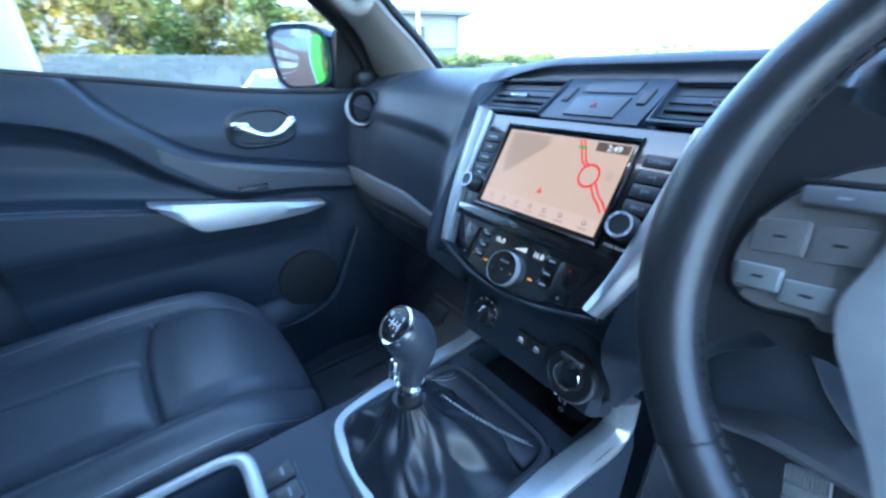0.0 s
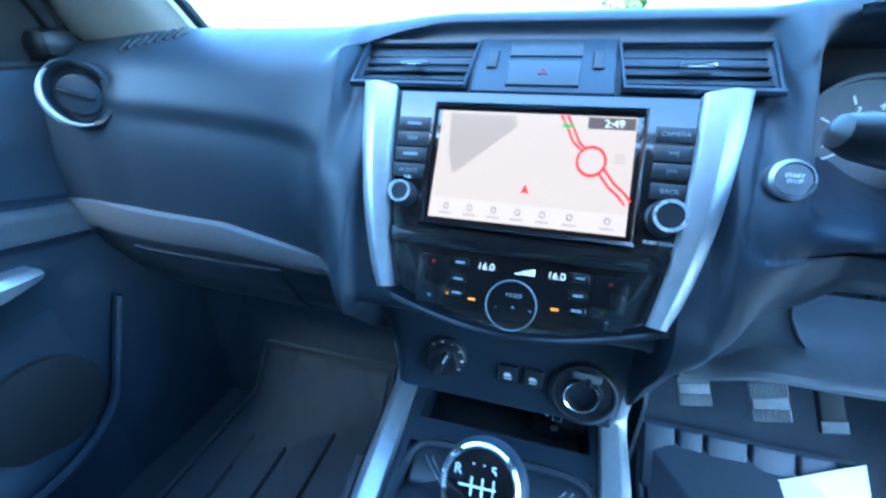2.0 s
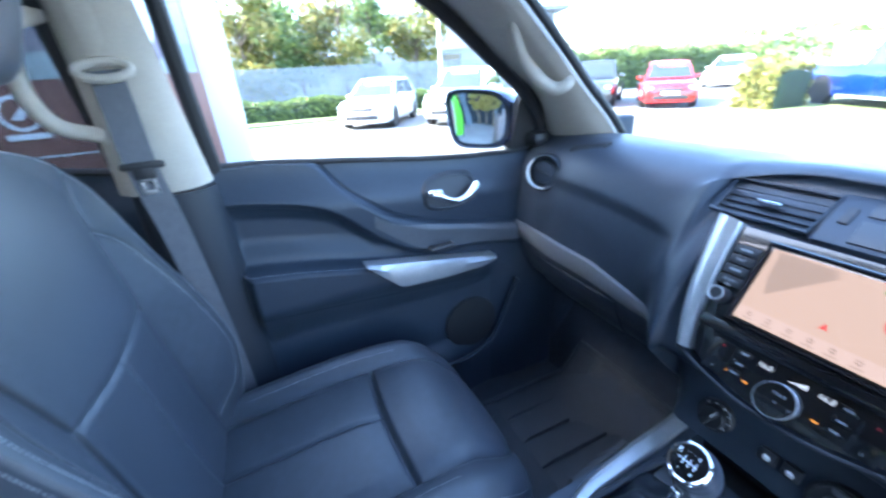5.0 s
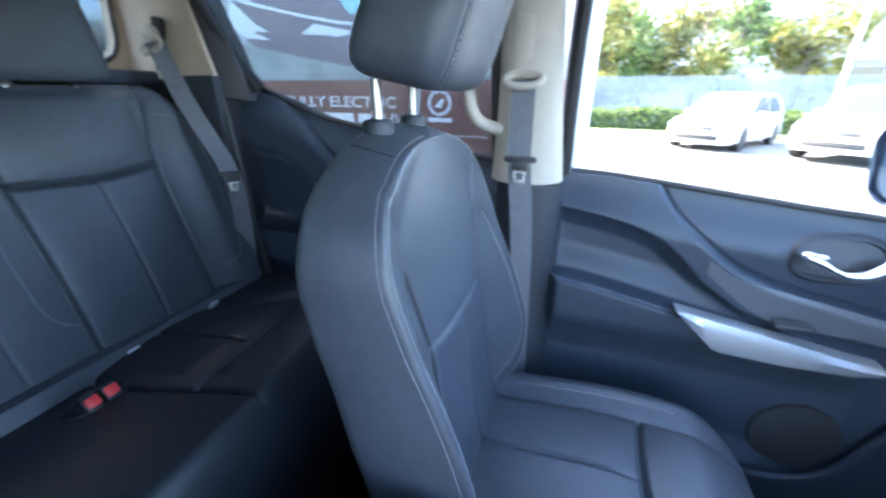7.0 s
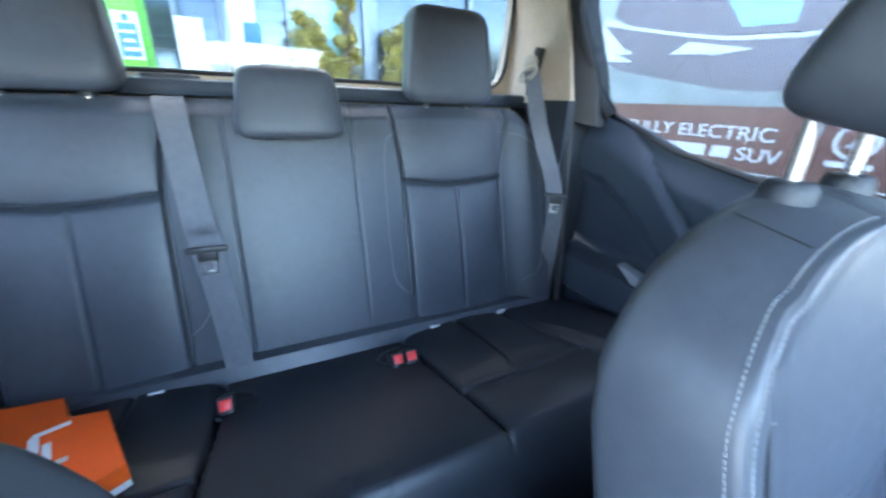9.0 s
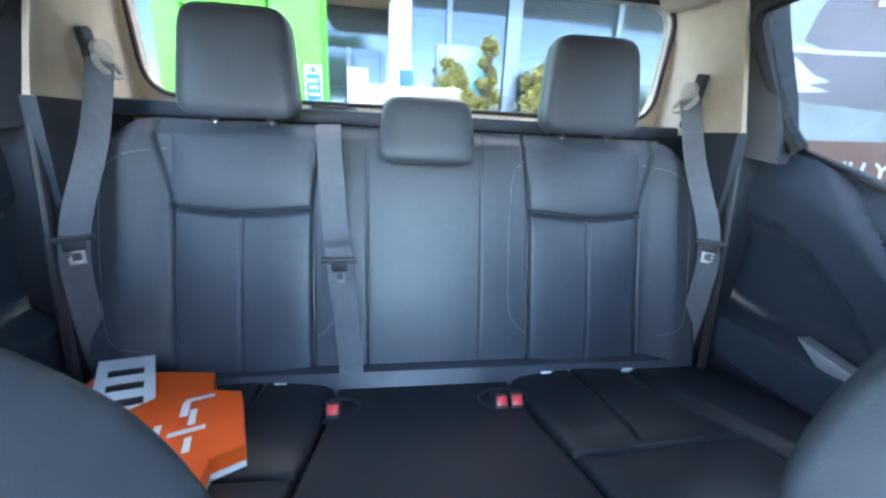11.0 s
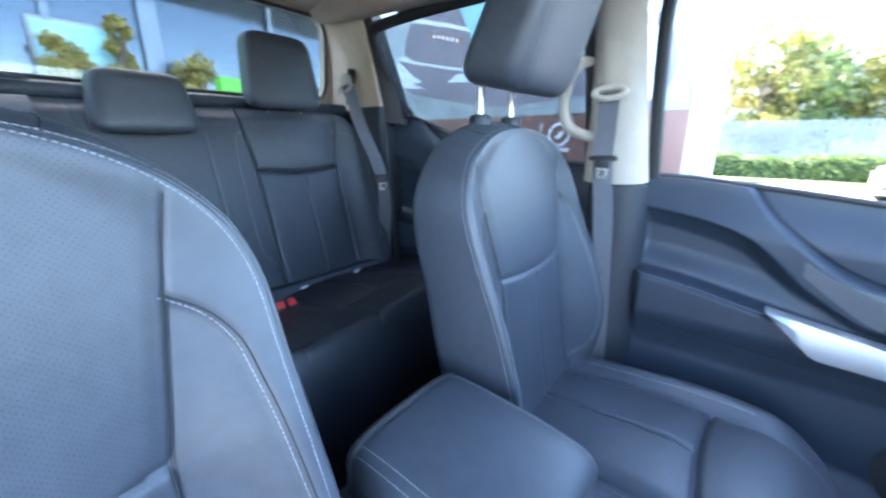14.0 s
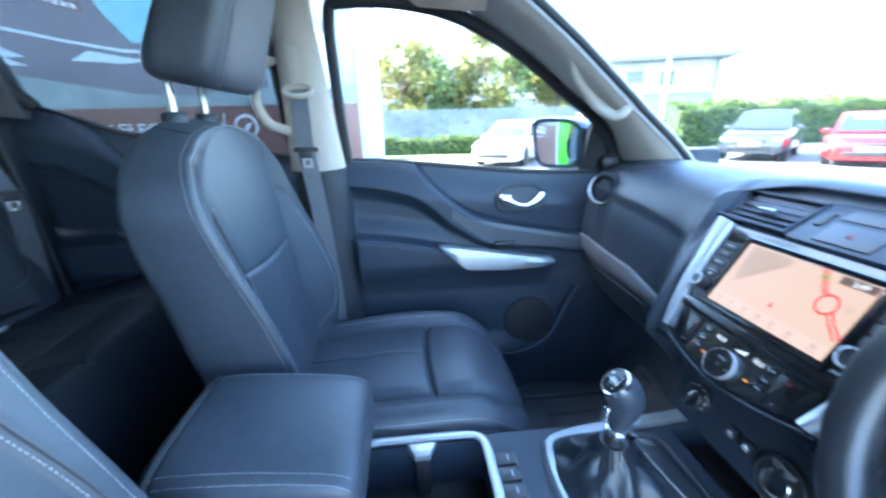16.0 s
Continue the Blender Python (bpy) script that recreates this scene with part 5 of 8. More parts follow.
# instrument cluster
cl = part("dial_housing", rbox(BM(), (0.42, 0.972, 1.375), (0.34, 0.02, 0.17), 0.02, m=pose(0, 0, 0, -18)), BLACKM, dash, "dark instrument cluster with white dial")
for cx in (0.325, 0.515):
    c = Vector((cx, 0.945, 1.358))
    part("dial_ring", lathe(BM(), [(0.061, 0.0), (0.064, 0.003), (0.064, 0.007), (0.060, 0.007), (0.059, 0.001)], c, (0, -0.95, 0.31), 48), STRIPM, cl)
    for k in range(9):
        a = radians(220 - k * 32.5)
        p = c + Vector((0.046 * math.cos(a), -0.006 - 0.31 * 0.0, 0.046 * math.sin(a)))
        part("tick", rbox(BM(), p, (0.009, 0.001, 0.0018), 0, m=pose(0, 0, 0, 0, -math.degrees(a))), WHITEM, cl)
        if cx < 0.4 and k % 1 == 0 and k < 8:
            q = c + Vector((0.034 * math.cos(a), -0.006, 0.034 * math.sin(a)))
            text(str(k), 0.011, Matrix.Translation(q) @ pose(0, 0, 0, 90), WHITEM, cl)
    part("needle", rbox(BM(), c + Vector((-0.02, -0.008, -0.012)), (0.045, 0.002, 0.0022), 0.0005, m=pose(0, 0, 0, 0, -32)), WHITEM, cl)
for k in range(3):
    part("warning_lamp", rbox(BM(), (0.300 + 0.013 * k, 0.934, 1.380 - 0.011 * k), (0.006, 0.001, 0.005), 0.001), emis("warning_red", (1, 0.02, 0.02), 1.5) if k == 0 else bpy.data.materials["warning_red"], cl, "red warning lamp")

# ---- steering wheel ----
wheel = thing("steering_wheel", "dark leather-rimmed steering wheel with silver spokes", "steering wheel", at=(0.42, 0.671, 1.381))
TW = 0.379
WC = Vector((0.42, 0.671, 1.381))
def wp(a, r, off=0.0):
    """A point of the wheel: angle, radius, metres towards the driver."""
    return WC + Vector((r * math.cos(a), r * math.sin(a) * math.sin(TW), r * math.sin(a) * math.cos(TW))) + Vector((0, -math.cos(TW), math.sin(TW))) * off
WM = Matrix.Translation(WC) @ Matrix(((1, 0, 0, 0), (0, math.sin(TW), -math.cos(TW), 0), (0, math.cos(TW), math.sin(TW), 0), (0, 0, 0, 1)))
RIML = mat("rim_leather", (0.022, 0.023, 0.026), 0.34, var=0.12, scale=60, bump=0.25, bscale=380)
PODM = mat("pod_grey", (0.20, 0.195, 0.19), 0.38, metal=0.5, var=0.08, scale=120)
PODM2 = mat("pod_light", (0.27, 0.285, 0.285), 0.4, metal=0.5, var=0.08, scale=120)
n = 120
rad = []
for k in range(n):
    a = 2 * math.pi * k / n
    rad.append(0.0172 + 0.003 * math.exp(-((math.degrees(a) % 360 - 180) / 22) ** 2) + 0.003 * math.exp(-(((math.degrees(a) + 180) % 360 - 180) / 22) ** 2))
rim = part("rim", tube(BM(), [wp(2 * math.pi * k / n, 0.1905) for k in range(n)], rad, n=18, closed=True, up=(1, 0, 0)), RIML, wheel, "leather-wrapped rim")
part("stitching", stitches(BM(), [wp(2 * math.pi * k / n, 0.1905 - 0.0172, 0.004) for k in range(n)], 0.005, 0.003, 0.0016), LEATHER_SIDE, rim)
for a0 in (220, 320):
    part("rim_joint", tube(BM(), [wp(radians(a0), 0.1905) + (wp(radians(a0), 0.1905 + 0.0172 * math.cos(b), 0.0172 * math.sin(b)) - wp(radians(a0), 0.1905)) for b in np.linspace(0, 6.283, 24, endpoint=False)], 0.0008, n=5, closed=True), BLACKM, rim)
hub = [(0.075 * math.cos(a) * (1 + 0.08 * math.cos(2 * a)), 0.072 * math.sin(a)) for a in np.linspace(0, 2 * math.pi, 40, endpoint=False)]
def wf(u, v, w):
    return WC + Vector((u, v * math.sin(TW), v * math.cos(TW))) + Vector((0, -math.cos(TW), math.sin(TW))) * w
part("hub", prism(BM(), hub, wf, -0.05, 0.012, 0.008), PLASTIC, wheel, "black airbag cover")
for s in (-1, 1):
    sp = [(p.x, p.y) for p in spline([(s * 0.06, 0.062, 0), (s * 0.100, 0.062, 0), (s * 0.130, 0.064, 0), (s * 0.150, 0.074, 0), (s * 0.166, 0.096, 0), (s * 0.178, 0.090, 0), (s * 0.189, 0.0, 0), (s * 0.180, -0.082, 0), (s * 0.169, -0.084, 0), (s * 0.156, -0.058, 0), (s * 0.130, -0.048, 0), (s * 0.06, -0.050, 0)], 4, True)]
    part("spoke", prism(BM(), sp, wf, -0.022, -0.003, 0.005), RIML, wheel, "dark leather spoke")
    pl = [(p.x, p.y) for p in spline([(s * 0.066, 0.046, 0), (s * 0.105, 0.046, 0), (s * 0.135, 0.036, 0), (s * 0.155, 0.014, 0), (s * 0.162, -0.010, 0), (s * 0.158, -0.029, 0), (s * 0.145, -0.036, 0), (s * 0.118, -0.034, 0), (s * 0.068, -0.044, 0)], 6, True)]
    pod = part("switch_pod", prism(BM(), pl, wf, -0.010, 0.003, 0.004), PODM, wheel, "satin grey spoke switch pod")
    part("pod_lip", tube(BM(), [wf(u, v, -0.004) for u, v in pl], 0.0035, n=8, closed=True), PLASTIC_DK, pod)
    for (u, v, su, sv, h, ang_, m_) in ((0.131, 0.0235, 0.032, 0.010, 0.007, -4, STRIPM), (0.1478, 0.0005, 0.0215, 0.018, 0.0014, -8, PODM), (0.1255, 0.0025, 0.0215, 0.018, 0.0014, -8, PODM), (0.1490, -0.0220, 0.0195, 0.013, 0.0026, -6, PODM2), (0.1285, -0.0245, 0.0195, 0.013, 0.0026, -6, PODM2)):
        mm = WM @ pose(s * u, v, 0.003 + h / 2, 0, 0, s * ang_)
        b = part("button", rbox(BM(), (0, 0, 0), (su, sv, h), 0.0022, 3, m=mm), m_, pod)
        part("legend", rbox(BM(), (0, 0, 0), (0.005, 0.0014, 0.0005), 0, m=mm @ pose(0, 0, h / 2)), GREYM if m_ is STRIPM else BLACKM, b)
    part("slot", rbox(BM(), (0, 0, 0), (0.036, 0.003, 0.002), 0.0008, m=WM @ pose(s * 0.131, 0.0315, 0.0035, 0, 0, -4 * s)), BLACKM, pod)
    lo = [(p.x, p.y) for p in spline([(s * 0.090, 0.040, 0), (s * 0.108, 0.032, 0), (s * 0.113, 0.0, 0), (s * 0.117, -0.022, 0), (s * 0.112, -0.040, 0), (s * 0.100, -0.060, 0), (s * 0.080, -0.096, 0), (s * 0.072, -0.130, 0), (s * 0.070, -0.172, 0), (s * 0.052, -0.178, 0), (s * 0.038, -0.172, 0), (s * 0.044, -0.115, 0), (s * 0.066, -0.075, 0), (s * 0.080, -0.030, 0)], 6, True)]
    part("lower_spoke", prism(BM(), lo, wf, -0.022, 0.010, 0.007), SILVER, wheel, "silver lower spoke")
part("column_shroud", rbox(BM(), (0.42, 0.80, 1.335), (0.13, 0.26, 0.11), 0.03, m=pose(0, 0, 0, -20)), PLASTIC_DK, wheel)
a, b = Vector((0.38, 0.78, 1.36)), Vector((0.212, 0.752, 1.392))
stalk = part("stalk", tube(BM(), spline([a, a.lerp(b, 0.5), b], 6), 0.009, n=12), PLASTIC_DK, wheel, "black light stalk")
c1, c2 = a.lerp(b, 0.62), a.lerp(b, 1.16)
part("stalk_end", lathe(BM(), [(0.010, 0), (0.0125, 0.006), (0.0125, 0.022), (0.0155, 0.026), (0.0165, 0.045), (0.0150, (c2 - c1).length * 0.8), (0.0105, (c2 - c1).length * 0.95), (0.003, (c2 - c1).length)], c1, c2 - c1, 28), BUTTON, stalk)

# ---- pedals ----
PEDALM = mat("pedal_rubber", (0.22, 0.225, 0.23), 0.6, var=0.2, scale=150)
def pedal(x0, x1, z0, z1, y, label, name, lean=16):
    pd = thing(name, label, "pedal", "foot pedals", at=((x0 + x1) / 2, y, z0))
    cx, cz = (x0 + x1) / 2, (z0 + z1) / 2
    m_ = pose(cx, y, cz, -25, -lean, 0)
    tall = name == "accelerator_pedal"
    part("pad", rbox(BM(), (0, 0, 0), (x1 - x0, 0.014, z1 - z0), 0.004 if tall else 0.0068, 3, m=m_), RUBBER if tall else PEDALM, pd)
    k = 12
    for i in range(k):
        xx = (x1 - x0) * ((i + 0.5) / k - 0.5)
        for sg in ((-1,) if tall else (-1, 1)):
            part("rib", rbox(BM(), (0, 0, 0), (0.0026, 0.005, (z1 - z0) * (0.20 if tall else 0.30)), 0.001, m=m_ @ pose(xx, -0.0075, sg * (z1 - z0) * (0.36 if tall else 0.31))), PEDALM, pd)
    if not tall:
        part("band", rbox(BM(), (0, 0, 0), ((x1 - x0) * 0.92, 0.006, (z1 - z0) * 0.26), 0.0015, m=m_ @ pose(0, -0.0070, 0)), PEDALM, pd)
    part("arm", tube(BM(), spline([(cx, y + 0.01, cz), (cx, y + 0.05, cz + 0.10), (cx, y + 0.04, cz + 0.24)], 6), 0.009, n=8), PLASTIC_DK, pd)
pedal(0.316, 0.371, 0.824, 0.898, 1.09, "ribbed rubber clutch pedal pad", "clutch_pedal")
pedal(0.440, 0.500, 0.822, 0.896, 1.09, "ribbed rubber brake pedal pad", "brake_pedal")
pedal(0.538, 0.576, 0.826, 0.930, 1.09, "tall narrow black accelerator pedal", "accelerator_pedal")

# ---- centre console ----
con = thing("centre_console", "dark centre console with silver rails, cup holders and padded armrest", "console", at=(0, 0.3, 0.62))
def conz(y):
    return float(np.interp(y, [0.10, 0.45, 0.62, 0.86], [1.0, 1.0, 0.99, 1.0]))
rs = []
for y in (-0.16, -0.05, 0.05, 0.15, 0.164, 0.166, 0.24, 0.34, 0.414, 0.416, 0.46, 0.5, 0.526, 0.528, 0.6, 0.7, 0.752, 0.754, 0.79, 0.792, 0.83, 0.87):
    zt = conz(y) - 0.008
    w = float(np.interp(y, [-0.16, 0.15, 0.3, 0.5, 0.87], [0.115, 0.135, 0.142, 0.15, 0.168]))
    well = 0.10 if 0.165 < y < 0.415 else (0.035 if 0.527 < y < 0.753 else (0.06 if y > 0.791 else 0.0))
    xa, xb = (-0.128, 0.026) if y < 0.44 else (-0.110, 0.116)
    rs.append([(-w, y, 0.61), (-w, y, zt - 0.03), (-w + 0.006, y, zt), (xa, y, zt), (xa + 0.002, y, zt - well), (xb - 0.002, y, zt - well), (xb, y, zt), (w - 0.006, y, zt), (w, y, zt - 0.03), (w, y, 0.61)])
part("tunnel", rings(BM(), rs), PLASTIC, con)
for s in (-1, 1):
    p = spline([(s * 0.144, 0.838, 1.056), (s * 0.143, 0.844, 1.022), (s * 0.143, 0.842, 1.000), (s * 0.142, 0.815, 0.993), (s * 0.138, 0.76, 0.993), (s * 0.131, 0.65, 0.991), (s * 0.121, 0.58, 0.994), (s * 0.100, 0.534, 0.998), (s * 0.05, 0.520, 1.0), (0, 0.518, 1.0)], 8)
    rs = []
    for k, c in enumerate(p):
        t_ = (p[min(k + 1, len(p) - 1)] - p[max(k - 1, 0)]).normalized()
        flat_ = Vector((t_.x, t_.y, 0)) if abs(t_.y) > 0.3 or abs(t_.x) > 0.3 else Vector((0, -1, 0))
        lat = Vector((-flat_.y, flat_.x, 0)).normalized() * s
        nr = t_.cross(lat).normalized()
        if nr.z < -0.2 or (abs(nr.z) <= 0.2 and nr.y > 0):
            nr = -nr
        w = 1 - 0.45 * float(sm(34, 56, k))
        rs.append([c + lat * a * w + nr * b for a, b in ((-0.0150, -0.014), (-0.0150, 0.001), (-0.0125, 0.005), (0.0075, 0.006), (0.0100, 0.005), (0.0220, -0.009), (0.0220, -0.018))])
    part("silver_rail", rings(BM(), rs), SILVER, con, "satin silver console rail")
# boot: soft leather gathered in folds, a flat padded flap in front of it
rs = []
for k in range(44):
    t = k / 43
    row = []
    for j in range(140):
        a = 2 * math.pi * j / 140
        sq = 0.5 + 0.5 * min(1.0, t * 1.6)
        w, d = 0.100 * (1 - t) ** 1.25 + 0.0205, 0.086 * (1 - t) ** 1.25 + 0.0205
        bulge = math.sin(math.pi * min(1.0, t * 1.15)) ** 0.8 if t < 0.87 else 0.0
        fold = 0.13 * abs(math.sin(2.5 * a + 1.3 + 2.2 * t)) ** 0.6 + 0.045 * math.sin(6 * a - 5 * t + 0.6 * math.sin(2 * a)) + 0.014 * math.sin(13 * a + 9 * t + math.sin(3 * a))
        wr = 1 + (fold + 0.10) * bulge + 0.02 * math.sin(22 * a) * (t > 0.8)
        row.append((0.006 + wr * w * math.copysign(abs(math.cos(a)) ** sq, math.cos(a)), 0.622 - 0.028 * t ** 0.7 + wr * d * math.copysign(abs(math.sin(a)) ** sq, math.sin(a)),
                    0.975 + 0.125 * t ** 1.15 + (0.008 * math.sin(3 * a + 9 * t) + 0.005 * math.sin(8 * a - 7 * t)) * math.sin(math.pi * t)))
    rs.append(row)
boot = part("gear_boot", rings(BM(), rs), BOOT, con, "soft creased leather gear boot")
for s in (-1, 1):
    for o in (-0.004, 0.004):
        part("stitching", stitches(BM(), [(0.006 + o + s * (0.070 * (1 - t) ** 1.2 + 0.016), 0.622 - 0.028 * t ** 0.7 + (0.094 * (1 - t) ** 1.1 + 0.022), 0.992 + 0.125 * t ** 1.1) for t in np.linspace(0, 0.85, 16)], 0.004, 0.003, 0.0006), STITCH, boot)
part("boot_flap", rbox(BM(), (0.006, 0.724, 0.986), (0.205, 0.052, 0.016), 0.007, 3, m=pose(0, 0, 0, 3)), BOOT, con, "smooth black leather flap")
part("gear_surround", tube(BM(), [(0.006 + 0.112 * math.copysign(abs(math.cos(a)) ** 0.3, math.cos(a)), 0.640 + 0.113 * math.copysign(abs(math.sin(a)) ** 0.3, math.sin(a)), 0.992) for a in np.linspace(0, 6.283, 60, endpoint=False)], 0.007, n=8, closed=True, up=(0, 0, 1)), PLASTIC_DK, con)
# gear lever: a slim sleeve, a chrome collar and a round head that leans back to its shift plate
head = spline([(0.006, 0.596, 1.122), (0.006, 0.600, 1.140), (0.006, 0.604, 1.158), (0.006, 0.604, 1.176), (0.005, 0.599, 1.191), (0.004, 0.591, 1.203), (0.0035, 0.585, 1.210)], 5)
hr_ = [float(np.interp(k, [0, 5, 10, 15, 20, 25, 30], [0.0135, 0.0160, 0.0225, 0.0275, 0.0285, 0.0262, 0.0225])) for k in range(len(head))]
gk = part("gear_lever", tube(BM(), head, hr_, n=40, up=(1, 0, 0)), KNOBM, con, "black gear knob with chrome-rimmed plate")
part("sleeve", lathe(BM(), [(0.0145, -0.028), (0.0150, -0.010), (0.0140, 0.004)], (0.006, 0.595, 1.112), (0, 0.1, 1), 24), RUBBER, gk, "black lever sleeve")
part("collar", lathe(BM(), [(0.0150, -0.006), (0.0185, -0.004), (0.0185, 0.003), (0.0150, 0.006)], (0.006, 0.5965, 1.120), (0, 0.15, 1), 32), CHROME, gk, "chrome collar")
part("reverse_catch", rbox(BM(), (0.001, 0.5785, 1.150), (0.011, 0.010, 0.026), 0.004, 3, m=pose(0, 0, 0, -14, 0, 10)), CHROME, gk, "chrome reverse catch")
pn = (head[-1] - head[-3]).normalized()
gq = pn.to_track_quat("Z", "Y").to_matrix().to_4x4()
up_v = gq.inverted() @ Vector((0, 1, 0))
gm = Matrix.Translation(head[-1]) @ gq @ Matrix.Rotation(math.atan2(up_v.y, up_v.x) - math.pi / 2, 4, "Z")
part("shift_plate", lathe(BM(), [(0.0205, -0.002), (0.0205, 0.0016), (0.012, 0.0030), (0.0, 0.0034)], head[-1], pn, 36), GLOSS, gk, "gloss black shift plate")
part("chrome_rim", lathe(BM(), [(0.0205, -0.002), (0.0205, 0.0022), (0.0222, 0.0030), (0.0240, 0.0014), (0.0244, -0.003)], head[-1], pn, 40, False), CHROME, gk, "chrome rim")
for w_, u, v in (("1 3 5", 0.002, 0.0090), ("2 4 6", 0.002, -0.0090), ("R", -0.0135, 0.0075)):
    text(w_, 0.0080, gm @ pose(u, v, 0.0026), WHITEM, gk)
for dx in (-0.0045, 0.002, 0.0085):
    part("shift_line", rbox(BM(), (0, 0, 0), (0.0010, 0.010, 0.0005), 0, m=gm @ pose(dx, 0, 0.0033)), WHITEM, gk)
part("shift_line", rbox(BM(), (0, 0, 0), (0.022, 0.0010, 0.0005), 0, m=gm @ pose(-0.001, 0, 0.0034)), WHITEM, gk)
for s in (-1, 1):
    bm = prism(BM(), [(0.56, 0.945), (0.70, 0.935), (0.73, 0.965), (0.72, 0.975), (0.58, 0.972)], lambda u, v, w: (s * (0.150 + w + 0.09 * (u - 0.5)), u, v), -0.006, 0.004)
    part("side_slot", bm, RUBBER, con, "dark slot below the rail")
# tray and usb block
part("tray", rbox(BM(), (0.003, 0.832, 0.940), (0.22, 0.09, 0.012), 0.004), RUBBER, con)
def usb(u, v, w):
    """A point on the leaning socket panel below the switches."""
    return Vector((0.077 + u, 0.822 + 0.30 * (1.0 - v) * 0.1 - w, v))
up_ = [(p.x, p.y) for p in spline([(-0.030, 1.030, 0), (0.024, 1.034, 0), (0.034, 1.020, 0), (0.034, 0.990, 0), (0.026, 0.966, 0), (-0.026, 0.960, 0), (-0.033, 0.985, 0)], 5, True)]
ub = part("usb_panel", prism(BM(), up_, usb, -0.05, 0.0, 0.004), GLOSS, con, "dark usb and aux socket panel")
for w_, a in ((0.0008, [(-0.0055, 1.001), (0.0055, 1.001), (0.0055, 1.022), (-0.0055, 1.022)]),):
    part("usb_port", tube(BM(), [usb(u - 0.004, v, w_) for u, v in a], 0.0008, n=5, closed=True), STITCH, ub, "outlined usb port")
part("usb_mark", tube(BM(), [usb(-0.017, 1.006, 0.0006), usb(-0.017, 1.016, 0.0006)], 0.0005, n=5), WHITEM, ub)
part("usb_mark", tube(BM(), [usb(-0.020, 1.010, 0.0006), usb(-0.017, 1.007, 0.0006), usb(-0.014, 1.011, 0.0006)], 0.0005, n=5), WHITEM, ub)
part("aux_port", tube(BM(), [usb(-0.005 + 0.0038 * math.cos(a), 0.985 + 0.0038 * math.sin(a), 0.0006) for a in np.linspace(0, 6.2832, 16, endpoint=False)], 0.0007, n=5, closed=True), STITCH, ub, "round aux socket")
# cup holder
# cup holder
cz = 1.0
part("cup_frame", tube(BM(), [(-0.0525 + 0.086 * math.copysign(abs(math.cos(a)) ** 0.32, math.cos(a)), 0.290 + 0.124 * math.copysign(abs(math.sin(a)) ** 0.26, math.sin(a)), cz) for a in np.linspace(0, 6.2832, 72, endpoint=False)], 0.0036, n=10, closed=True, flat=2.6, up=(0, 0, 1)), SILVER, con, "silver cup holder frame")
part("cup_floor", rbox(BM(), (-0.051, 0.29, 0.893), (0.150, 0.246, 0.006), 0.002), RUBBER, con)
for x in (-0.1185, 0.0165):
    s_ = 1 if x < -0.05 else -1
    tab = [(0.262, 0.0), (0.276, s_ * 0.030), (0.304, s_ * 0.030), (0.318, 0.0)]
    part("cup_tab", prism(BM(), tab, lambda u, v, w: (x - s_ * 0.010 + v, u, 0.985 + w), 0.0, 0.014, 0.003), SILVER, con, "silver divider tab")
    part("cup_rib", rbox(BM(), (x + s_ * 0.008, 0.29, 0.938), (0.024, 0.030, 0.09), 0.008), RUBBER, con)
for k in range(3):
    xk = -0.074 + 0.033 * k
    sw = part("switch", rbox(BM(), (xk, 0.440, 0.994), (0.028, 0.040, 0.012), 0.003, m=pose(0, 0, 0, 4)), BUTTON, con, "rocker switch")
    part("legend", rbox(BM(), (xk, 0.446, 1.0012), (0.013, 0.003, 0.0006), 0), GREYM, sw)
    part("switch_rim", tube(BM(), [(xk + 0.0155 * math.copysign(abs(math.cos(a)) ** 0.25, math.cos(a)), 0.440 + 0.0215 * math.copysign(abs(math.sin(a)) ** 0.25, math.sin(a)), 0.9935) for a in np.linspace(0, 6.2832, 32, endpoint=False)], 0.0016, n=6, closed=True, up=(0, 0, 1)), STRIPM, sw)
# armrest box and padded lid
part("armrest_box", rbox(BM(), (-0.018, 0.06, 1.05), (0.205, 0.25, 0.16), 0.015), PLASTIC, con)
n1, n2 = 90, 120
P = np.zeros((n1, n2, 3))
ang = np.linspace(0, 2 * np.pi, 1200, endpoint=False)
for i, t in enumerate(np.linspace(0, 1, n1)):
    v = 2 * t - 1
    v = math.copysign(1 - (1 - abs(v)) ** 1.5, v)
    t = (v + 1) / 2
    e = max(0.0, 1 - abs(v) ** 9) ** 0.5
    top, bot = 1.193 - 0.030 * t ** 2, 1.070
    w = 0.118 * (0.86 + 0.14 * e)
    c, s_ = np.cos(ang), np.sin(ang)
    hx, hz = w * np.sign(c) * np.abs(c) ** 0.33, (top - bot) / 2 * (0.60 + 0.40 * e) * np.sign(s_) * np.abs(s_) ** 0.38
    d = np.concatenate([[0], np.cumsum(np.hypot(np.diff(np.append(hx, hx[0])), np.diff(np.append(hz, hz[0]))))])
    tt = np.linspace(0, d[-1], n2, endpoint=False)
    hx, hz = np.interp(tt, d, np.append(hx, hx[0])), np.interp(tt, d, np.append(hz, hz[0]))
    up = hz > 0.02
    z = (top + bot) / 2 + hz + 0.006 * (1 - (hx / w) ** 2) * up
    z = z - 0.004 * groove(-0.062 + 0.27 * t + 0.038, 0.003) * up
    P[i, :, 0], P[i, :, 1], P[i, :, 2] = -0.020 + hx, -0.062 + 0.27 * t, z
lid = part("armrest_lid", closed_grid(BM(), P), LEATHER, con, "padded leather armrest lid")
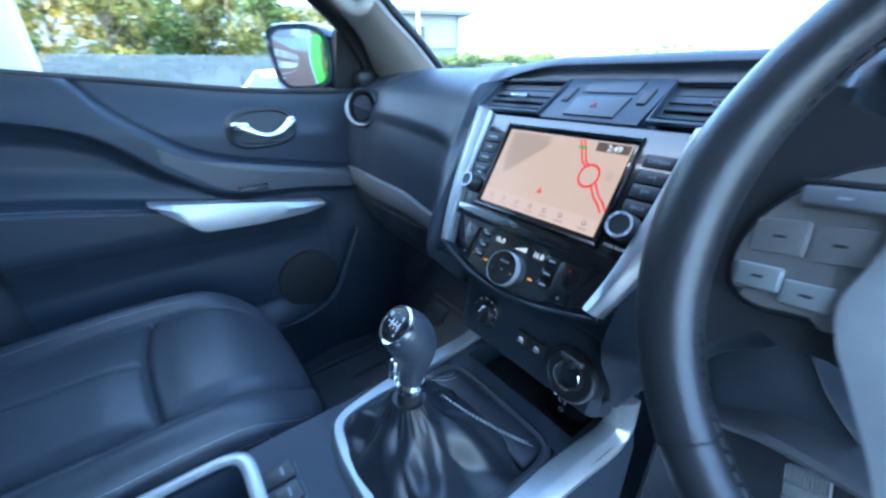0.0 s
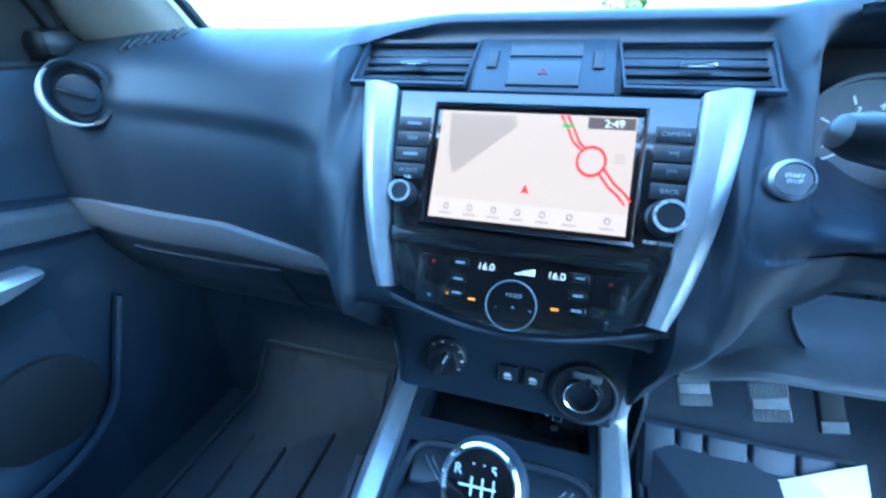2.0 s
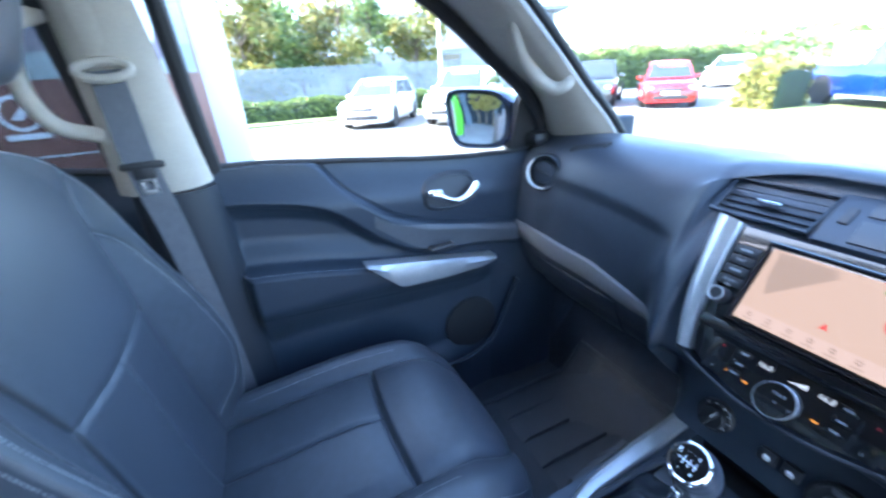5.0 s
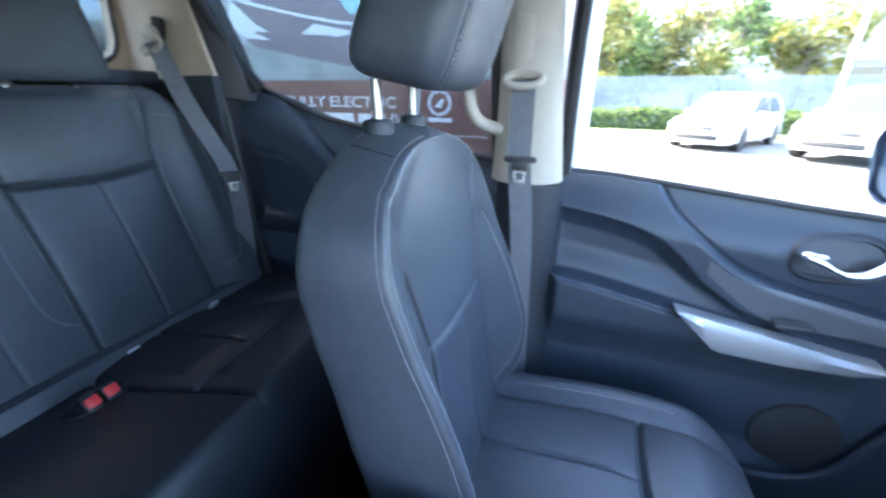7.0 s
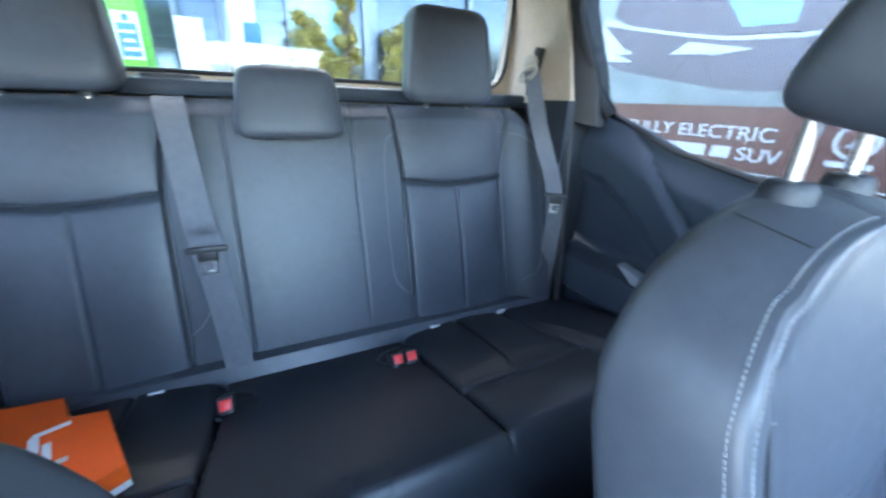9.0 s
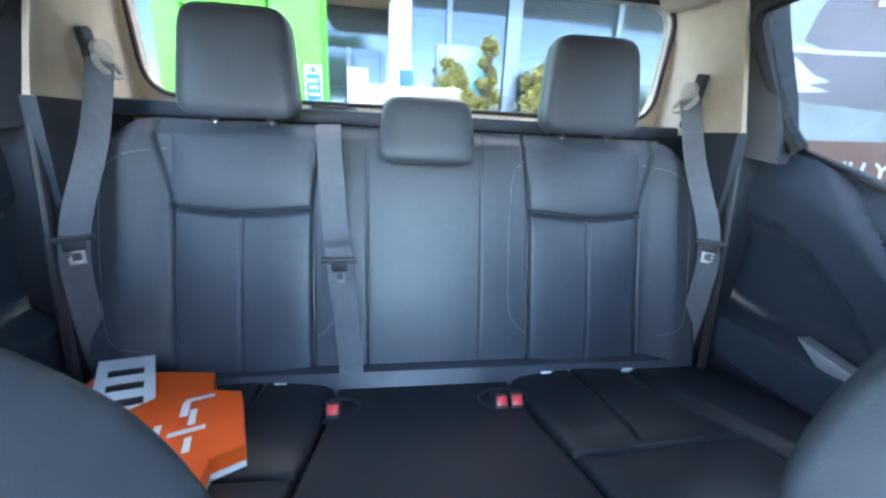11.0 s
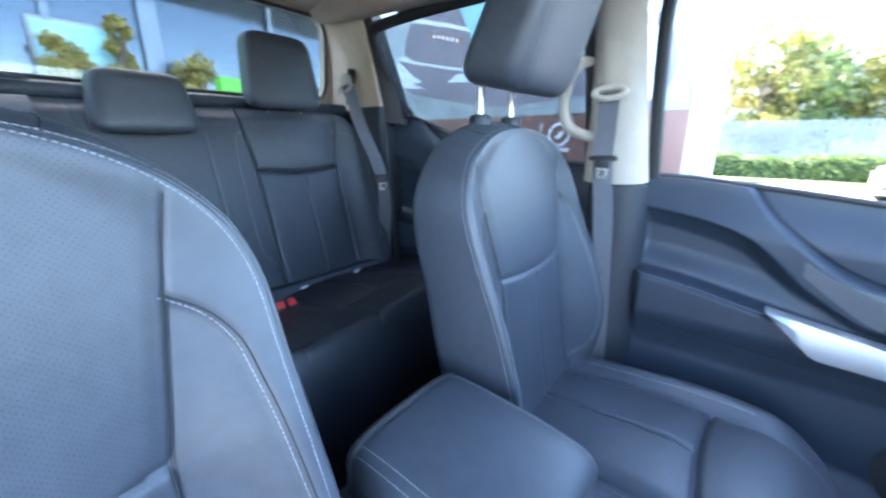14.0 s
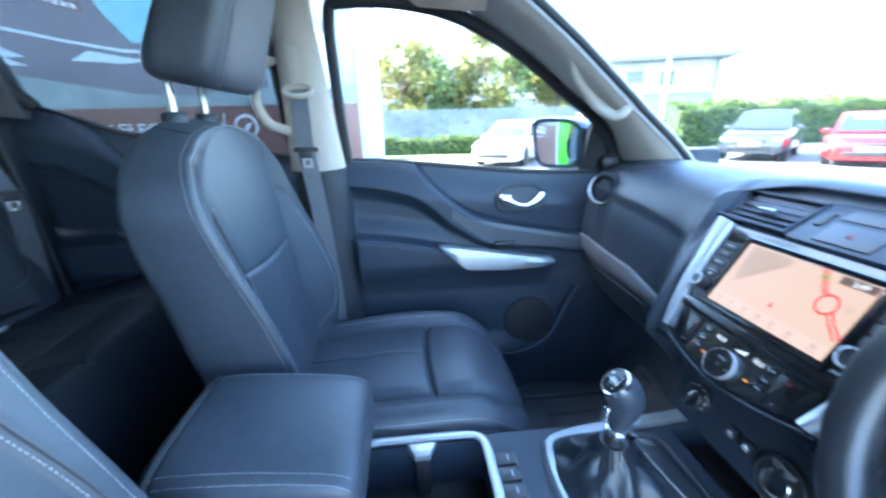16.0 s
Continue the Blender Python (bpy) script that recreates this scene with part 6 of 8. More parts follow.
for sgn in (-1, 1):
    for off in (0.0985, 0.1095):
        pts = []
        for i in range(8, n1 - 8):
            row = P[i][P[i, :, 2] > 1.13]
            row = row[np.argsort(row[:, 0])]
            pts.append((-0.020 + sgn * off, P[i, 0, 1], float(np.interp(-0.020 + sgn * off, row[:, 0], row[:, 2])) + 0.0007))
        part("stitching", stitches(BM(), pts, 0.0040, 0.0018, 0.00045), STITCH, lid)
i = int(np.argmin(np.abs(P[:, 0, 1] + 0.044)))
row = P[i][P[i, :, 2] > 1.12]
row = row[np.argsort(row[:, 0])]
part("welt", tube(BM(), [Vector(p) + Vector((0, 0, 0.001)) for p in row], 0.0035, n=8), RUBBER, lid, "black rear welt")


# ---- doors ----
def curve_z(pts, y):
    return np.interp(y, [p[0] for p in pts], [p[1] for p in pts])


SILL = [(0.0, 1.480), (0.2, 1.474), (0.4, 1.453), (0.6, 1.430), (0.72, 1.420), (0.88, 1.414), (1.03, 1.418)]
C1 = [(0.05, 1.60), (0.20, 1.53), (0.30, 1.475), (0.324, 1.456), (0.362, 1.406), (0.41, 1.364), (0.487, 1.308), (0.57, 1.277), (0.66, 1.256), (0.75, 1.238), (0.85, 1.218), (1.1, 1.18)]
C2 = [(0.05, 1.402), (0.12, 1.398), (0.23, 1.381), (0.31, 1.356), (0.36, 1.322), (0.40, 1.285), (0.44, 1.250), (0.527, 1.197), (0.605, 1.180), (0.735, 1.172), (0.845, 1.157), (1.1, 1.13)]
ARM = [(0.0, 1.256), (0.125, 1.249), (0.243, 1.233), (0.395, 1.203), (0.60, 1.165), (0.765, 1.137), (1.1, 1.10)]
C1, C2, ARM = ([(p.x, p.y) for p in spline([(a, b, 0) for a, b in c], 8)] for c in (C1, C2, ARM))


def door_x(y, z):
    """Depth of the front door card (passenger side, x)."""
    x = -0.772 - 0.045 * sm(-0.11, 0.0, z - curve_z(SILL, y))                       # leans out to the sill
    c1, c2, az = curve_z(C1, y), curve_z(C2, y), curve_z(ARM, y)
    ridge = sm(-0.012, 0.004, z - c2) * sm(0.010, -0.022, z - c1)
    x = x + 0.020 * ridge
    bowl = sm(0.003, -0.045, z - c2) * sm(-0.004, 0.065, z - az) * sm(0.085, 0.12, y)
    x = x - 0.026 * bowl * sm(0.62, 0.45, y)
    arm = sm(0.003, -0.022, z - az) * sm(1.02, 1.15, z) * sm(0.085, 0.125, y) * sm(0.82, 0.70, y)
    x = x + 0.055 * arm
    low_ = sm(1.10, 1.04, z)
    x = x + 0.006 * low_ + 0.035 * sm(0.86, 0.78, z) * sm(0.80, 0.55, y)
    x = x + 0.02 * sm(0.70, 0.95, y) * sm(1.30, 1.0, z)
    x = x - 0.009 * groove(z - c1, 0.0042) * (y > 0.28) - 0.008 * groove(z - c2, 0.0042) * (y < 0.87)
    r_ = (np.abs((y - 0.661) / 0.075) ** 2.7 + np.abs((z - 1.341 - 0.05 * (y - 0.661)) / 0.038) ** 2.7) ** (1 / 2.7)
    x = x - 0.032 * sm(1.0, 0.80, r_)                                                # hollow behind the handle
    x = x - 0.005 * groove(z - az + 0.010, 0.003) * (y < 0.40) - 0.0012 * groove(z - 1.119 + 0.1 * (y - 0.16), 0.003) * (y < 0.47)
    return x


def front_door(s, name, label):
    d = thing(name, label, "car door", "cab doors")
    def S(p):
        return (-s * p[0], p[1], p[2])
    y, z = np.meshgrid(np.linspace(0.085, 1.03, 200), np.linspace(0, 1, 300), indexing="ij")
    z = 0.60 + (1.0 * curve_z(SILL, y) - 0.60) * z
    x = door_x(y, z)
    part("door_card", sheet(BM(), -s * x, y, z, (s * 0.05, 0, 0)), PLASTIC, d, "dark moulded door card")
    card = d.children[0]
    card.data.materials.append(DOORLOW)
    for f in card.data.polygons:
        if f.center.z < 1.112 - 0.1 * (f.center.y - 0.16) and f.center.y < 0.78:
            f.material_index = 1
    # satin strip that carries the dash strip on into the door
    ys = np.linspace(0.43, 0.872, 60)
    t = np.linspace(0.10, 0.90, 12)
    yg, tg = np.meshgrid(ys, t, indexing="ij")
    cut = sm(0.43, 0.60, yg)
    lo_, hi_ = curve_z(C2, yg), curve_z(C1, yg)
    zg = lo_ + (hi_ - lo_) * (tg * (0.45 + 0.55 * cut) + (0.5 - 0.5 * cut) * 0.55)
    xg = door_x(yg, zg) + 0.0028
    part("door_strip", sheet(BM(), -s * xg, yg, zg, (s * 0.006, 0, 0)), DOORSTRIP, d, "satin grey trim strip")
    part("stitching", stitches(BM(), [S((float(door_x(np.array(yy), np.array(float(curve_z(ARM, yy)) - 0.014))) + 0.0006, yy, float(curve_z(ARM, yy)) - 0.014)) for yy in np.linspace(0.10, 0.39, 40)], 0.004, 0.002, 0.0006), STITCH, d, "pale grey stitching")
    # silver armrest blade: a narrow upper facet over a broader lower one
    up_ = spline([(0.380, 1.209, 0), (0.47, 1.193, 0), (0.60, 1.170, 0), (0.70, 1.151, 0), (0.772, 1.139, 0)], 6)
    dn_ = [Vector((yy, float(np.interp(yy, [0.384, 0.470, 0.60, 0.72, 0.766], [1.204, 1.124, 1.115, 1.117, 1.127])), 0)) for yy in np.linspace(0.384, 0.766, len(up_))]
    rs = []
    for a, b in zip(up_, dn_):
        xb = -0.702 - 0.03 * (a.x - 0.38)
        m1 = a.lerp(b, 0.34)
        rs.append([S((xb - 0.040, a.x, a.y)), S((xb - 0.012, a.x, a.y)), S((xb - 0.002, a.x, a.y - 0.001)), S((xb + 0.007, m1.x, m1.y)), S((xb + 0.004, b.x, b.y)), S((xb - 0.012, b.x, b.y)), S((xb - 0.040, b.x, b.y))])
    part("armrest_blade", rings(BM(), rs), SILVER, d, "satin silver armrest blade")
    # armrest switch hump
    part("window_switch", rbox(BM(), S((-0.722, 0.60, 1.205)), (0.03, 0.07, 0.010), 0.003), BUTTON, d)
    # handle: rounded recess, chrome lever thick at both ends
    def oval(ry, rz, off, n=48):
        out = []
        for a in np.linspace(0, 6.2832, n, endpoint=False):
            yy = 0.661 + ry * math.copysign(abs(math.cos(a)) ** 0.75, math.cos(a))
            zz = 1.341 + 0.05 * (yy - 0.661) + rz * math.copysign(abs(math.sin(a)) ** 0.75, math.sin(a))
            out.append(S((float(door_x(np.array(yy), np.array(zz))) + off, yy, zz)))
        return out
    h = part("handle_bezel", rings(BM(), [oval(*q) for q in ((0.088, 0.051, -0.004), (0.086, 0.049, 0.004), (0.081, 0.044, 0.008), (0.076, 0.039, 0.007), (0.073, 0.036, -0.002))], cap=False), PLASTIC_DK, d, "dark rounded bezel")
    # lining painted black for the shade deep in the hollow
    part("handle_cup", rings(BM(), [oval(0.0735, 0.0365, 0.0016), oval(0.068, 0.033, 0.0016), oval(0.061, 0.028, 0.0016), oval(0.045, 0.020, 0.0016), oval(0.02, 0.008, 0.0016)]), BLACKM, h, "handle recess with its shade painted black")
    pts = spline([(-0.760, 0.588, 1.350), (-0.753, 0.597, 1.350), (-0.745, 0.615, 1.344), (-0.740, 0.637, 1.332), (-0.738, 0.662, 1.325), (-0.739, 0.688, 1.329), (-0.744, 0.712, 1.343), (-0.752, 0.728, 1.354), (-0.759, 0.733, 1.356)], 8)
    N = len(pts) - 1
    part("handle_lever", tube(BM(), [S(p) for p in pts], [0.0075 + 0.0085 * abs(2 * k / N - 1) ** 1.3 * min(1.0, 6 * min(k, N - k) / N + 0.2) for k in range(N + 1)], n=16, flat=0.80, up=(1, 0, 0)), CHROME, h, "chrome pull lever")
    part("lock_tab", rbox(BM(), S((-0.749, 0.607, 1.352)), (0.010, 0.036, 0.013), 0.005, 3), CHROME, h)
    # speaker and pocket
    sp = lathe(BM(), [(0.092, -0.01), (0.090, 0.001), (0.080, 0.0025), (0.0, 0.003)], S((-0.757, 0.705, 0.892)), (-s, 0, 0), 40)
    part("speaker_grille", sp, RUBBER, d, "dark round speaker grille")
    pk = spline([(-0.722, 0.40, 0.785), (-0.722, 0.58, 0.785), (-0.722, 0.68, 0.790), (-0.723, 0.765, 0.835), (-0.726, 0.815, 0.93), (-0.730, 0.86, 1.03)], 8)
    part("pocket_edge", tube(BM(), [S(p) for p in pk], 0.008, n=8), PLASTIC, d)
    # window frame: dark seal round the opening
    fr = spline([(-0.812, 0.105, 1.470), (-0.735, 0.103, 1.69), (-0.672, 0.112, 1.855), (-0.660, 0.150, 1.880), (-0.665, 0.30, 1.878), (-0.682, 0.452, 1.846), (-0.708, 0.618, 1.769), (-0.742, 0.772, 1.668), (-0.772, 0.898, 1.579), (-0.798, 0.975, 1.49), (-0.815, 0.985, 1.42)], 6)
    part("window_frame", tube(BM(), [S(p) for p in fr], 0.016, n=8, up=(1, 0, 0)), RUBBER, d, "black window seal")
    part("sill_seal", tube(BM(), [S((-0.822, yy, float(curve_z(SILL, yy)) + 0.002)) for yy in np.linspace(0.09, 1.03, 20)], 0.008, n=8), RUBBER, d)
    gl = [(p.y, p.z, p.x) for p in fr]
    bm = BM()
    prism(bm, [(g[0], g[1]) for g in gl] + [(yy, float(curve_z(SILL, yy)) - 0.01) for yy in np.linspace(0.97, 0.12, 12)], lambda u, v, w: S((-0.824 + 0.35 * (v - 1.47) - w, u, v)), 0.0, 0.004)
    part("pane", bm, GLASS, d, smooth=False).visible_shadow = False
    # sail panel that carries the mirror
    part("sail_panel", prism(BM(), [(0.885, 1.405), (1.06, 1.405), (1.05, 1.48), (0.955, 1.575), (0.905, 1.605), (0.890, 1.560)], lambda u, v, w: S((-0.812 + 0.3 * (v - 1.45) - w, u, v)), 0.0, 0.03), RUBBER, d)
    return d


front_door(-1, "front_passenger_door", "closed front door with dark moulded card, silver blade and chrome handle")

R1 = [(-0.95, 1.52), (-0.849, 1.509), (-0.706, 1.487), (-0.62, 1.44), (-0.537, 1.367), (-0.45, 1.26), (-0.35, 1.18), (0.0, 1.12)]
R2 = [(-0.70, 1.66), (-0.60, 1.575), (-0.586, 1.551), (-0.454, 1.423), (-0.35, 1.30), (-0.25, 1.22), (0, 1.15)]


def rear_door(s, name):
    d = thing(name, "closed rear door with dark moulded card and privacy glass", "car door", "cab doors")
    def S(p):
        return (-s * p[0], p[1], p[2])
    sill = [(-0.87, 1.665), (-0.736, 1.651), (-0.551, 1.582), (-0.319, 1.538), (-0.10, 1.50), (0.0, 1.49)]
    y, t = np.meshgrid(np.linspace(-0.86, -0.03, 110), np.linspace(0, 1, 120), indexing="ij")
    zs = curve_z(sill, y)
    z = 0.66 + (zs - 0.66) * t
    c1, c2 = curve_z(R1, y), curve_z(R2, y)
    x = -0.775 - 0.025 * sm(-0.08, 0.0, z - zs)
    x = x + 0.013 * sm(-0.01, 0.004, z - c1) * sm(0.01, -0.03, z - c2) - 0.028 * sm(0.0, -0.04, z - c1) * sm(1.27, 1.31, z)
    x = x + 0.050 * sm(1.285, 1.255, z) * sm(1.13, 1.17, z) + 0.012 * sm(1.13, 1.08, z) - 0.009 * groove(z - c1, 0.006) - 0.008 * groove(z - c2, 0.006) - 0.005 * groove(z - (1.288 - 0.14 * (y + 0.70)), 0.005) * (y < -0.5)
    part("door_card", sheet(BM(), -s * x, y, z, (s * 0.05, 0, 0)), PLASTIC, d, "dark moulded door card")
    part("armrest_blade", prism(BM(), [(-0.585, 1.295), (-0.40, 1.262), (-0.20, 1.225), (-0.20, 1.20), (-0.40, 1.228), (-0.485, 1.217)], lambda u, v, w: S((-0.735 + w, u, v)), -0.03, 0.004, 0.003), SILVER, d, "satin silver armrest blade")
    fr = spline([(-0.790, -0.74, 1.655), (-0.765, -0.775, 1.72), (-0.70, -0.80, 1.86), (-0.665, -0.79, 1.92), (-0.655, -0.72, 1.935), (-0.65, -0.4, 1.94), (-0.655, -0.09, 1.93), (-0.70, -0.055, 1.82), (-0.79, -0.05, 1.51)], 6)
    part("window_frame", tube(BM(), [S(p) for p in fr], 0.018, n=8, up=(1, 0, 0)), RUBBER, d, "black window frame")
    part("sill_seal", tube(BM(), [S((-0.803, yy, float(curve_z(sill, yy)) + 0.002)) for yy in np.linspace(-0.78, -0.04, 20)], 0.008, n=8), RUBBER, d)
    bm = BM()
    pl = [(p.y, p.z) for p in fr] + [(yy, float(curve_z(sill, yy))) for yy in np.linspace(-0.05, -0.74, 12)]
    prism(bm, pl, lambda u, v, w: S((-0.80 + 0.38 * (v - 1.6) - w, u, v)), 0.0, 0.004)
    part("pane", bm, PRIVACY, d, smooth=False).visible_shadow = False
    return d


rear_door(-1, "rear_left_door")
rear_door(1, "rear_right_door")


# ---- belts ----
def strap(bm, pts, w, across, th=0.0012):
    P = spline(pts, 10)
    A = Vector(across)
    rs = []
    for i, p in enumerate(P):
        dd = (P[min(i + 1, len(P) - 1)] - P[max(i - 1, 0)]).normalized()
        a = (A - dd * A.dot(dd)).normalized() * (w / 2)
        nn = dd.cross(a).normalized() * th
        rs.append([p - a - nn, p + a - nn, p + a + nn, p - a + nn])
    return rings(bm, rs)


def belt(name, label, path, w, across, tongue, anchor=None, tdir=(0, 0, -1)):
    b = thing(name, label, "seat belt", "seat belts")
    part("webbing", strap(BM(), path, w, across), WEB, b, "ribbed grey webbing")
    tg = Vector(tongue)
    a = Vector(across).normalized()
    rot = Matrix((a, a.cross(Vector((0, 0, 1))).normalized(), a.cross(Vector((0, 0, 1))).normalized().cross(a))).transposed().to_4x4()
    bm = rbox(BM(), tg, (w + 0.020, 0.011, 0.013), 0.005, m=rot)
    rbox(bm, tg - Vector((0, 0, 0.012)), (0.034, 0.010, 0.022), 0.004, m=rot)
    t = part("tongue", bm, BLACKM, b, "black tongue grip")
    bm = BM()
    for dx, dz, sx_, sz_ in ((-0.0095, -0.034, 0.006, 0.030), (0.0095, -0.034, 0.006, 0.030), (0.0, -0.046, 0.025, 0.007), (0.0, -0.024, 0.025, 0.006)):
        rbox(bm, tg + a * dx + Vector((0, 0, dz)), (sx_, 0.0026, sz_), 0.0008, m=rot)
    part("latch_plate", bm, STEEL, t, "slotted steel latch plate")
    if anchor:
        sx_ = 1 if anchor[0] < 0 else -1
        an = part("guide_ring", lathe(BM(), [(0.012, -0.01), (0.020, 0.0), (0.020, 0.012), (0.013, 0.018), (0.0, 0.019)], anchor, (sx_, 0.3, 0), 24), PILLAR, b, "pale plastic belt anchor")
        A_ = Vector(anchor)
        part("loop", tube(BM(), [A_ + Vector((sx_ * 0.014, 0.004 + 0.036 * math.cos(a), -0.030 + 0.014 * math.sin(a) + 0.010 * math.cos(a))) for a in np.linspace(0, 6.2832, 26, endpoint=False)], 0.006, n=8, closed=True, up=(1, 0, 0)), PILLAR, an, "pale belt loop")
        part("slot", rbox(BM(), (anchor[0] * 1.022, anchor[1], anchor[2] - 0.025), (0.016, 0.034, 0.13), 0.006, m=pose(0, 0, 0, -12)), RUBBER, b, "black belt slot")
    return b


for s in (-1, 1):
    side = "passenger" if s < 0 else "driver"
    b = belt(f"front_{side}_belt", "front seat belt hanging on its pillar", [(s * 0.678, 0.010, 1.676), (s * 0.662, 0.014, 1.60), (s * 0.648, 0.018, 1.52), (s * 0.656, 0.034, 1.35), (s * 0.684, 0.045, 1.05), (s * 0.695, 0.045, 0.75)], 0.047, (0, 1, 0), (s * 0.643, 0.020, 1.527))
    part("slot_cover", rbox(BM(), (s * 0.688, 0.008, 1.735), (0.026, 0.042, 0.12), 0.009, m=pose(0, 0, 0, 0, -s * 16)), PILLAR, b, "pale sliding belt anchor")
    part("guide_loop", tube(BM(), [(s * (0.672 + 0.010 * math.sin(a)), 0.010 + 0.036 * math.cos(a), 1.676 + 0.013 * math.sin(a)) for a in np.linspace(0, 6.283, 28, endpoint=False)], 0.0075, n=8, closed=True, up=(1, 0, 0)), PILLAR, b)
    grip = thing("grab_handle", "pale plastic grab handle behind the front seat", "grab handle", "grab handles")
    g = spline([(s * 0.715, -0.045, 1.76), (s * 0.690, -0.085, 1.74), (s * 0.690, -0.105, 1.66), (s * 0.692, -0.085, 1.60), (s * 0.722, -0.04, 1.575)], 8)
    part("grip", tube(BM(), g, 0.013, n=12), PILLAR, grip)
    for p in (g[0], g[-1]):
        part("mount", rbox(BM(), p + Vector((s * 0.012, 0.01, 0)), (0.03, 0.03, 0.035), 0.008), PILLAR, grip)
    grip = thing("grab_handle", "pale plastic grab handle on the A-pillar", "grab handle", "grab handles")
    g = spline([(s * 0.585, 0.722, 1.770), (s * 0.575, 0.722, 1.740), (s * 0.600, 0.747, 1.700), (s * 0.627, 0.786, 1.666), (s * 0.630, 0.830, 1.621), (s * 0.613, 0.867, 1.594), (s * 0.592, 0.888, 1.604), (s * 0.605, 0.905, 1.630)], 6)
    part("grip", tube(BM(), g, [0.011 + 0.006 * math.sin(math.pi * k / (len(g) - 1)) for k in range(len(g))], n=12), PILLAR, grip)
    # rear outer belts
    b = belt("rear_outer_belt", "rear outer seat belt hanging from its pale anchor", [(s * 0.655, -0.925, 1.765), (s * 0.655, -0.865, 1.62), (s * 0.668, -0.782, 1.445), (s * 0.682, -0.785, 1.30), (s * 0.684, -0.80, 1.10)], 0.045, (0.75 * s, 0.6, 0), (s * 0.666, -0.772, 1.438), (s * 0.660, -0.935, 1.785))
belt("rear_middle_belt", "rear middle seat belt running down the backrest", [(0.225, -0.985, 1.665), (0.218, -0.915, 1.64), (0.20, -0.835, 1.45), (0.187, -0.785, 1.39), (0.172, -0.778, 1.20), (0.165, -0.76, 1.10)], 0.054, (1, 0, 0), (0.187, -0.772, 1.396))
ob = bpy.data.objects["rear_middle_belt"]
part("belt_outlet", prism(BM(), [(0.165, -1.055), (0.185, -0.992), (0.265, -0.992), (0.285, -1.055)], lambda u, v, w: (u, v, 1.700 + w), 0.0, 0.008, 0.003), PLASTIC_DK, ob, "dark belt outlet on the sill")
for x, y, z, nm in ((-0.161, -0.655, 1.125, 2), (0.190, -0.650, 1.130, 1)):
    bk = thing("belt_buckle", "black rear belt buckle with red release button", "belt buckle", "belt buckles", at=(x, y, z - 0.02))
    for k in range(nm):
        dx = (k - (nm - 1) / 2) * 0.032
        c = part("casing", rbox(BM(), (x + dx, y, z), (0.028, 0.05, 0.034), 0.006, m=pose(0, 0, 0, 35)), BLACKM, bk)
        part("button", rbox(BM(), (x + dx, y + 0.018, z + 0.013), (0.021, 0.016, 0.020), 0.003, m=pose(0, 0, 0, 35)), RED, c, "red release button")


# ---- door mirrors ----
for s in (-1,):
    m = thing("door_mirror", "dark blue door mirror with slightly convex glass", "door mirror", "door mirrors", at=(s * 0.95, 0.95, 1.48))
    d1 = Vector((0.8942, 0.4478, 0.0))
    nn = Vector((0.4478, -0.8942, 0.0))
    c = Vector((-0.925, 0.838, 1.505))
    def mo(a, k, off):
        u = 0.120 * k * math.copysign(abs(math.cos(a)) ** 0.55, math.cos(a))
        v = 0.090 * k * math.copysign(abs(math.sin(a)) ** 0.55, math.sin(a)) * (1 - 0.14 * math.cos(a))
        u -= 0.20 * v * (1 - math.cos(a)) / 2
        p = c + d1 * u + Vector((0, 0, v)) + nn * off
        return Vector((-s * p.x, p.y, p.z))
    AN = np.linspace(0, 6.2832, 44, endpoint=False)
    P = [[mo(a, k, o) for a in AN] for k, o in ((0.93, 0.004), (0.97, 0.010), (1.0, 0.004), (1.02, -0.02), (1.0, -0.06), (0.90, -0.10), (0.70, -0.13), (0.35, -0.145))]
    part("housing", rings(BM(), P), CARBLUE, m, "dark painted housing")
    part("mirror", rings(BM(), [[mo(a, 0.93, 0.001) for a in AN]] + [[mo(a, k, 0.0035 + 0.0022 * (1 - (k / 0.93) ** 2)) for a in AN] for k in (0.93, 0.85, 0.75, 0.65, 0.55, 0.45, 0.35, 0.25, 0.15, 0.06)]), MIRRORM, m, "convex mirror glass")
    q = c + d1 * 0.13 + Vector((0, 0.05, -0.045))
    part("arm", rbox(BM(), (-s * q.x, q.y + 0.02, q.z - 0.012), (0.09, 0.06, 0.045), 0.018), BLACKM, m)

# ---- loose things ----
def slope(x, d, lift=0.0):
    """A point up the footwell: d metres from the seat end along floor and toe board."""
    if d < 0.40:
        return Vector((x, 0.62 + d, 0.612 + lift))
    k = d - 0.40
    return Vector((x, 1.02 + 0.625 * k, 0.612 + 0.781 * k + lift))


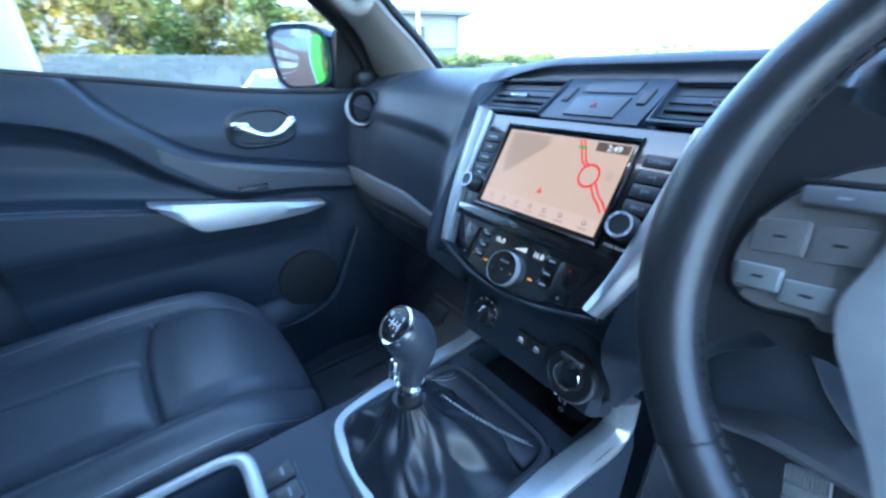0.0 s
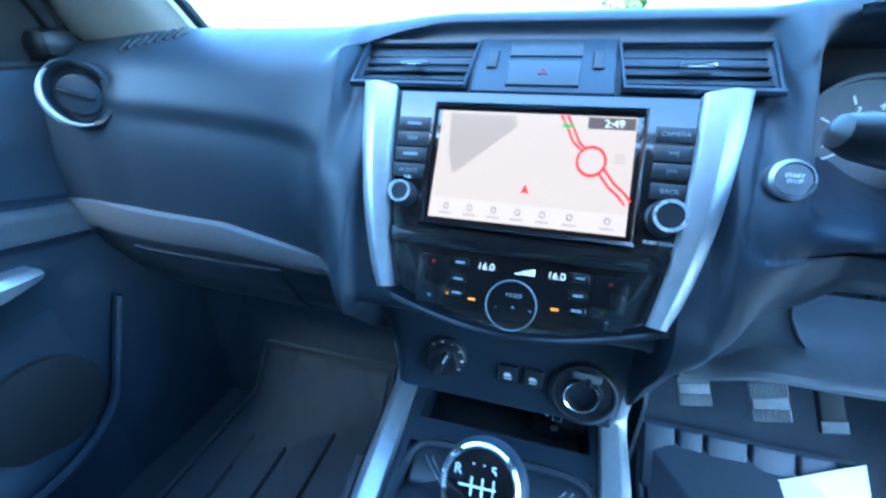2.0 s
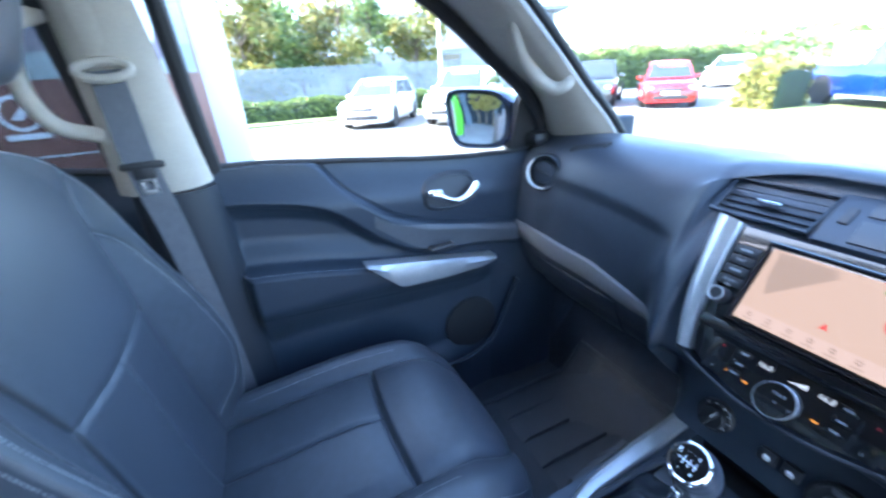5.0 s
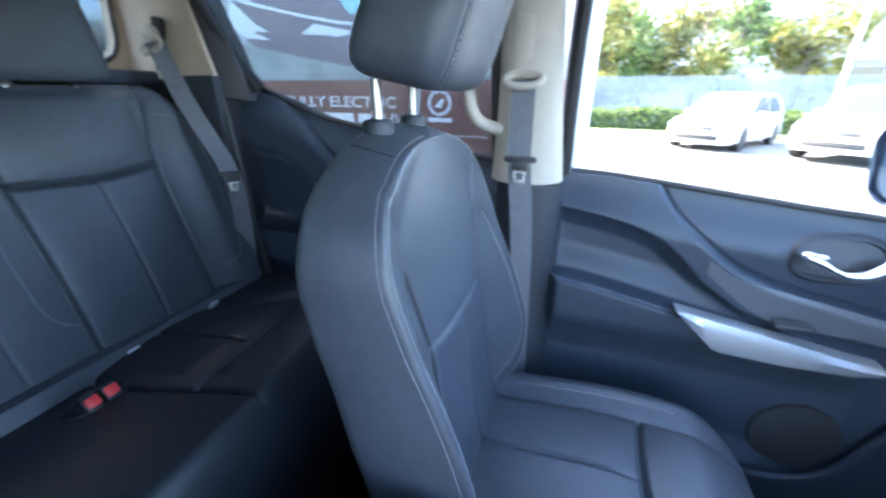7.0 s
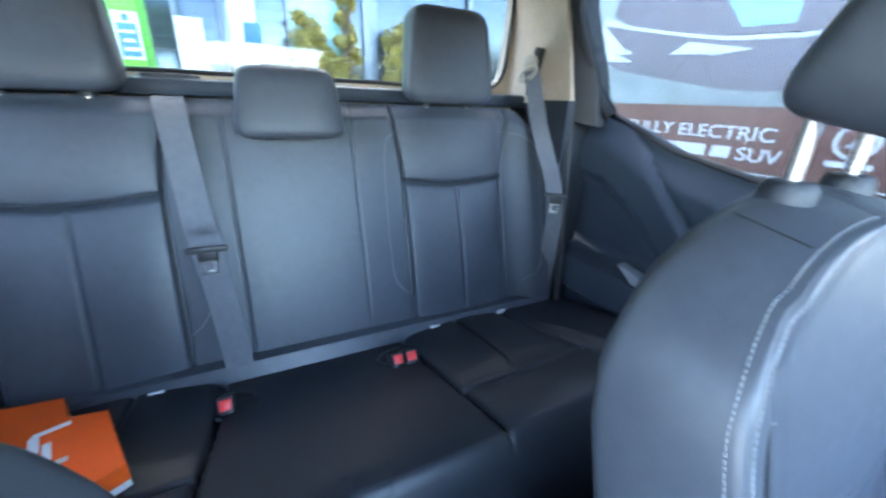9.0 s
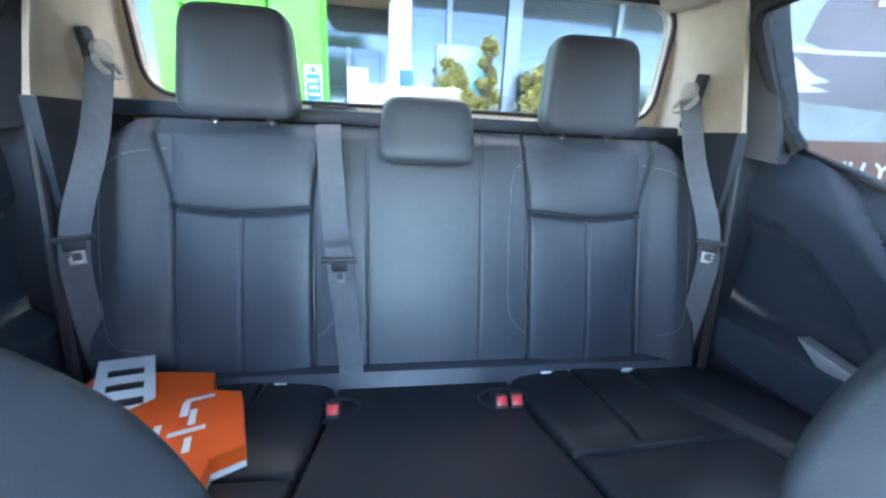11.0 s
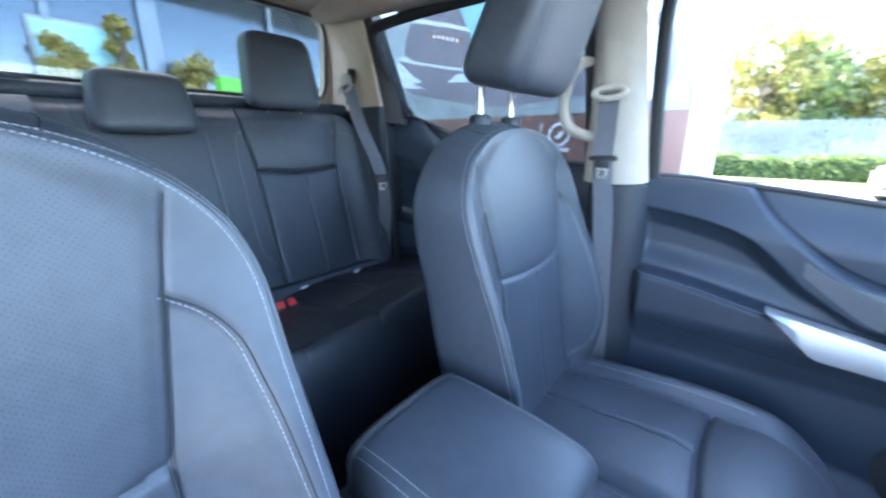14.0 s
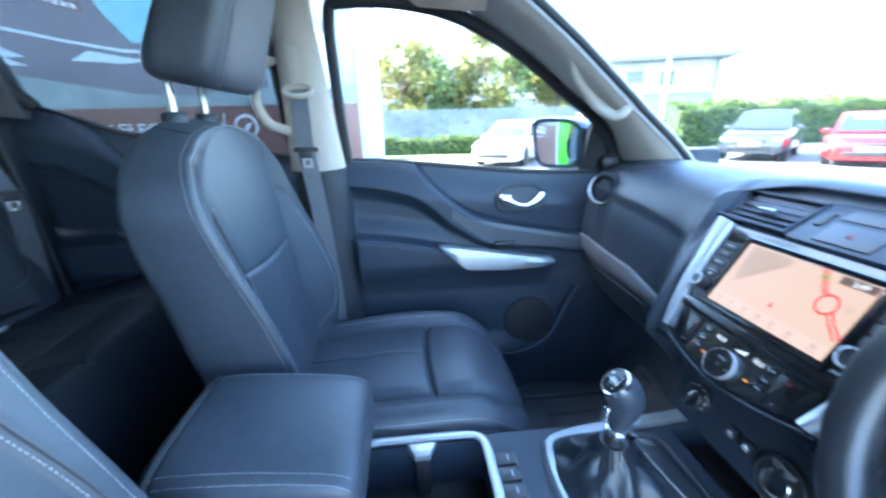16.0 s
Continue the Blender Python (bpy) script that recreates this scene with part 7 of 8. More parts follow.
for s in (-1, 1):
    mt = thing("floor_mat", "dark ribbed rubber floor mat", "floor mat", "floor mats", at=(s * 0.45, 0.8, 0.615))
    D = np.linspace(0.0, 0.53, 40)
    u, d = np.meshgrid(np.linspace(0.285, 0.66, 24), D, indexing="ij")
    pt = np.array([[slope(s * a, b, 0.010 + 0.002 * math.sin(a * 60)) for a, b in zip(r1, r2)] for r1, r2 in zip(u, d)])
    part("sheet", sheet(BM(), pt[:, :, 0], pt[:, :, 1], pt[:, :, 2], (0, 0, -0.008)), MATM, mt)
    for k in range(4):
        x0 = 0.297 + 0.090 * k
        rs = []
        for dd in np.linspace(0.10, 0.52, 16):
            e = 0.004 if 0.11 < dd < 0.51 else 0.0
            rs.append([slope(s * (x0 + a), dd, 0.011 + h) for a, h in ((0, 0), (0.004, 0.010 * (e > 0)), (0.074, 0.010 * (e > 0)), (0.078, 0))])
        part("rib", rings(BM(), rs), MATM, mt)
    ed = [slope(s * 0.285, a, 0.016) for a in np.linspace(0, 0.53, 14)] + [slope(s * 0.66, a, 0.016) for a in np.linspace(0.53, 0, 14)]
    part("lip", tube(BM(), ed, 0.007, n=6, closed=True), MATM, mt)
    x0 = 0.283
    for w in (0.066, 0.052, 0.080, 0.082, 0.066) if s > 0 else ():
        m_ = Matrix.Translation(slope(s * (x0 + w / 2), 0.468, 0.018)) @ pose(0, 0, 0, 51)
        part("pad", rbox(BM(), (0, 0, 0), (w - 0.003, 0.126, 0.020), 0.008, 3, m=m_), MATPAD, mt, "raised rubber block")
        x0 += w
sh = thing("paper_sheet", "white paper sheet lying in the driver footwell", "paper", at=(0.55, 0.95, 0.66))
u, v = np.meshgrid(np.linspace(0, 1, 8), np.linspace(0, 1, 14), indexing="ij")
px_ = 0.45 + 0.215 * u + 0.05 * (1 - v)
py_ = 1.035 + 0.055 * u - 0.27 * (1 - v)
pz_ = np.maximum(0.636, 0.632 + 0.781 / 0.625 * (py_ - 1.02) + 0.026) + 0.004 * np.sin(5 * u + 3 * v)
part("page", sheet(BM(), px_, py_, pz_, (0, 0, -0.0012)), PAPER, sh)
# orange document box with two plates on the rear seat
ob_ = thing("orange_box", "flat orange card box with white edge on the rear seat", "box", at=(0.5, -0.62, 1.15))
poly = [(0.66, -0.745), (0.559, -0.755), (0.441, -0.742), (0.413, -0.664), (0.358, -0.658), (0.296, -0.495), (0.335, -0.467), (0.325, -0.42), (0.66, -0.42)]
part("lid", prism(BM(), poly, lambda u, v, w: (u, v, 1.152 + 0.16 * (v + 0.62) + w), 0.002, 0.030, 0.002), ORANGE, ob_, smooth=False)
poly2 = [(0.43 + (u - 0.43) * 0.985, -0.62 + (v + 0.62) * 0.985) for u, v in poly]
part("tray", prism(BM(), poly2, lambda u, v, w: (u, v, 1.152 + 0.16 * (v + 0.62) + w), -0.012, 0.002), PAPER, ob_, "white card edge", smooth=False)
for k, (u, v, w_, h_) in enumerate(((0.428, -0.60, 0.050, 0.012), (0.405, -0.575, 0.050, 0.010), (0.420, -0.635, 0.012, 0.045), (0.395, -0.535, 0.012, 0.050), (0.378, -0.50, 0.040, 0.010), (0.44, -0.54, 0.030, 0.010))):
    part("mark", rbox(BM(), (u, v, 1.1835 + 0.16 * (v + 0.62)), (h_, w_, 0.001), 0.0005, m=pose(0, 0, 0, 9, 0, 20)), PAPER, ob_, "white printed mark", smooth=False)
for k in range(1):
    pl = thing("number_plate", "loose white plate with dark marks on the orange box", "plate", "loose plates", at=(0.57, -0.66, 1.18))
    z = 1.190 + 0.005 * k
    m_ = pose(0.555, -0.655, 1.1835, 9, 0, -62)
    part("sheet", rbox(BM(), (0, 0, 0), (0.26, 0.09, 0.003), 0.001, m=m_), PAPER, pl)
    for q in range(4):
        part("mark", rbox(BM(), (0, 0, 0), (0.022, 0.055, 0.0012), 0.0004, m=m_ @ pose(-0.085 + 0.052 * q, 0, 0.0018)), BLACKM, pl)


# ---- outside ----
# advertising board beside the cab
ad = thing("advertising_board", "tall outdoor board with a dark car picture and white lettering", "advertising board", at=(-1.8, -1.6, GZ))
part("panel", rbox(BM(), (-1.80, -1.10, 1.80), (0.05, 2.30, 3.3), 0.01), ADBROWN, ad, "brown printed panel")
for y in (-2.30, 0.10):
    part("post", rbox(BM(), (-1.83, y, 1.80), (0.09, 0.13, 3.3), 0.01), WHITEPAINT, ad, "white steel post")


def adflat(name, poly, material, lift=0.001):
    return part(name, prism(BM(), poly, lambda u, v, w: (-1.775 + w, u, v), lift - 0.001, lift), material, ad, smooth=False)


adflat("sky_print", [(-2.24, 1.70), (0.04, 1.70), (0.04, 3.44), (-2.24, 3.44)], ADGREY, 0.002)
adflat("road_print", [(-2.24, 1.70), (0.04, 1.70), (0.04, 1.80), (-1.30, 1.86), (-2.24, 1.92)], ADROAD, 0.003)
adflat("car_print", [(-1.69, 2.13), (-1.66, 2.24), (-1.60, 2.325), (-1.45, 2.80), (-0.70, 2.80), (-0.50, 2.40), (-0.45, 1.95), (-0.80, 1.955), (-1.069, 1.97), (-1.31, 2.012), (-1.587, 2.075)], ADDARK, 0.004)
adflat("sill_print", [(-1.74, 2.095), (-1.587, 2.060), (-1.31, 1.998), (-1.069, 1.955), (-0.80, 1.938), (-0.42, 1.94), (-0.40, 1.79), (-0.859, 1.755), (-1.034, 1.764), (-1.269, 1.804), (-1.613, 1.866), (-1.683, 1.902)], ADDARK, 0.005)
adflat("glint_print", [(-1.754, 2.10), (-1.691, 2.053), (-1.601, 1.977), (-1.521, 1.941), (-1.618, 1.939), (-1.511, 1.899), (-1.676, 1.912), (-1.78, 1.98)], ADPALE, 0.007)
adflat("bumper_print", [(-1.756, 2.100), (-1.716, 2.122), (-1.587, 2.074), (-1.31, 2.013), (-1.069, 1.969), (-0.80, 1.954), (-0.45, 1.956), (-0.45, 1.944), (-0.80, 1.940), (-1.069, 1.955), (-1.31, 1.999), (-1.587, 2.058)], ADPALE, 0.008)
adflat("streak_print", [(-1.62, 2.315), (-1.565, 2.330), (-1.30, 2.255), (-1.05, 2.178), (-0.60, 2.08), (-0.60, 2.068), (-1.05, 2.158), (-1.30, 2.232)], ADWHITE, 0.006)
adflat("glass_print", [(-1.30, 2.46), (-1.20, 2.28), (-1.115, 2.122), (-1.018, 1.998), (-0.835, 1.990), (-0.845, 2.46)], ADTEAL, 0.009)
adflat("glass_rim_print", [(-1.018, 1.996), (-1.022, 1.972), (-0.805, 1.958), (-0.815, 2.46), (-0.845, 2.46), (-0.835, 1.988)], ADDARK, 0.010)
for a, b in ((-1.317, -0.957), (-0.72, -0.48)):
    adflat("lamp_print", [(a, 1.921), (a + 0.087, 1.965), (b, 1.915), (b - 0.17, 1.900), (b - 0.16, 1.908)], ADPALE, 0.008)
adflat("plate_print", [(-1.46, 2.235), (-1.20, 2.165), (-1.20, 2.125), (-1.45, 2.195)], ADBROWN, 0.008)
for k in range(6):
    y = -1.43 + k * 0.036
    adflat("plate_mark", [(y, 2.216 - 0.27 * k * 0.036), (y + 0.024, 2.210 - 0.27 * k * 0.036), (y + 0.024, 2.188 - 0.27 * k * 0.036), (y, 2.194 - 0.27 * k * 0.036)], ADWHITE, 0.010)
RA = pose(0, 0, 0, 90, 0, 90)
def fitted(words, y0, y1, zc, height):
    """Lettering stretched between y0 and y1 on the board."""
    ob = text(words, 0.09, RA, ADWHITE, ad, align="LEFT", depth=0.001, bold=0.0008)
    co = [v.co for v in ob.data.vertices]
    a0, a1, b0, b1 = min(c.y for c in co), max(c.y for c in co), min(c.z for c in co), max(c.z for c in co)
    for c in co:
        c.x, c.y, c.z = c.x - 1.772, y0 + (c.y - a0) / (a1 - a0) * (y1 - y0), zc + ((c.z - b0) / (b1 - b0) - 0.5) * height
    return ob


fitted("THE FULLY ELECTRIC", -1.665, -0.785, 1.594, 0.055)
for a, b in ((-1.55, -1.36), (-1.32, -1.04)):
    adflat("name_bar", [(a, 1.488), (b, 1.488), (b, 1.536), (a, 1.536)], ADWHITE, 0.003)
adflat("name_bar", [(-1.015, 1.488), (-0.935, 1.488), (-0.935, 1.536), (-1.015, 1.536)], ADWHITE, 0.003)
fitted("SUV", -0.905, -0.745, 1.512, 0.055)
adflat("rule", [(-1.60, 1.436), (-0.30, 1.436), (-0.30, 1.442), (-1.60, 1.442)], ADPALE, 0.003)
adflat("rule", [(-0.700, 1.25), (-0.688, 1.25), (-0.648, 1.66), (-0.660, 1.66)], ADPALE, 0.003)
adflat("small_print", [(-1.0, 1.385), (-0.78, 1.385), (-0.78, 1.402), (-1.0, 1.402)], ADPALE, 0.003)
cir = [(-0.549 + 0.062 * math.cos(a), 1.595 + 0.062 * math.sin(a)) for a in np.linspace(0, 6.2832, 32, endpoint=False)]
adflat("emblem_disc", cir, WHITEM, 0.003)
adflat("emblem_inner", [(-0.549 + 0.048 * math.cos(a), 1.595 + 0.048 * math.sin(a)) for a in np.linspace(0, 6.2832, 32, endpoint=False)], ADBROWN, 0.005)
adflat("emblem_mark", [(-0.575, 1.575), (-0.545, 1.570), (-0.515, 1.615), (-0.540, 1.612)], WHITEM, 0.006)
adflat("emblem_name", [(-0.612, 1.505), (-0.486, 1.505), (-0.486, 1.525), (-0.612, 1.525)], WHITEM, 0.003)
adflat("wheel_print", [(-0.17 + 0.14 * math.cos(a), 1.90 + 0.22 * math.sin(a)) for a in np.linspace(0, 6.2832, 32, endpoint=False)], ADDARK, 0.006)
adflat("wheel_print", [(-0.17 + 0.11 * math.cos(a), 1.90 + 0.17 * math.sin(a)) for a in np.linspace(0, 6.2832, 32, endpoint=False)], ADPALE, 0.008)
adflat("panel_print", [(-0.28, 1.25), (-0.03, 1.25), (-0.03, 1.62), (-0.28, 1.62)], ADBROWN, 0.006)


# showroom behind
sr = thing("showroom", "glazed white showroom with grey mullions and posters", "building", at=(0, -9, GZ))
part("facade_glass", rbox(BM(), (-0.5, -9.6, 2.6), (19, 0.06, 5.0), 0.005), SHOWGLASS, sr, "blue reflecting glass front")
# upper metres are unseen, added so the building's shadow covers the cab
part("roof", rbox(BM(), (-0.5, -12.5, 7.6), (20, 8.5, 5.2), 0.05), WHITEPAINT, sr, "pale roof fascia, raised out of view to keep sun off the cab")
part("side_wall", rbox(BM(), (9.2, -12.5, 2.8), (0.4, 6.5, 5.4), 0.05), WHITEPAINT, sr)
part("back_wall", rbox(BM(), (-0.5, -16.0, 3.6), (20, 0.4, 7.2), 0.05), WHITEPAINT, sr)
for x in (-9.9, -7.6, -5.3, -2.75, -1.25, 1.5, 4.2, 7.0):
    w = 0.33 if x in (-2.75,) else 0.12
    part("mullion", rbox(BM(), (x, -9.52, 2.6), (w, 0.10, 5.0), 0.01), STEELBLUE, sr)
part("column", rbox(BM(), (-0.15, -9.2, 2.6), (0.46, 0.46, 5.0), 0.02), WHITEPAINT, sr, "white column")
part("notice", rbox(BM(), (-0.30, -8.955, 2.75), (0.30, 0.01, 0.34), 0.004), SIGNBLUE, sr, "blue notice")
dr = part("door", rbox(BM(), (0.95, -9.45, 1.75), (1.5, 0.08, 3.2), 0.01), SHOWGLASS, sr, "glazed entrance door")
for x in (0.22, 0.95, 1.68):
    part("door_frame", rbox(BM(), (x, -9.40, 1.75), (0.09, 0.08, 3.2), 0.01), STEELBLUE, dr)
part("poster", rbox(BM(), (0.75, -9.33, 2.0), (0.45, 0.02, 1.9), 0.004), WHITEPAINT, sr, "white poster")
pst = part("poster_frame", rbox(BM(), (-1.66, -9.50, 3.02), (1.36, 0.05, 1.12), 0.01), CLADPALE, sr, "pale framed window poster")
part("print", rbox(BM(), (-1.66, -9.47, 3.02), (1.24, 0.012, 1.0), 0.004), ADTEAL, pst, "pale blue print")
part("soffit", rbox(BM(), (0.78, -8.9, 4.62), (1.5, 1.3, 0.9), 0.02), SOFFIT, sr, "tan timber canopy over the door")
part("banner", rbox(BM(), (-4.2, -9.46, 2.1), (1.6, 0.02, 0.7), 0.004), YELLOWP, sr, "yellow banner")
part("banner", rbox(BM(), (-7.4, -9.46, 2.0), (1.5, 0.02, 0.6), 0.004), ORANGEP, sr, "orange banner")

fl = thing("green_flag_panel", "bright green sign panel beside the showroom", "sign panel", at=(-2.8, -6, GZ))
part("panel", rbox(BM(), (-2.80, -6.0, 1.30), (0.84, 0.20, 2.3), 0.02), GREENP, fl)
part("foot", rbox(BM(), (-2.80, -6.0, GZ + 0.05), (0.9, 0.5, 0.10), 0.02), ROOFGREY, fl)
gc = thing("green_portal", "bright green entrance portal with a blue and white sign", "portal", at=(2.0, -6, GZ))
part("pier", rbox(BM(), (1.26, -6.0, 2.5), (0.62, 0.62, 4.7), 0.02), GREENP, gc)
part("pier", rbox(BM(), (2.78, -6.0, 2.5), (0.34, 0.62, 4.7), 0.02), GREENP, gc)
part("lintel", rbox(BM(), (2.11, -6.0, 3.94), (1.00, 0.60, 1.82), 0.02), GREENP, gc)
sg = part("sign", rbox(BM(), (1.07, -5.684, 2.21), (0.22, 0.012, 0.46), 0.004), WHITEPAINT, gc, "blue and white pictogram sign")
part("sign_block", rbox(BM(), (1.07, -5.676, 2.17), (0.185, 0.006, 0.33), 0.002), SIGNBLUE, sg, "blue field")
part("sign_disc", lathe(BM(), [(0.040, 0.0), (0.040, 0.003)], (1.07, -5.678, 2.385), (0, 1, 0), 24), SIGNBLUE, sg)
for k in range(3):
    part("sign_bar", rbox(BM(), (1.07 + 0.01 * (k - 1), -5.672, 2.08 + k * 0.085), (0.13 - 0.03 * (k == 1), 0.004, 0.028), 0.002), WHITEPAINT, sg)
part("back_panel", rbox(BM(), (2.4, -6.4, 1.2), (1.9, 0.1, 2.0), 0.02), ORANGEP, gc, "orange red panel")


# ---- parked cars ----
def car(name, label, paint, L_, W, H, kind="hatch", m=None):
    """A parked car, nose along +x, standing on z = 0."""
    c = thing(name, label, "car", "parked cars")
    r = 0.33 if kind != "pickup" else 0.39
    gc_ = 0.20 if kind == "hatch" else 0.27
    belt = H * (0.62 if kind != "pickup" else 0.60)
    hood = H * (0.60 if kind != "pickup" else 0.62)
    nose, tail = L_ / 2, -L_ / 2
    fx, rx = nose - 0.19 * L_, tail + 0.19 * L_
    # lower body: stations along x
    st = [(tail, belt * 0.80, 0.80), (tail + 0.06, belt * 0.95, 0.92), (tail + 0.35, belt, 0.98), (-0.2 * L_, belt, 1.0), (0.0, belt, 1.0), (0.22 * L_, hood * 1.0, 0.99),
          (nose - 0.30, hood * 0.92, 0.96), (nose - 0.08, hood * 0.80, 0.88), (nose, hood * 0.62, 0.74)]
    rs = []
    for x, zt, k in st:
        w = W / 2 * k
        rs.append([(x, -w * 0.92, gc_), (x, -w, gc_ + 0.12), (x, -w, zt * 0.66), (x, -w * 0.97, zt * 0.9), (x, -w * 0.88, zt), (x, w * 0.88, zt), (x, w * 0.97, zt * 0.9), (x, w, zt * 0.66), (x, w, gc_ + 0.12), (x, w * 0.92, gc_)])
    body = part("body", rings(BM(), rs), paint, c)
    # greenhouse
    if kind == "pickup":
        g = [(-0.10 * L_, 0), (-0.075 * L_, 1), (0.10 * L_, 1), (0.235 * L_, 0)]
    elif kind == "suv":
        g = [(tail + 0.12, 0), (tail + 0.34, 1), (0.06 * L_, 1), (0.23 * L_, 0)]
    else:
        g = [(tail + 0.10, 0), (tail + 0.62, 1), (0.03 * L_, 1), (0.24 * L_, 0)]
    (x0, _), (x1, _), (x2, _), (x3, _) = g
    zb, zt = belt * 0.98, H
    wb, wt = W / 2 * 0.90, W / 2 * 0.70
    bm = BM()
    rings(bm, [[(x0, -wb, zb), (x1, -wt, zt - 0.03), (x2, -wt, zt - 0.03), (x3, -wb, zb)], [(x0, -wb * 0.5, zb), (x1, -wt * 0.5, zt), (x2, -wt * 0.5, zt), (x3, -wb * 0.5, zb)],
               [(x0, wb * 0.5, zb), (x1, wt * 0.5, zt), (x2, wt * 0.5, zt), (x3, wb * 0.5, zb)], [(x0, wb, zb), (x1, wt, zt - 0.03), (x2, wt, zt - 0.03), (x3, wb, zb)]])
    part("roof", bm, paint, c)
    def quad(name, pts, material, off, label=""):
        bm = wall_quad(BM(), pts, off)
        return part(name, bm, material, c, label, smooth=False)
    def lerp4(a, b, t):
        return tuple(p + (q - p) * t for p, q in zip(a, b))
    # windscreen and rear window, inset from the pillars
    for xa, xb, s in ((x3, x2, 1), (x0, x1, -1)):
        if xa == x0 and kind == "pickup" and False:
            continue
        a0, a1 = (xa, -wb * 0.90, zb), (xa, wb * 0.90, zb)
        b0, b1 = (xb, -wt * 0.92, zt - 0.025), (xb, wt * 0.92, zt - 0.025)
        quad("windscreen" if s > 0 else "rear_window", [lerp4(a0, b0, 0.06), lerp4(a1, b1, 0.06), lerp4(a1, b1, 0.90), lerp4(a0, b0, 0.90)], CARGLASS, (0.012 * s, 0, 0.008))
    for s in (-1, 1):
        def sp(x, t):
            w = wb + (wt - wb) * t
            return (x, s * (w + 0.001), zb + (zt - 0.03 - zb) * t)
        def xf(t):
            return x3 + (x2 - x3) * t
        def xr(t):
            return x0 + (x1 - x0) * t
        xm = (x1 + x2) / 2 + 0.02 * L_
        quad("side_window", [sp(xf(0.08) - 0.16, 0.08), sp(xm + 0.05, 0.08), sp(xm + 0.05, 0.86), sp(xf(0.86) - 0.08, 0.86)], CARGLASS, (0, 0.008 * s, 0.003))
        quad("side_window", [sp(xm - 0.03, 0.08), sp(xr(0.08) + 0.22, 0.08), sp(xr(0.86) + 0.10, 0.86), sp(xm - 0.03, 0.86)], CARGLASS, (0, 0.008 * s, 0.003))
        part("door_seam", tube(BM(), [(xm, s * (W / 2 + 0.001), gc_ + 0.18), (xm, s * (W / 2 + 0.001), belt * 0.66), (xm, s * W / 2 * 0.90, belt * 0.97)], 0.005, n=5), BLACKM, c)
        mr = part("door_mirror", rbox(BM(), (x3 - 0.42, s * (W / 2 + 0.05), belt * 1.03), (0.10, 0.20, 0.13), 0.04), paint, c)
        part("headlight", rbox(BM(), (nose - 0.10, s * W / 2 * 0.68, hood * 0.72), (0.14, 0.36, 0.13), 0.05, m=pose(0, 0, 0, 0, 12, -s * 24)), LAMPGLASS, c, "clear headlight")
        for x in (fx, rx):
            wh = part("wheel", lathe(BM(), [(r * 0.62, -0.10), (r * 0.97, -0.10), (r, -0.07), (r, 0.07), (r * 0.97, 0.10), (r * 0.66, 0.10)], (x, s * (W / 2 - 0.10), r), (0, 1, 0), 28), RUBBER, c, "black tyre")
            part("rim", lathe(BM(), [(r * 0.66, -0.05), (r * 0.66, 0.095), (r * 0.60, 0.10), (r * 0.52, 0.075), (r * 0.18, 0.085), (0.0, 0.09)], (x, s * (W / 2 - 0.10), r), (0, s, 0), 24), SILVER, wh, "silver alloy rim")
            for k in range(5):
                a = 2 * math.pi * k / 5
                part("spoke_gap", rbox(BM(), (x + math.cos(a) * r * 0.40, s * (W / 2 - 0.012), r + math.sin(a) * r * 0.40), (r * 0.26, 0.01, r * 0.20), 0.01, m=pose(0, 0, 0, 0, -math.degrees(a))), BLACKM, wh)
            part("wheel_arch", tube(BM(), [(x + (r + 0.04) * math.cos(a), s * (W / 2 - 0.012), r + (r + 0.04) * math.sin(a)) for a in np.linspace(-0.2, math.pi + 0.2, 20)], 0.03, n=6), RUBBER if kind != "hatch" else paint, c)
    part("grille", rbox(BM(), (nose - 0.035, 0, hood * 0.66), (0.06, W * 0.46, 0.13), 0.02, m=pose(0, 0, 0, 0, -10)), BLACKM, c, "black grille")
    part("lower_intake", rbox(BM(), (nose - 0.03, 0, gc_ + 0.16), (0.10, W * 0.62, 0.14), 0.03), BLACKM, c)
    part("number_plate", rbox(BM(), (nose + 0.012, 0, gc_ + 0.29), (0.015, 0.50, 0.105), 0.004), WHITEM, c, "white plate with illegible mark")
    if kind == "pickup":
        bm = BM()
        z = belt * 1.0
        part("bed", rbox(BM(), (-0.31 * L_, 0, z - 0.04), (0.34 * L_, W * 0.80, 0.10), 0.02), BLACKM, c, "black load bed liner")
        part("sports_bar", tube(BM(), spline([(-0.13 * L_, -W * 0.42, z), (-0.12 * L_, -W * 0.36, z + 0.36), (-0.12 * L_, 0, z + 0.42), (-0.12 * L_, W * 0.36, z + 0.36), (-0.13 * L_, W * 0.42, z)], 6), 0.035, n=8), paint, c)
        part("side_step", tube(BM(), [(-0.18 * L_, -W * 0.49, gc_ + 0.05), (0.18 * L_, -W * 0.49, gc_ + 0.05)], 0.04, n=8), SILVER, c)
        part("side_step", tube(BM(), [(-0.18 * L_, W * 0.49, gc_ + 0.05), (0.18 * L_, W * 0.49, gc_ + 0.05)], 0.04, n=8), SILVER, c)
    if m:
        c.matrix_basis = m
    return c


def stand(x, y, heading, z=GZ):
    return pose(x, y, z, 0, 0, heading)


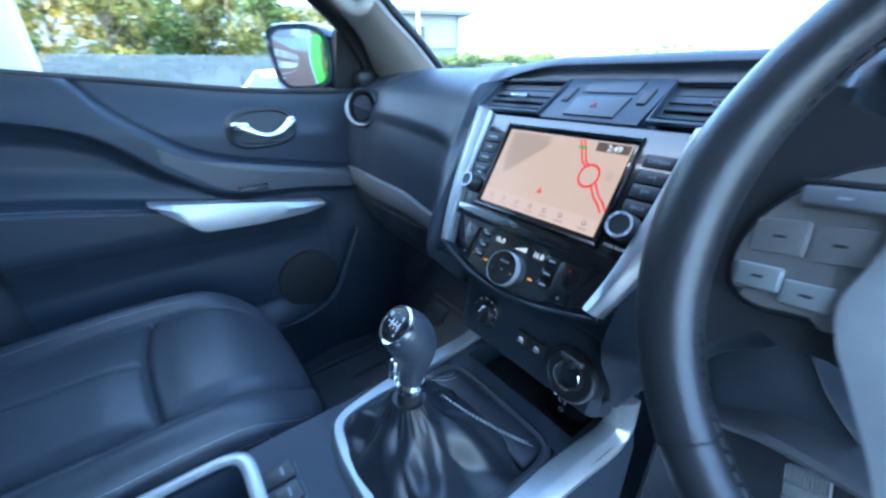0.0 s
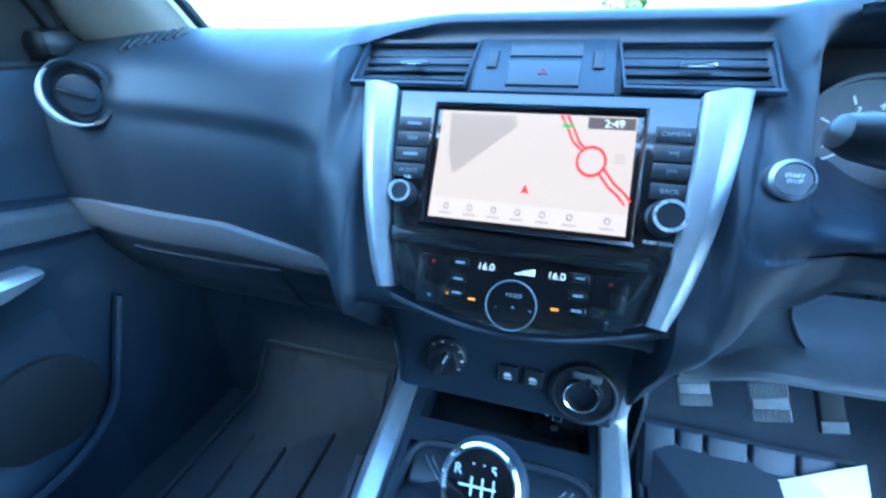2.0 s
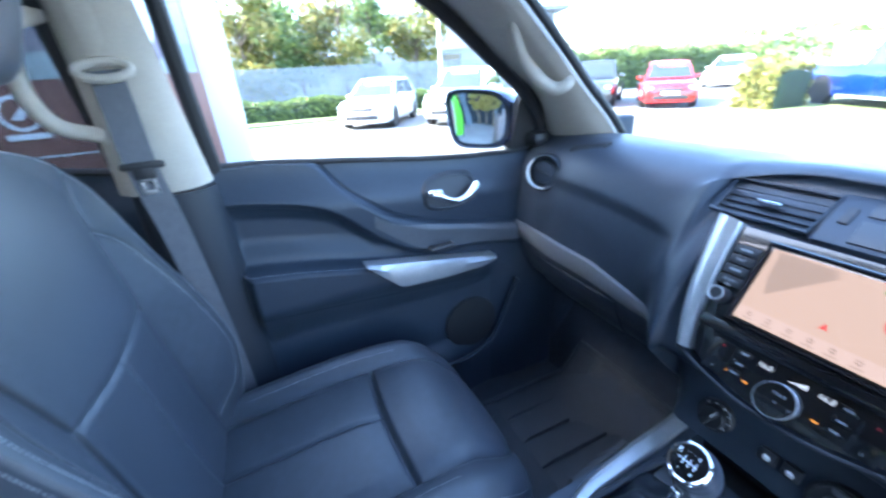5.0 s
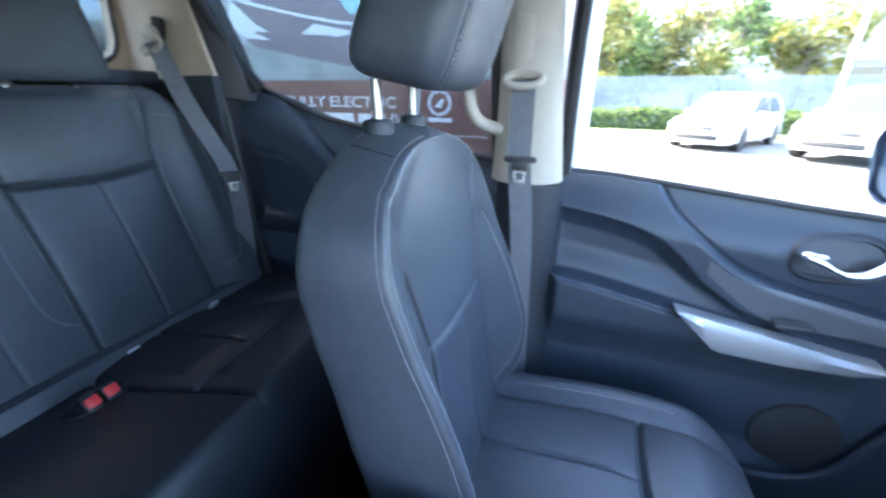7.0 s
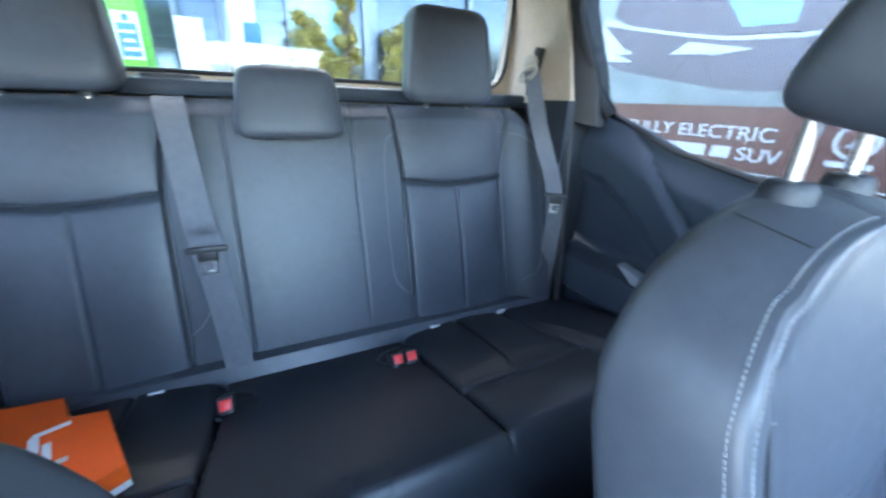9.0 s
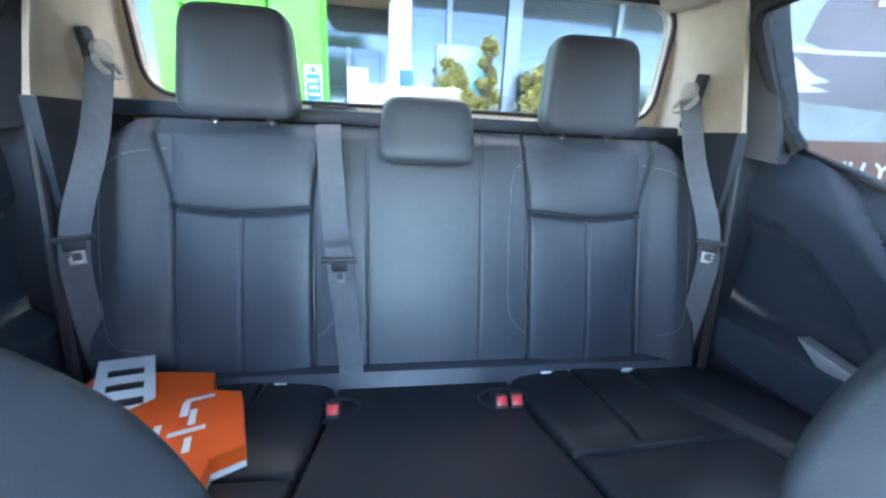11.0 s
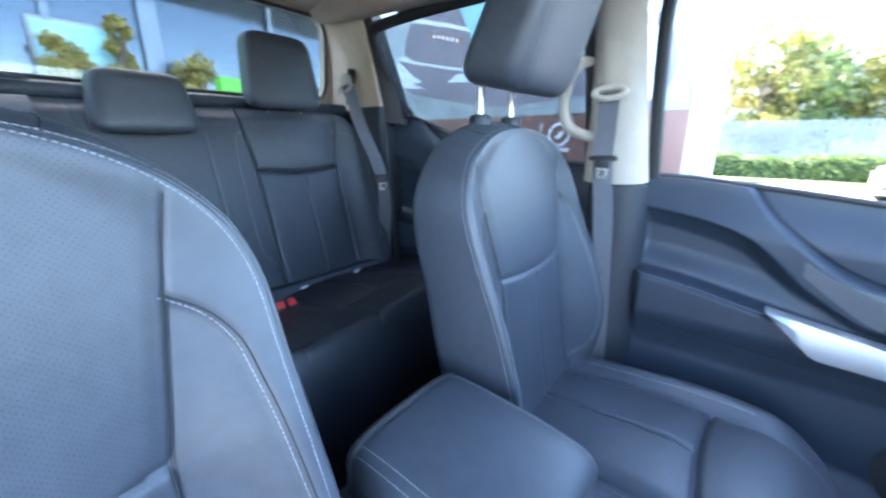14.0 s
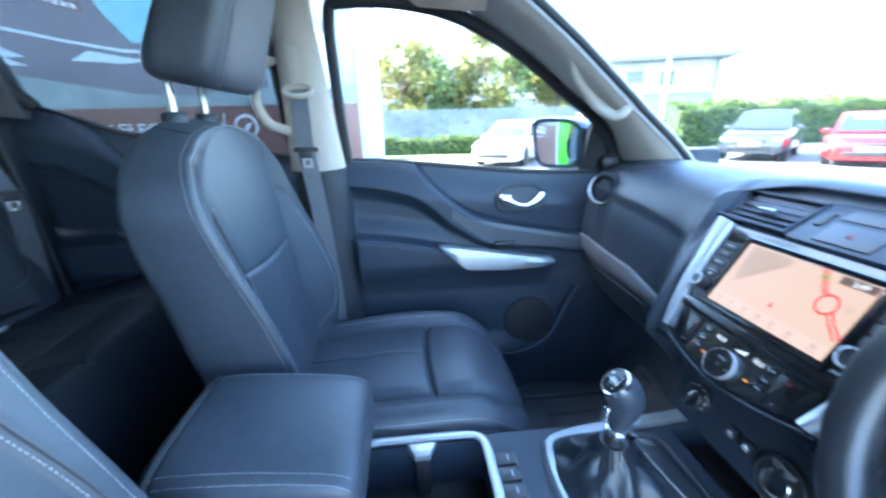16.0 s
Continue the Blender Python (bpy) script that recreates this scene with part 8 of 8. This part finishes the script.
wh = car("white_hatchback", "white five-door hatchback parked nose-in by the fence", WHITECAR, 4.1, 1.76, 1.47, "hatch", stand(-13.9, 4.3, -35))
car("white_suv", "white estate-bodied suv parked nose-out", WHITECAR, 4.5, 1.84, 1.64, "suv", stand(-12.3, 6.9, -43))
car("black_suv", "dark grey suv parked in front of the hedge", DARKCAR, 4.5, 1.84, 1.62, "suv", stand(-12.6, 13.0, -52))
car("red_hatchback", "small bright red hatchback parked by the hedge", REDCAR, 3.9, 1.70, 1.46, "hatch", stand(-10.2, 14.0, -48))
car("blue_pickup", "bright blue double-cab pickup on the grass verge", BLUECAR, 5.25, 1.95, 1.76, "pickup", stand(-4.3, 15.2, -33))
car("grey_pickup", "silver grey double-cab pickup on the grass verge", GREYCAR, 5.25, 1.85, 1.78, "pickup", stand(-1.75, 17.6, -33))
car("white_van", "long white estate van parked side-on across the car park", WHITECAR, 4.9, 1.9, 1.85, "suv", stand(5.6, 15.9, -19))
far = car("distant_car", "small parked car far across the car park", WHITECAR, 4.3, 1.78, 1.5, "hatch", stand(-14, 24, -70))
far["group"] = "distant parked cars"
rng = random.Random(5)
for x, y, hd in ((-9.5, 27, -80), (-6.6, 29, -80), (6.5, 44, -60), (10.5, 44, -60), (14.2, 43, -60), (18.5, 45, -60), (3.0, 47, -70), (23, 44, -60), (-0.5, 38, -85)):
    o = copy_thing(far, stand(x, y, hd))
    col = rng.choice((WHITECAR, GREYCAR, DARKCAR, REDCAR))
    for ch in o.children:
        if ch.name.split(".")[0] in ("body", "roof", "door_mirror"):
            ch.data = ch.data.copy()
            ch.data.materials[0] = col


# ---- plants ----
def leaves(bm, pts, size, rnd, up=0.4):
    for p in pts:
        n = Vector((rnd.gauss(0, 1), rnd.gauss(0, 1), rnd.gauss(up, 1))).normalized()
        u = n.orthogonal().normalized()
        a = rnd.uniform(0, 6.28)
        w = n.cross(u)
        u, w = u * math.cos(a) + w * math.sin(a), w * math.cos(a) - u * math.sin(a)
        s = size * rnd.uniform(0.6, 1.4)
        q = Vector(p)
        bm.faces.new([bm.verts.new(q + u * s), bm.verts.new(q + w * s * 0.55), bm.verts.new(q - u * s), bm.verts.new(q - w * s * 0.55)])


def tree(name, label, c, height, crown_r, trunk, seed, leaf=LEAF, count=2600, size=0.13, limbs=15):
    rnd = random.Random(seed)
    t = thing(name, label, "tree", at=c)
    cx, cy, cz = c
    base = spline([(cx, cy, cz), (cx + 0.05, cy, cz + trunk * 0.5), (cx - 0.03, cy + 0.04, cz + trunk), (cx, cy, cz + height * 0.8)], 5)
    bm = tube(BM(), base, [0.11 * height / 5 * (1 - 0.8 * k / (len(base) - 1)) for k in range(len(base))], n=8)
    blobs = []
    for k in range(limbs):
        a, zz = rnd.uniform(0, 6.28), rnd.uniform(trunk, height * 0.92)
        f = math.sin(math.pi * min(1, (zz - trunk * 0.75) / (height - trunk * 0.75))) ** 0.7
        rr = crown_r * f * rnd.uniform(0.35, 0.85)
        tip = Vector((cx + rr * math.cos(a), cy + rr * math.sin(a), cz + zz))
        st = Vector((cx, cy, cz + max(trunk * 0.9, zz - 0.9)))
        lim = spline([st, st.lerp(tip, 0.5) + Vector((0, 0, 0.12)), tip], 4)
        tube(bm, lim, [0.035 * height / 5 * (1 - 0.7 * j / (len(lim) - 1)) for j in range(len(lim))], n=5)
        blobs.append((tip, crown_r * rnd.uniform(0.28, 0.5)))
    part("trunk", bm, BARK, t, "brown trunk and limbs")
    bm = BM()
    pts = []
    for k in range(count):
        p, r = rnd.choice(blobs)
        d = Vector((rnd.gauss(0, 1), rnd.gauss(0, 1), rnd.gauss(0, 0.8))).normalized() * r * rnd.uniform(0.2, 1.0) ** 0.6
        pts.append(p + d)
    leaves(bm, pts, size, rnd)
    part("crown", bm, leaf, t, "loose leafy crown", smooth=False)
    return t


def hedge(name, label, a, b, height, depth, seed, leaf=LEAF, n=5200, size=0.07, cat="hedge"):
    """A hedge between two ground points: a dark core under a skin of leaves with an uneven top."""
    rnd = random.Random(seed)
    h = thing(name, label, cat, at=(a[0], a[1], GZ))
    A, B = Vector((*a, GZ)), Vector((*b, GZ))
    d = (B - A)
    ln = d.length
    d.normalize()
    nrm = Vector((-d.y, d.x, 0))
    rs = []
    for k in range(24):
        t = k / 23
        p = A.lerp(B, t)
        hh = height * (0.86 + 0.06 * math.sin(7 * t * ln / 4 + seed))
        rs.append([p - nrm * depth * 0.42, p - nrm * depth * 0.42 + Vector((0, 0, hh * 0.9)), p + Vector((0, 0, hh)), p + nrm * depth * 0.42 + Vector((0, 0, hh * 0.9)), p + nrm * depth * 0.42])
    # core far darker than the leaves: the hedge's inner shade is in its colour
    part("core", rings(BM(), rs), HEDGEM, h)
    pts = []
    for k in range(n):
        t = rnd.random()
        p = A.lerp(B, t)
        hh = height * (0.93 + 0.07 * math.sin(7 * t * ln / 4 + seed) + 0.04 * math.sin(23 * t * ln / 4))
        if rnd.random() < 0.65:
            pts.append(p + nrm * depth * 0.5 * rnd.choice((-1, 1)) * rnd.uniform(0.85, 1.1) + Vector((0, 0, hh * rnd.random())))
        else:
            pts.append(p + nrm * depth * rnd.uniform(-0.5, 0.5) + Vector((0, 0, hh * rnd.uniform(0.94, 1.08))))
    bm = BM()
    leaves(bm, pts, size, rnd)
    part("foliage", bm, leaf, h, "small bright leaves", smooth=False)
    return h


hedge("hedge", "long clipped green hedge behind the parked cars", (-18.6, 13.6), (-19.5, 33.0), 2.15, 1.4, 3, n=17000, size=0.09)
hedge("shrub", "low round yellow-green shrub on the verge", (-7.3, 14.0), (-6.2, 13.9), 1.25, 1.5, 8, LEAFY, n=2600, size=0.07, cat="shrub")
hedge("undergrowth", "ragged green undergrowth along the fence foot", (-18.6, -6), (-17.4, 9.5), 0.85, 1.0, 5, LEAF, n=9000, size=0.08, cat="shrub")
for k, (x, y, hgt) in enumerate(((-21, -3.5, 5.6), (-20.2, 0.2, 6.0), (-21.5, 2.6, 5.4), (-20.6, 4.6, 6.1), (-22.5, 6.6, 5.6), (-21.8, 8.9, 5.6), (-24, -7, 6.2), (-22.6, -1.6, 5.9), (-23.0, 1.2, 6.3))):
    tree("fence_tree", "young autumn-tinted tree behind the fence", (x, y, GZ), hgt, 1.7, 1.3, 20 + k, (LEAF, LEAFG, LEAFY)[(0, 2, 0, 2, 0, 2, 1, 1, 2)[k]], 2900, 0.125, 20)["group"] = "trees behind the fence"
tree("verge_tree", "round-headed young tree on the verge", (2.75, 26.5, GZ), 5.3, 1.75, 1.9, 77, LEAF, 4200, 0.13)
tree("window_tree", "golden tree seen in the distance", (9, -30, GZ), 6, 2.2, 1.8, 78, LEAFY, 2500, 0.16)
# solid trees placed before the glass in lieu of the sunlit trees it reflects
for k, (x, y, hgt, r) in enumerate(((-1.35, -9.05, 3.4, 0.42), (-2.12, -9.15, 3.8, 0.30), (-3.32, -9.05, 3.2, 0.50), (-1.75, -9.15, 2.6, 0.35))):
    o = tree("golden_conifer", "slim golden-leaved tree standing in for a reflection in the showroom glass", (x, y, GZ), hgt, r, 0.8, 60 + k, LEAFG, 5200, 0.055, 46)
    o["group"] = "golden trees"
fw = thing("distant_trees", "low line of distant trees on the horizon", "trees", kind="stuff", at=(0, 90, GZ))
rnd = random.Random(11)
bm = BM()
pts = []
for k in range(70):
    az = radians(rnd.uniform(-62, 26))
    dd = rnd.uniform(60, 95)
    c = Vector((dd * math.sin(az), dd * math.cos(az), GZ))
    hh = rnd.uniform(2.5, 5.0)
    for j in range(160):
        pts.append(c + Vector((rnd.gauss(0, 2.2), rnd.gauss(0, 2.0), hh * rnd.random() ** 0.7)))
leaves(bm, pts, 0.45, rnd)
part("foliage", bm, LEAF, fw, smooth=False)

# grass verge with a kerb
gv = BM()
poly = [(-30, 30), (-9, 24), (-7.8, 13.2), (-7.4, 11.9), (-4.6, 10.6), (-1.6, 10.5), (0.6, 13.0), (1.5, 17.0), (2.0, 24), (1.0, 40)]
prism(gv, poly, lambda u, v, w: (u, v, GZ + w), 0.0, 0.06, 0.02)
tagged(part("grass_verge", gv, GRASS), "short sunlit grass verge under the pickups", "grass", kind="structure")
gv = BM()
prism(gv, [(-30, -12), (-16.6, -12), (-15.9, 9.8), (-22, 12.2), (-30, 14)], lambda u, v, w: (u, v, GZ + w), 0.0, 0.08, 0.03)
tagged(part("grass_strip", gv, GRASS), "dry grass strip along the fence", "grass", kind="structure")

# palisade fence
fe = thing("palisade_fence", "grey steel palisade fence along the car park", "fence", at=(-17.8, 0, GZ))
fa, fb = Vector((-19.5, -12, GZ)), Vector((-17.6, 11.5, GZ))
n = 168
pale_bm = rbox(BM(), (0, 0, 1.02), (0.02, 0.095, 2.04), 0.005, 1)
pale = part("pale", pale_bm, FENCEM, fe)
for k in range(n):
    p = fa.lerp(fb, k / (n - 1))
    o = pale if k == 0 else new("pale", pale.data)
    if k:
        o.parent = fe
    o.matrix_parent_inverse = Matrix()
    o.location = p - fe.location
for z in (0.35, 1.75):
    part("rail", tube(BM(), [fa + Vector((-0.04, 0, z)), fb + Vector((-0.04, 0, z))], 0.03, n=6), FENCEM, fe)

# far buildings
wb = thing("warehouse", "long pale-clad warehouse with a grey lower band and thin roof edge", "building", at=(-38, 12, GZ))
WA, WB_ = Vector((-42.6, -13.5, 0)), Vector((-28.9, 24.2, 0))
wd = (WB_ - WA).normalized()
wn_ = Vector((wd.y, -wd.x, 0))
def on_wall(u, v, w):
    """A point of the warehouse front: metres along it, up, and out."""
    return WA + wd * u + wn_ * w + Vector((0, 0, v))
WL = (WB_ - WA).length
part("wall", prism(BM(), [(0, 3.4), (WL, 3.4), (WL, 5.75), (0, 5.75)], on_wall, -8.0, 0.0), CLADPALE, wb, "pale upper cladding", smooth=False)
part("lower_cladding", prism(BM(), [(0.1, GZ), (WL - 0.1, GZ), (WL - 0.1, 3.4), (0.1, 3.4)], on_wall, -7.9, -0.15), CLADGREY, wb, "grey lower wall", smooth=False)
part("roof", prism(BM(), [(-0.8, 5.75), (WL + 0.8, 5.75), (WL + 0.8, 6.05), (-0.8, 6.05)], on_wall, -8.6, 0.9), ROOFGREY, wb, "grey roof edge", smooth=False)
for k in range(34):
    part("cladding_rib", prism(BM(), [(0.6 + k * WL / 34, 3.42), (0.68 + k * WL / 34, 3.42), (0.68 + k * WL / 34, 5.74), (0.6 + k * WL / 34, 5.74)], on_wall, 0.0, 0.05), CLADPALE, wb, smooth=False)
for u, v, w_, h_ in ((33.5, 4.2, 1.3, 0.9), (36.0, 3.9, 1.0, 1.1), (30.6, 1.9, 1.6, 1.2), (24.0, 1.6, 1.6, 1.2)):
    fr_ = part("window", prism(BM(), [(u, v), (u + w_, v), (u + w_, v + h_), (u, v + h_)], on_wall, -0.1, 0.06), ROOFGREY, wb, smooth=False)
    part("pane", prism(BM(), [(u + 0.08, v + 0.08), (u + w_ - 0.08, v + 0.08), (u + w_ - 0.08, v + h_ - 0.08), (u + 0.08, v + h_ - 0.08)], on_wall, 0.02, 0.08), CARGLASS, fr_, smooth=False)
for u in (28.3, WL - 0.3):
    part("downpipe", tube(BM(), [on_wall(u, GZ, 0.12), on_wall(u, 5.7, 0.12)], 0.07, n=8), ROOFGREY, wb)
wb2 = thing("far_shed", "pale industrial shed across the road", "building", at=(8, 60, GZ))
part("wall", rbox(BM(), (14, 62, 2.4), (30, 8, 4.6), 0.05), WHITEPAINT, wb2)
part("roof", rbox(BM(), (14, 62, 4.85), (31, 9, 0.3), 0.05), ROOFGREY, wb2)
for k in range(6):
    part("window", rbox(BM(), (2 + 4.6 * k, 57.97, 2.6), (2.4, 0.1, 1.1), 0.02), CARGLASS, wb2)
tot = thing("sign_totem", "slim grey sign totem beside the road", "sign", at=(1.9, 24.5, GZ))
part("blade", rbox(BM(), (1.9, 24.5, GZ + 1.15), (0.75, 0.14, 2.3), 0.03, m=pose(0, 0, 0, 0, 4, 20)), CLADGREY, tot)
part("foot", rbox(BM(), (1.9, 24.5, GZ + 0.05), (1.0, 0.4, 0.10), 0.02), ROOFGREY, tot)
for x, y, hgt, nm in ((-17.2, 8.2, 5.4, "lamp_post"), (-15.5, 11.0, 4.6, "lamp_post"), (-24.5, 30, 7.0, "lamp_post")):
    lp = thing(nm, "slim white lamp post in the car park", "lamp post", "lamp posts", at=(x, y, GZ))
    part("pole", tube(BM(), [(x, y, GZ), (x, y, GZ + hgt)], [0.075, 0.05], n=10), WHITEPAINT, lp)
    part("lamp_head", rbox(BM(), (x + 0.25, y, GZ + hgt), (0.6, 0.2, 0.08), 0.03), CLADGREY, lp)
lt = thing("orange_truck", "orange lorry body behind the parked pickups", "lorry", at=(-5, 24, GZ))
part("box", rbox(BM(), (-5.6, 24, GZ + 1.35), (3.4, 2.2, 1.6), 0.06), ORANGEP, lt)
part("cab", rbox(BM(), (-8.4, 24, GZ + 1.2), (1.9, 2.1, 1.7), 0.15), WHITECAR, lt)
for x in (-8.3, -5.0):
    part("wheel", lathe(BM(), [(0.2, -0.12), (0.42, -0.12), (0.42, 0.12), (0.2, 0.12)], (x, 22.95, GZ + 0.42), (0, 1, 0), 20), RUBBER, lt)
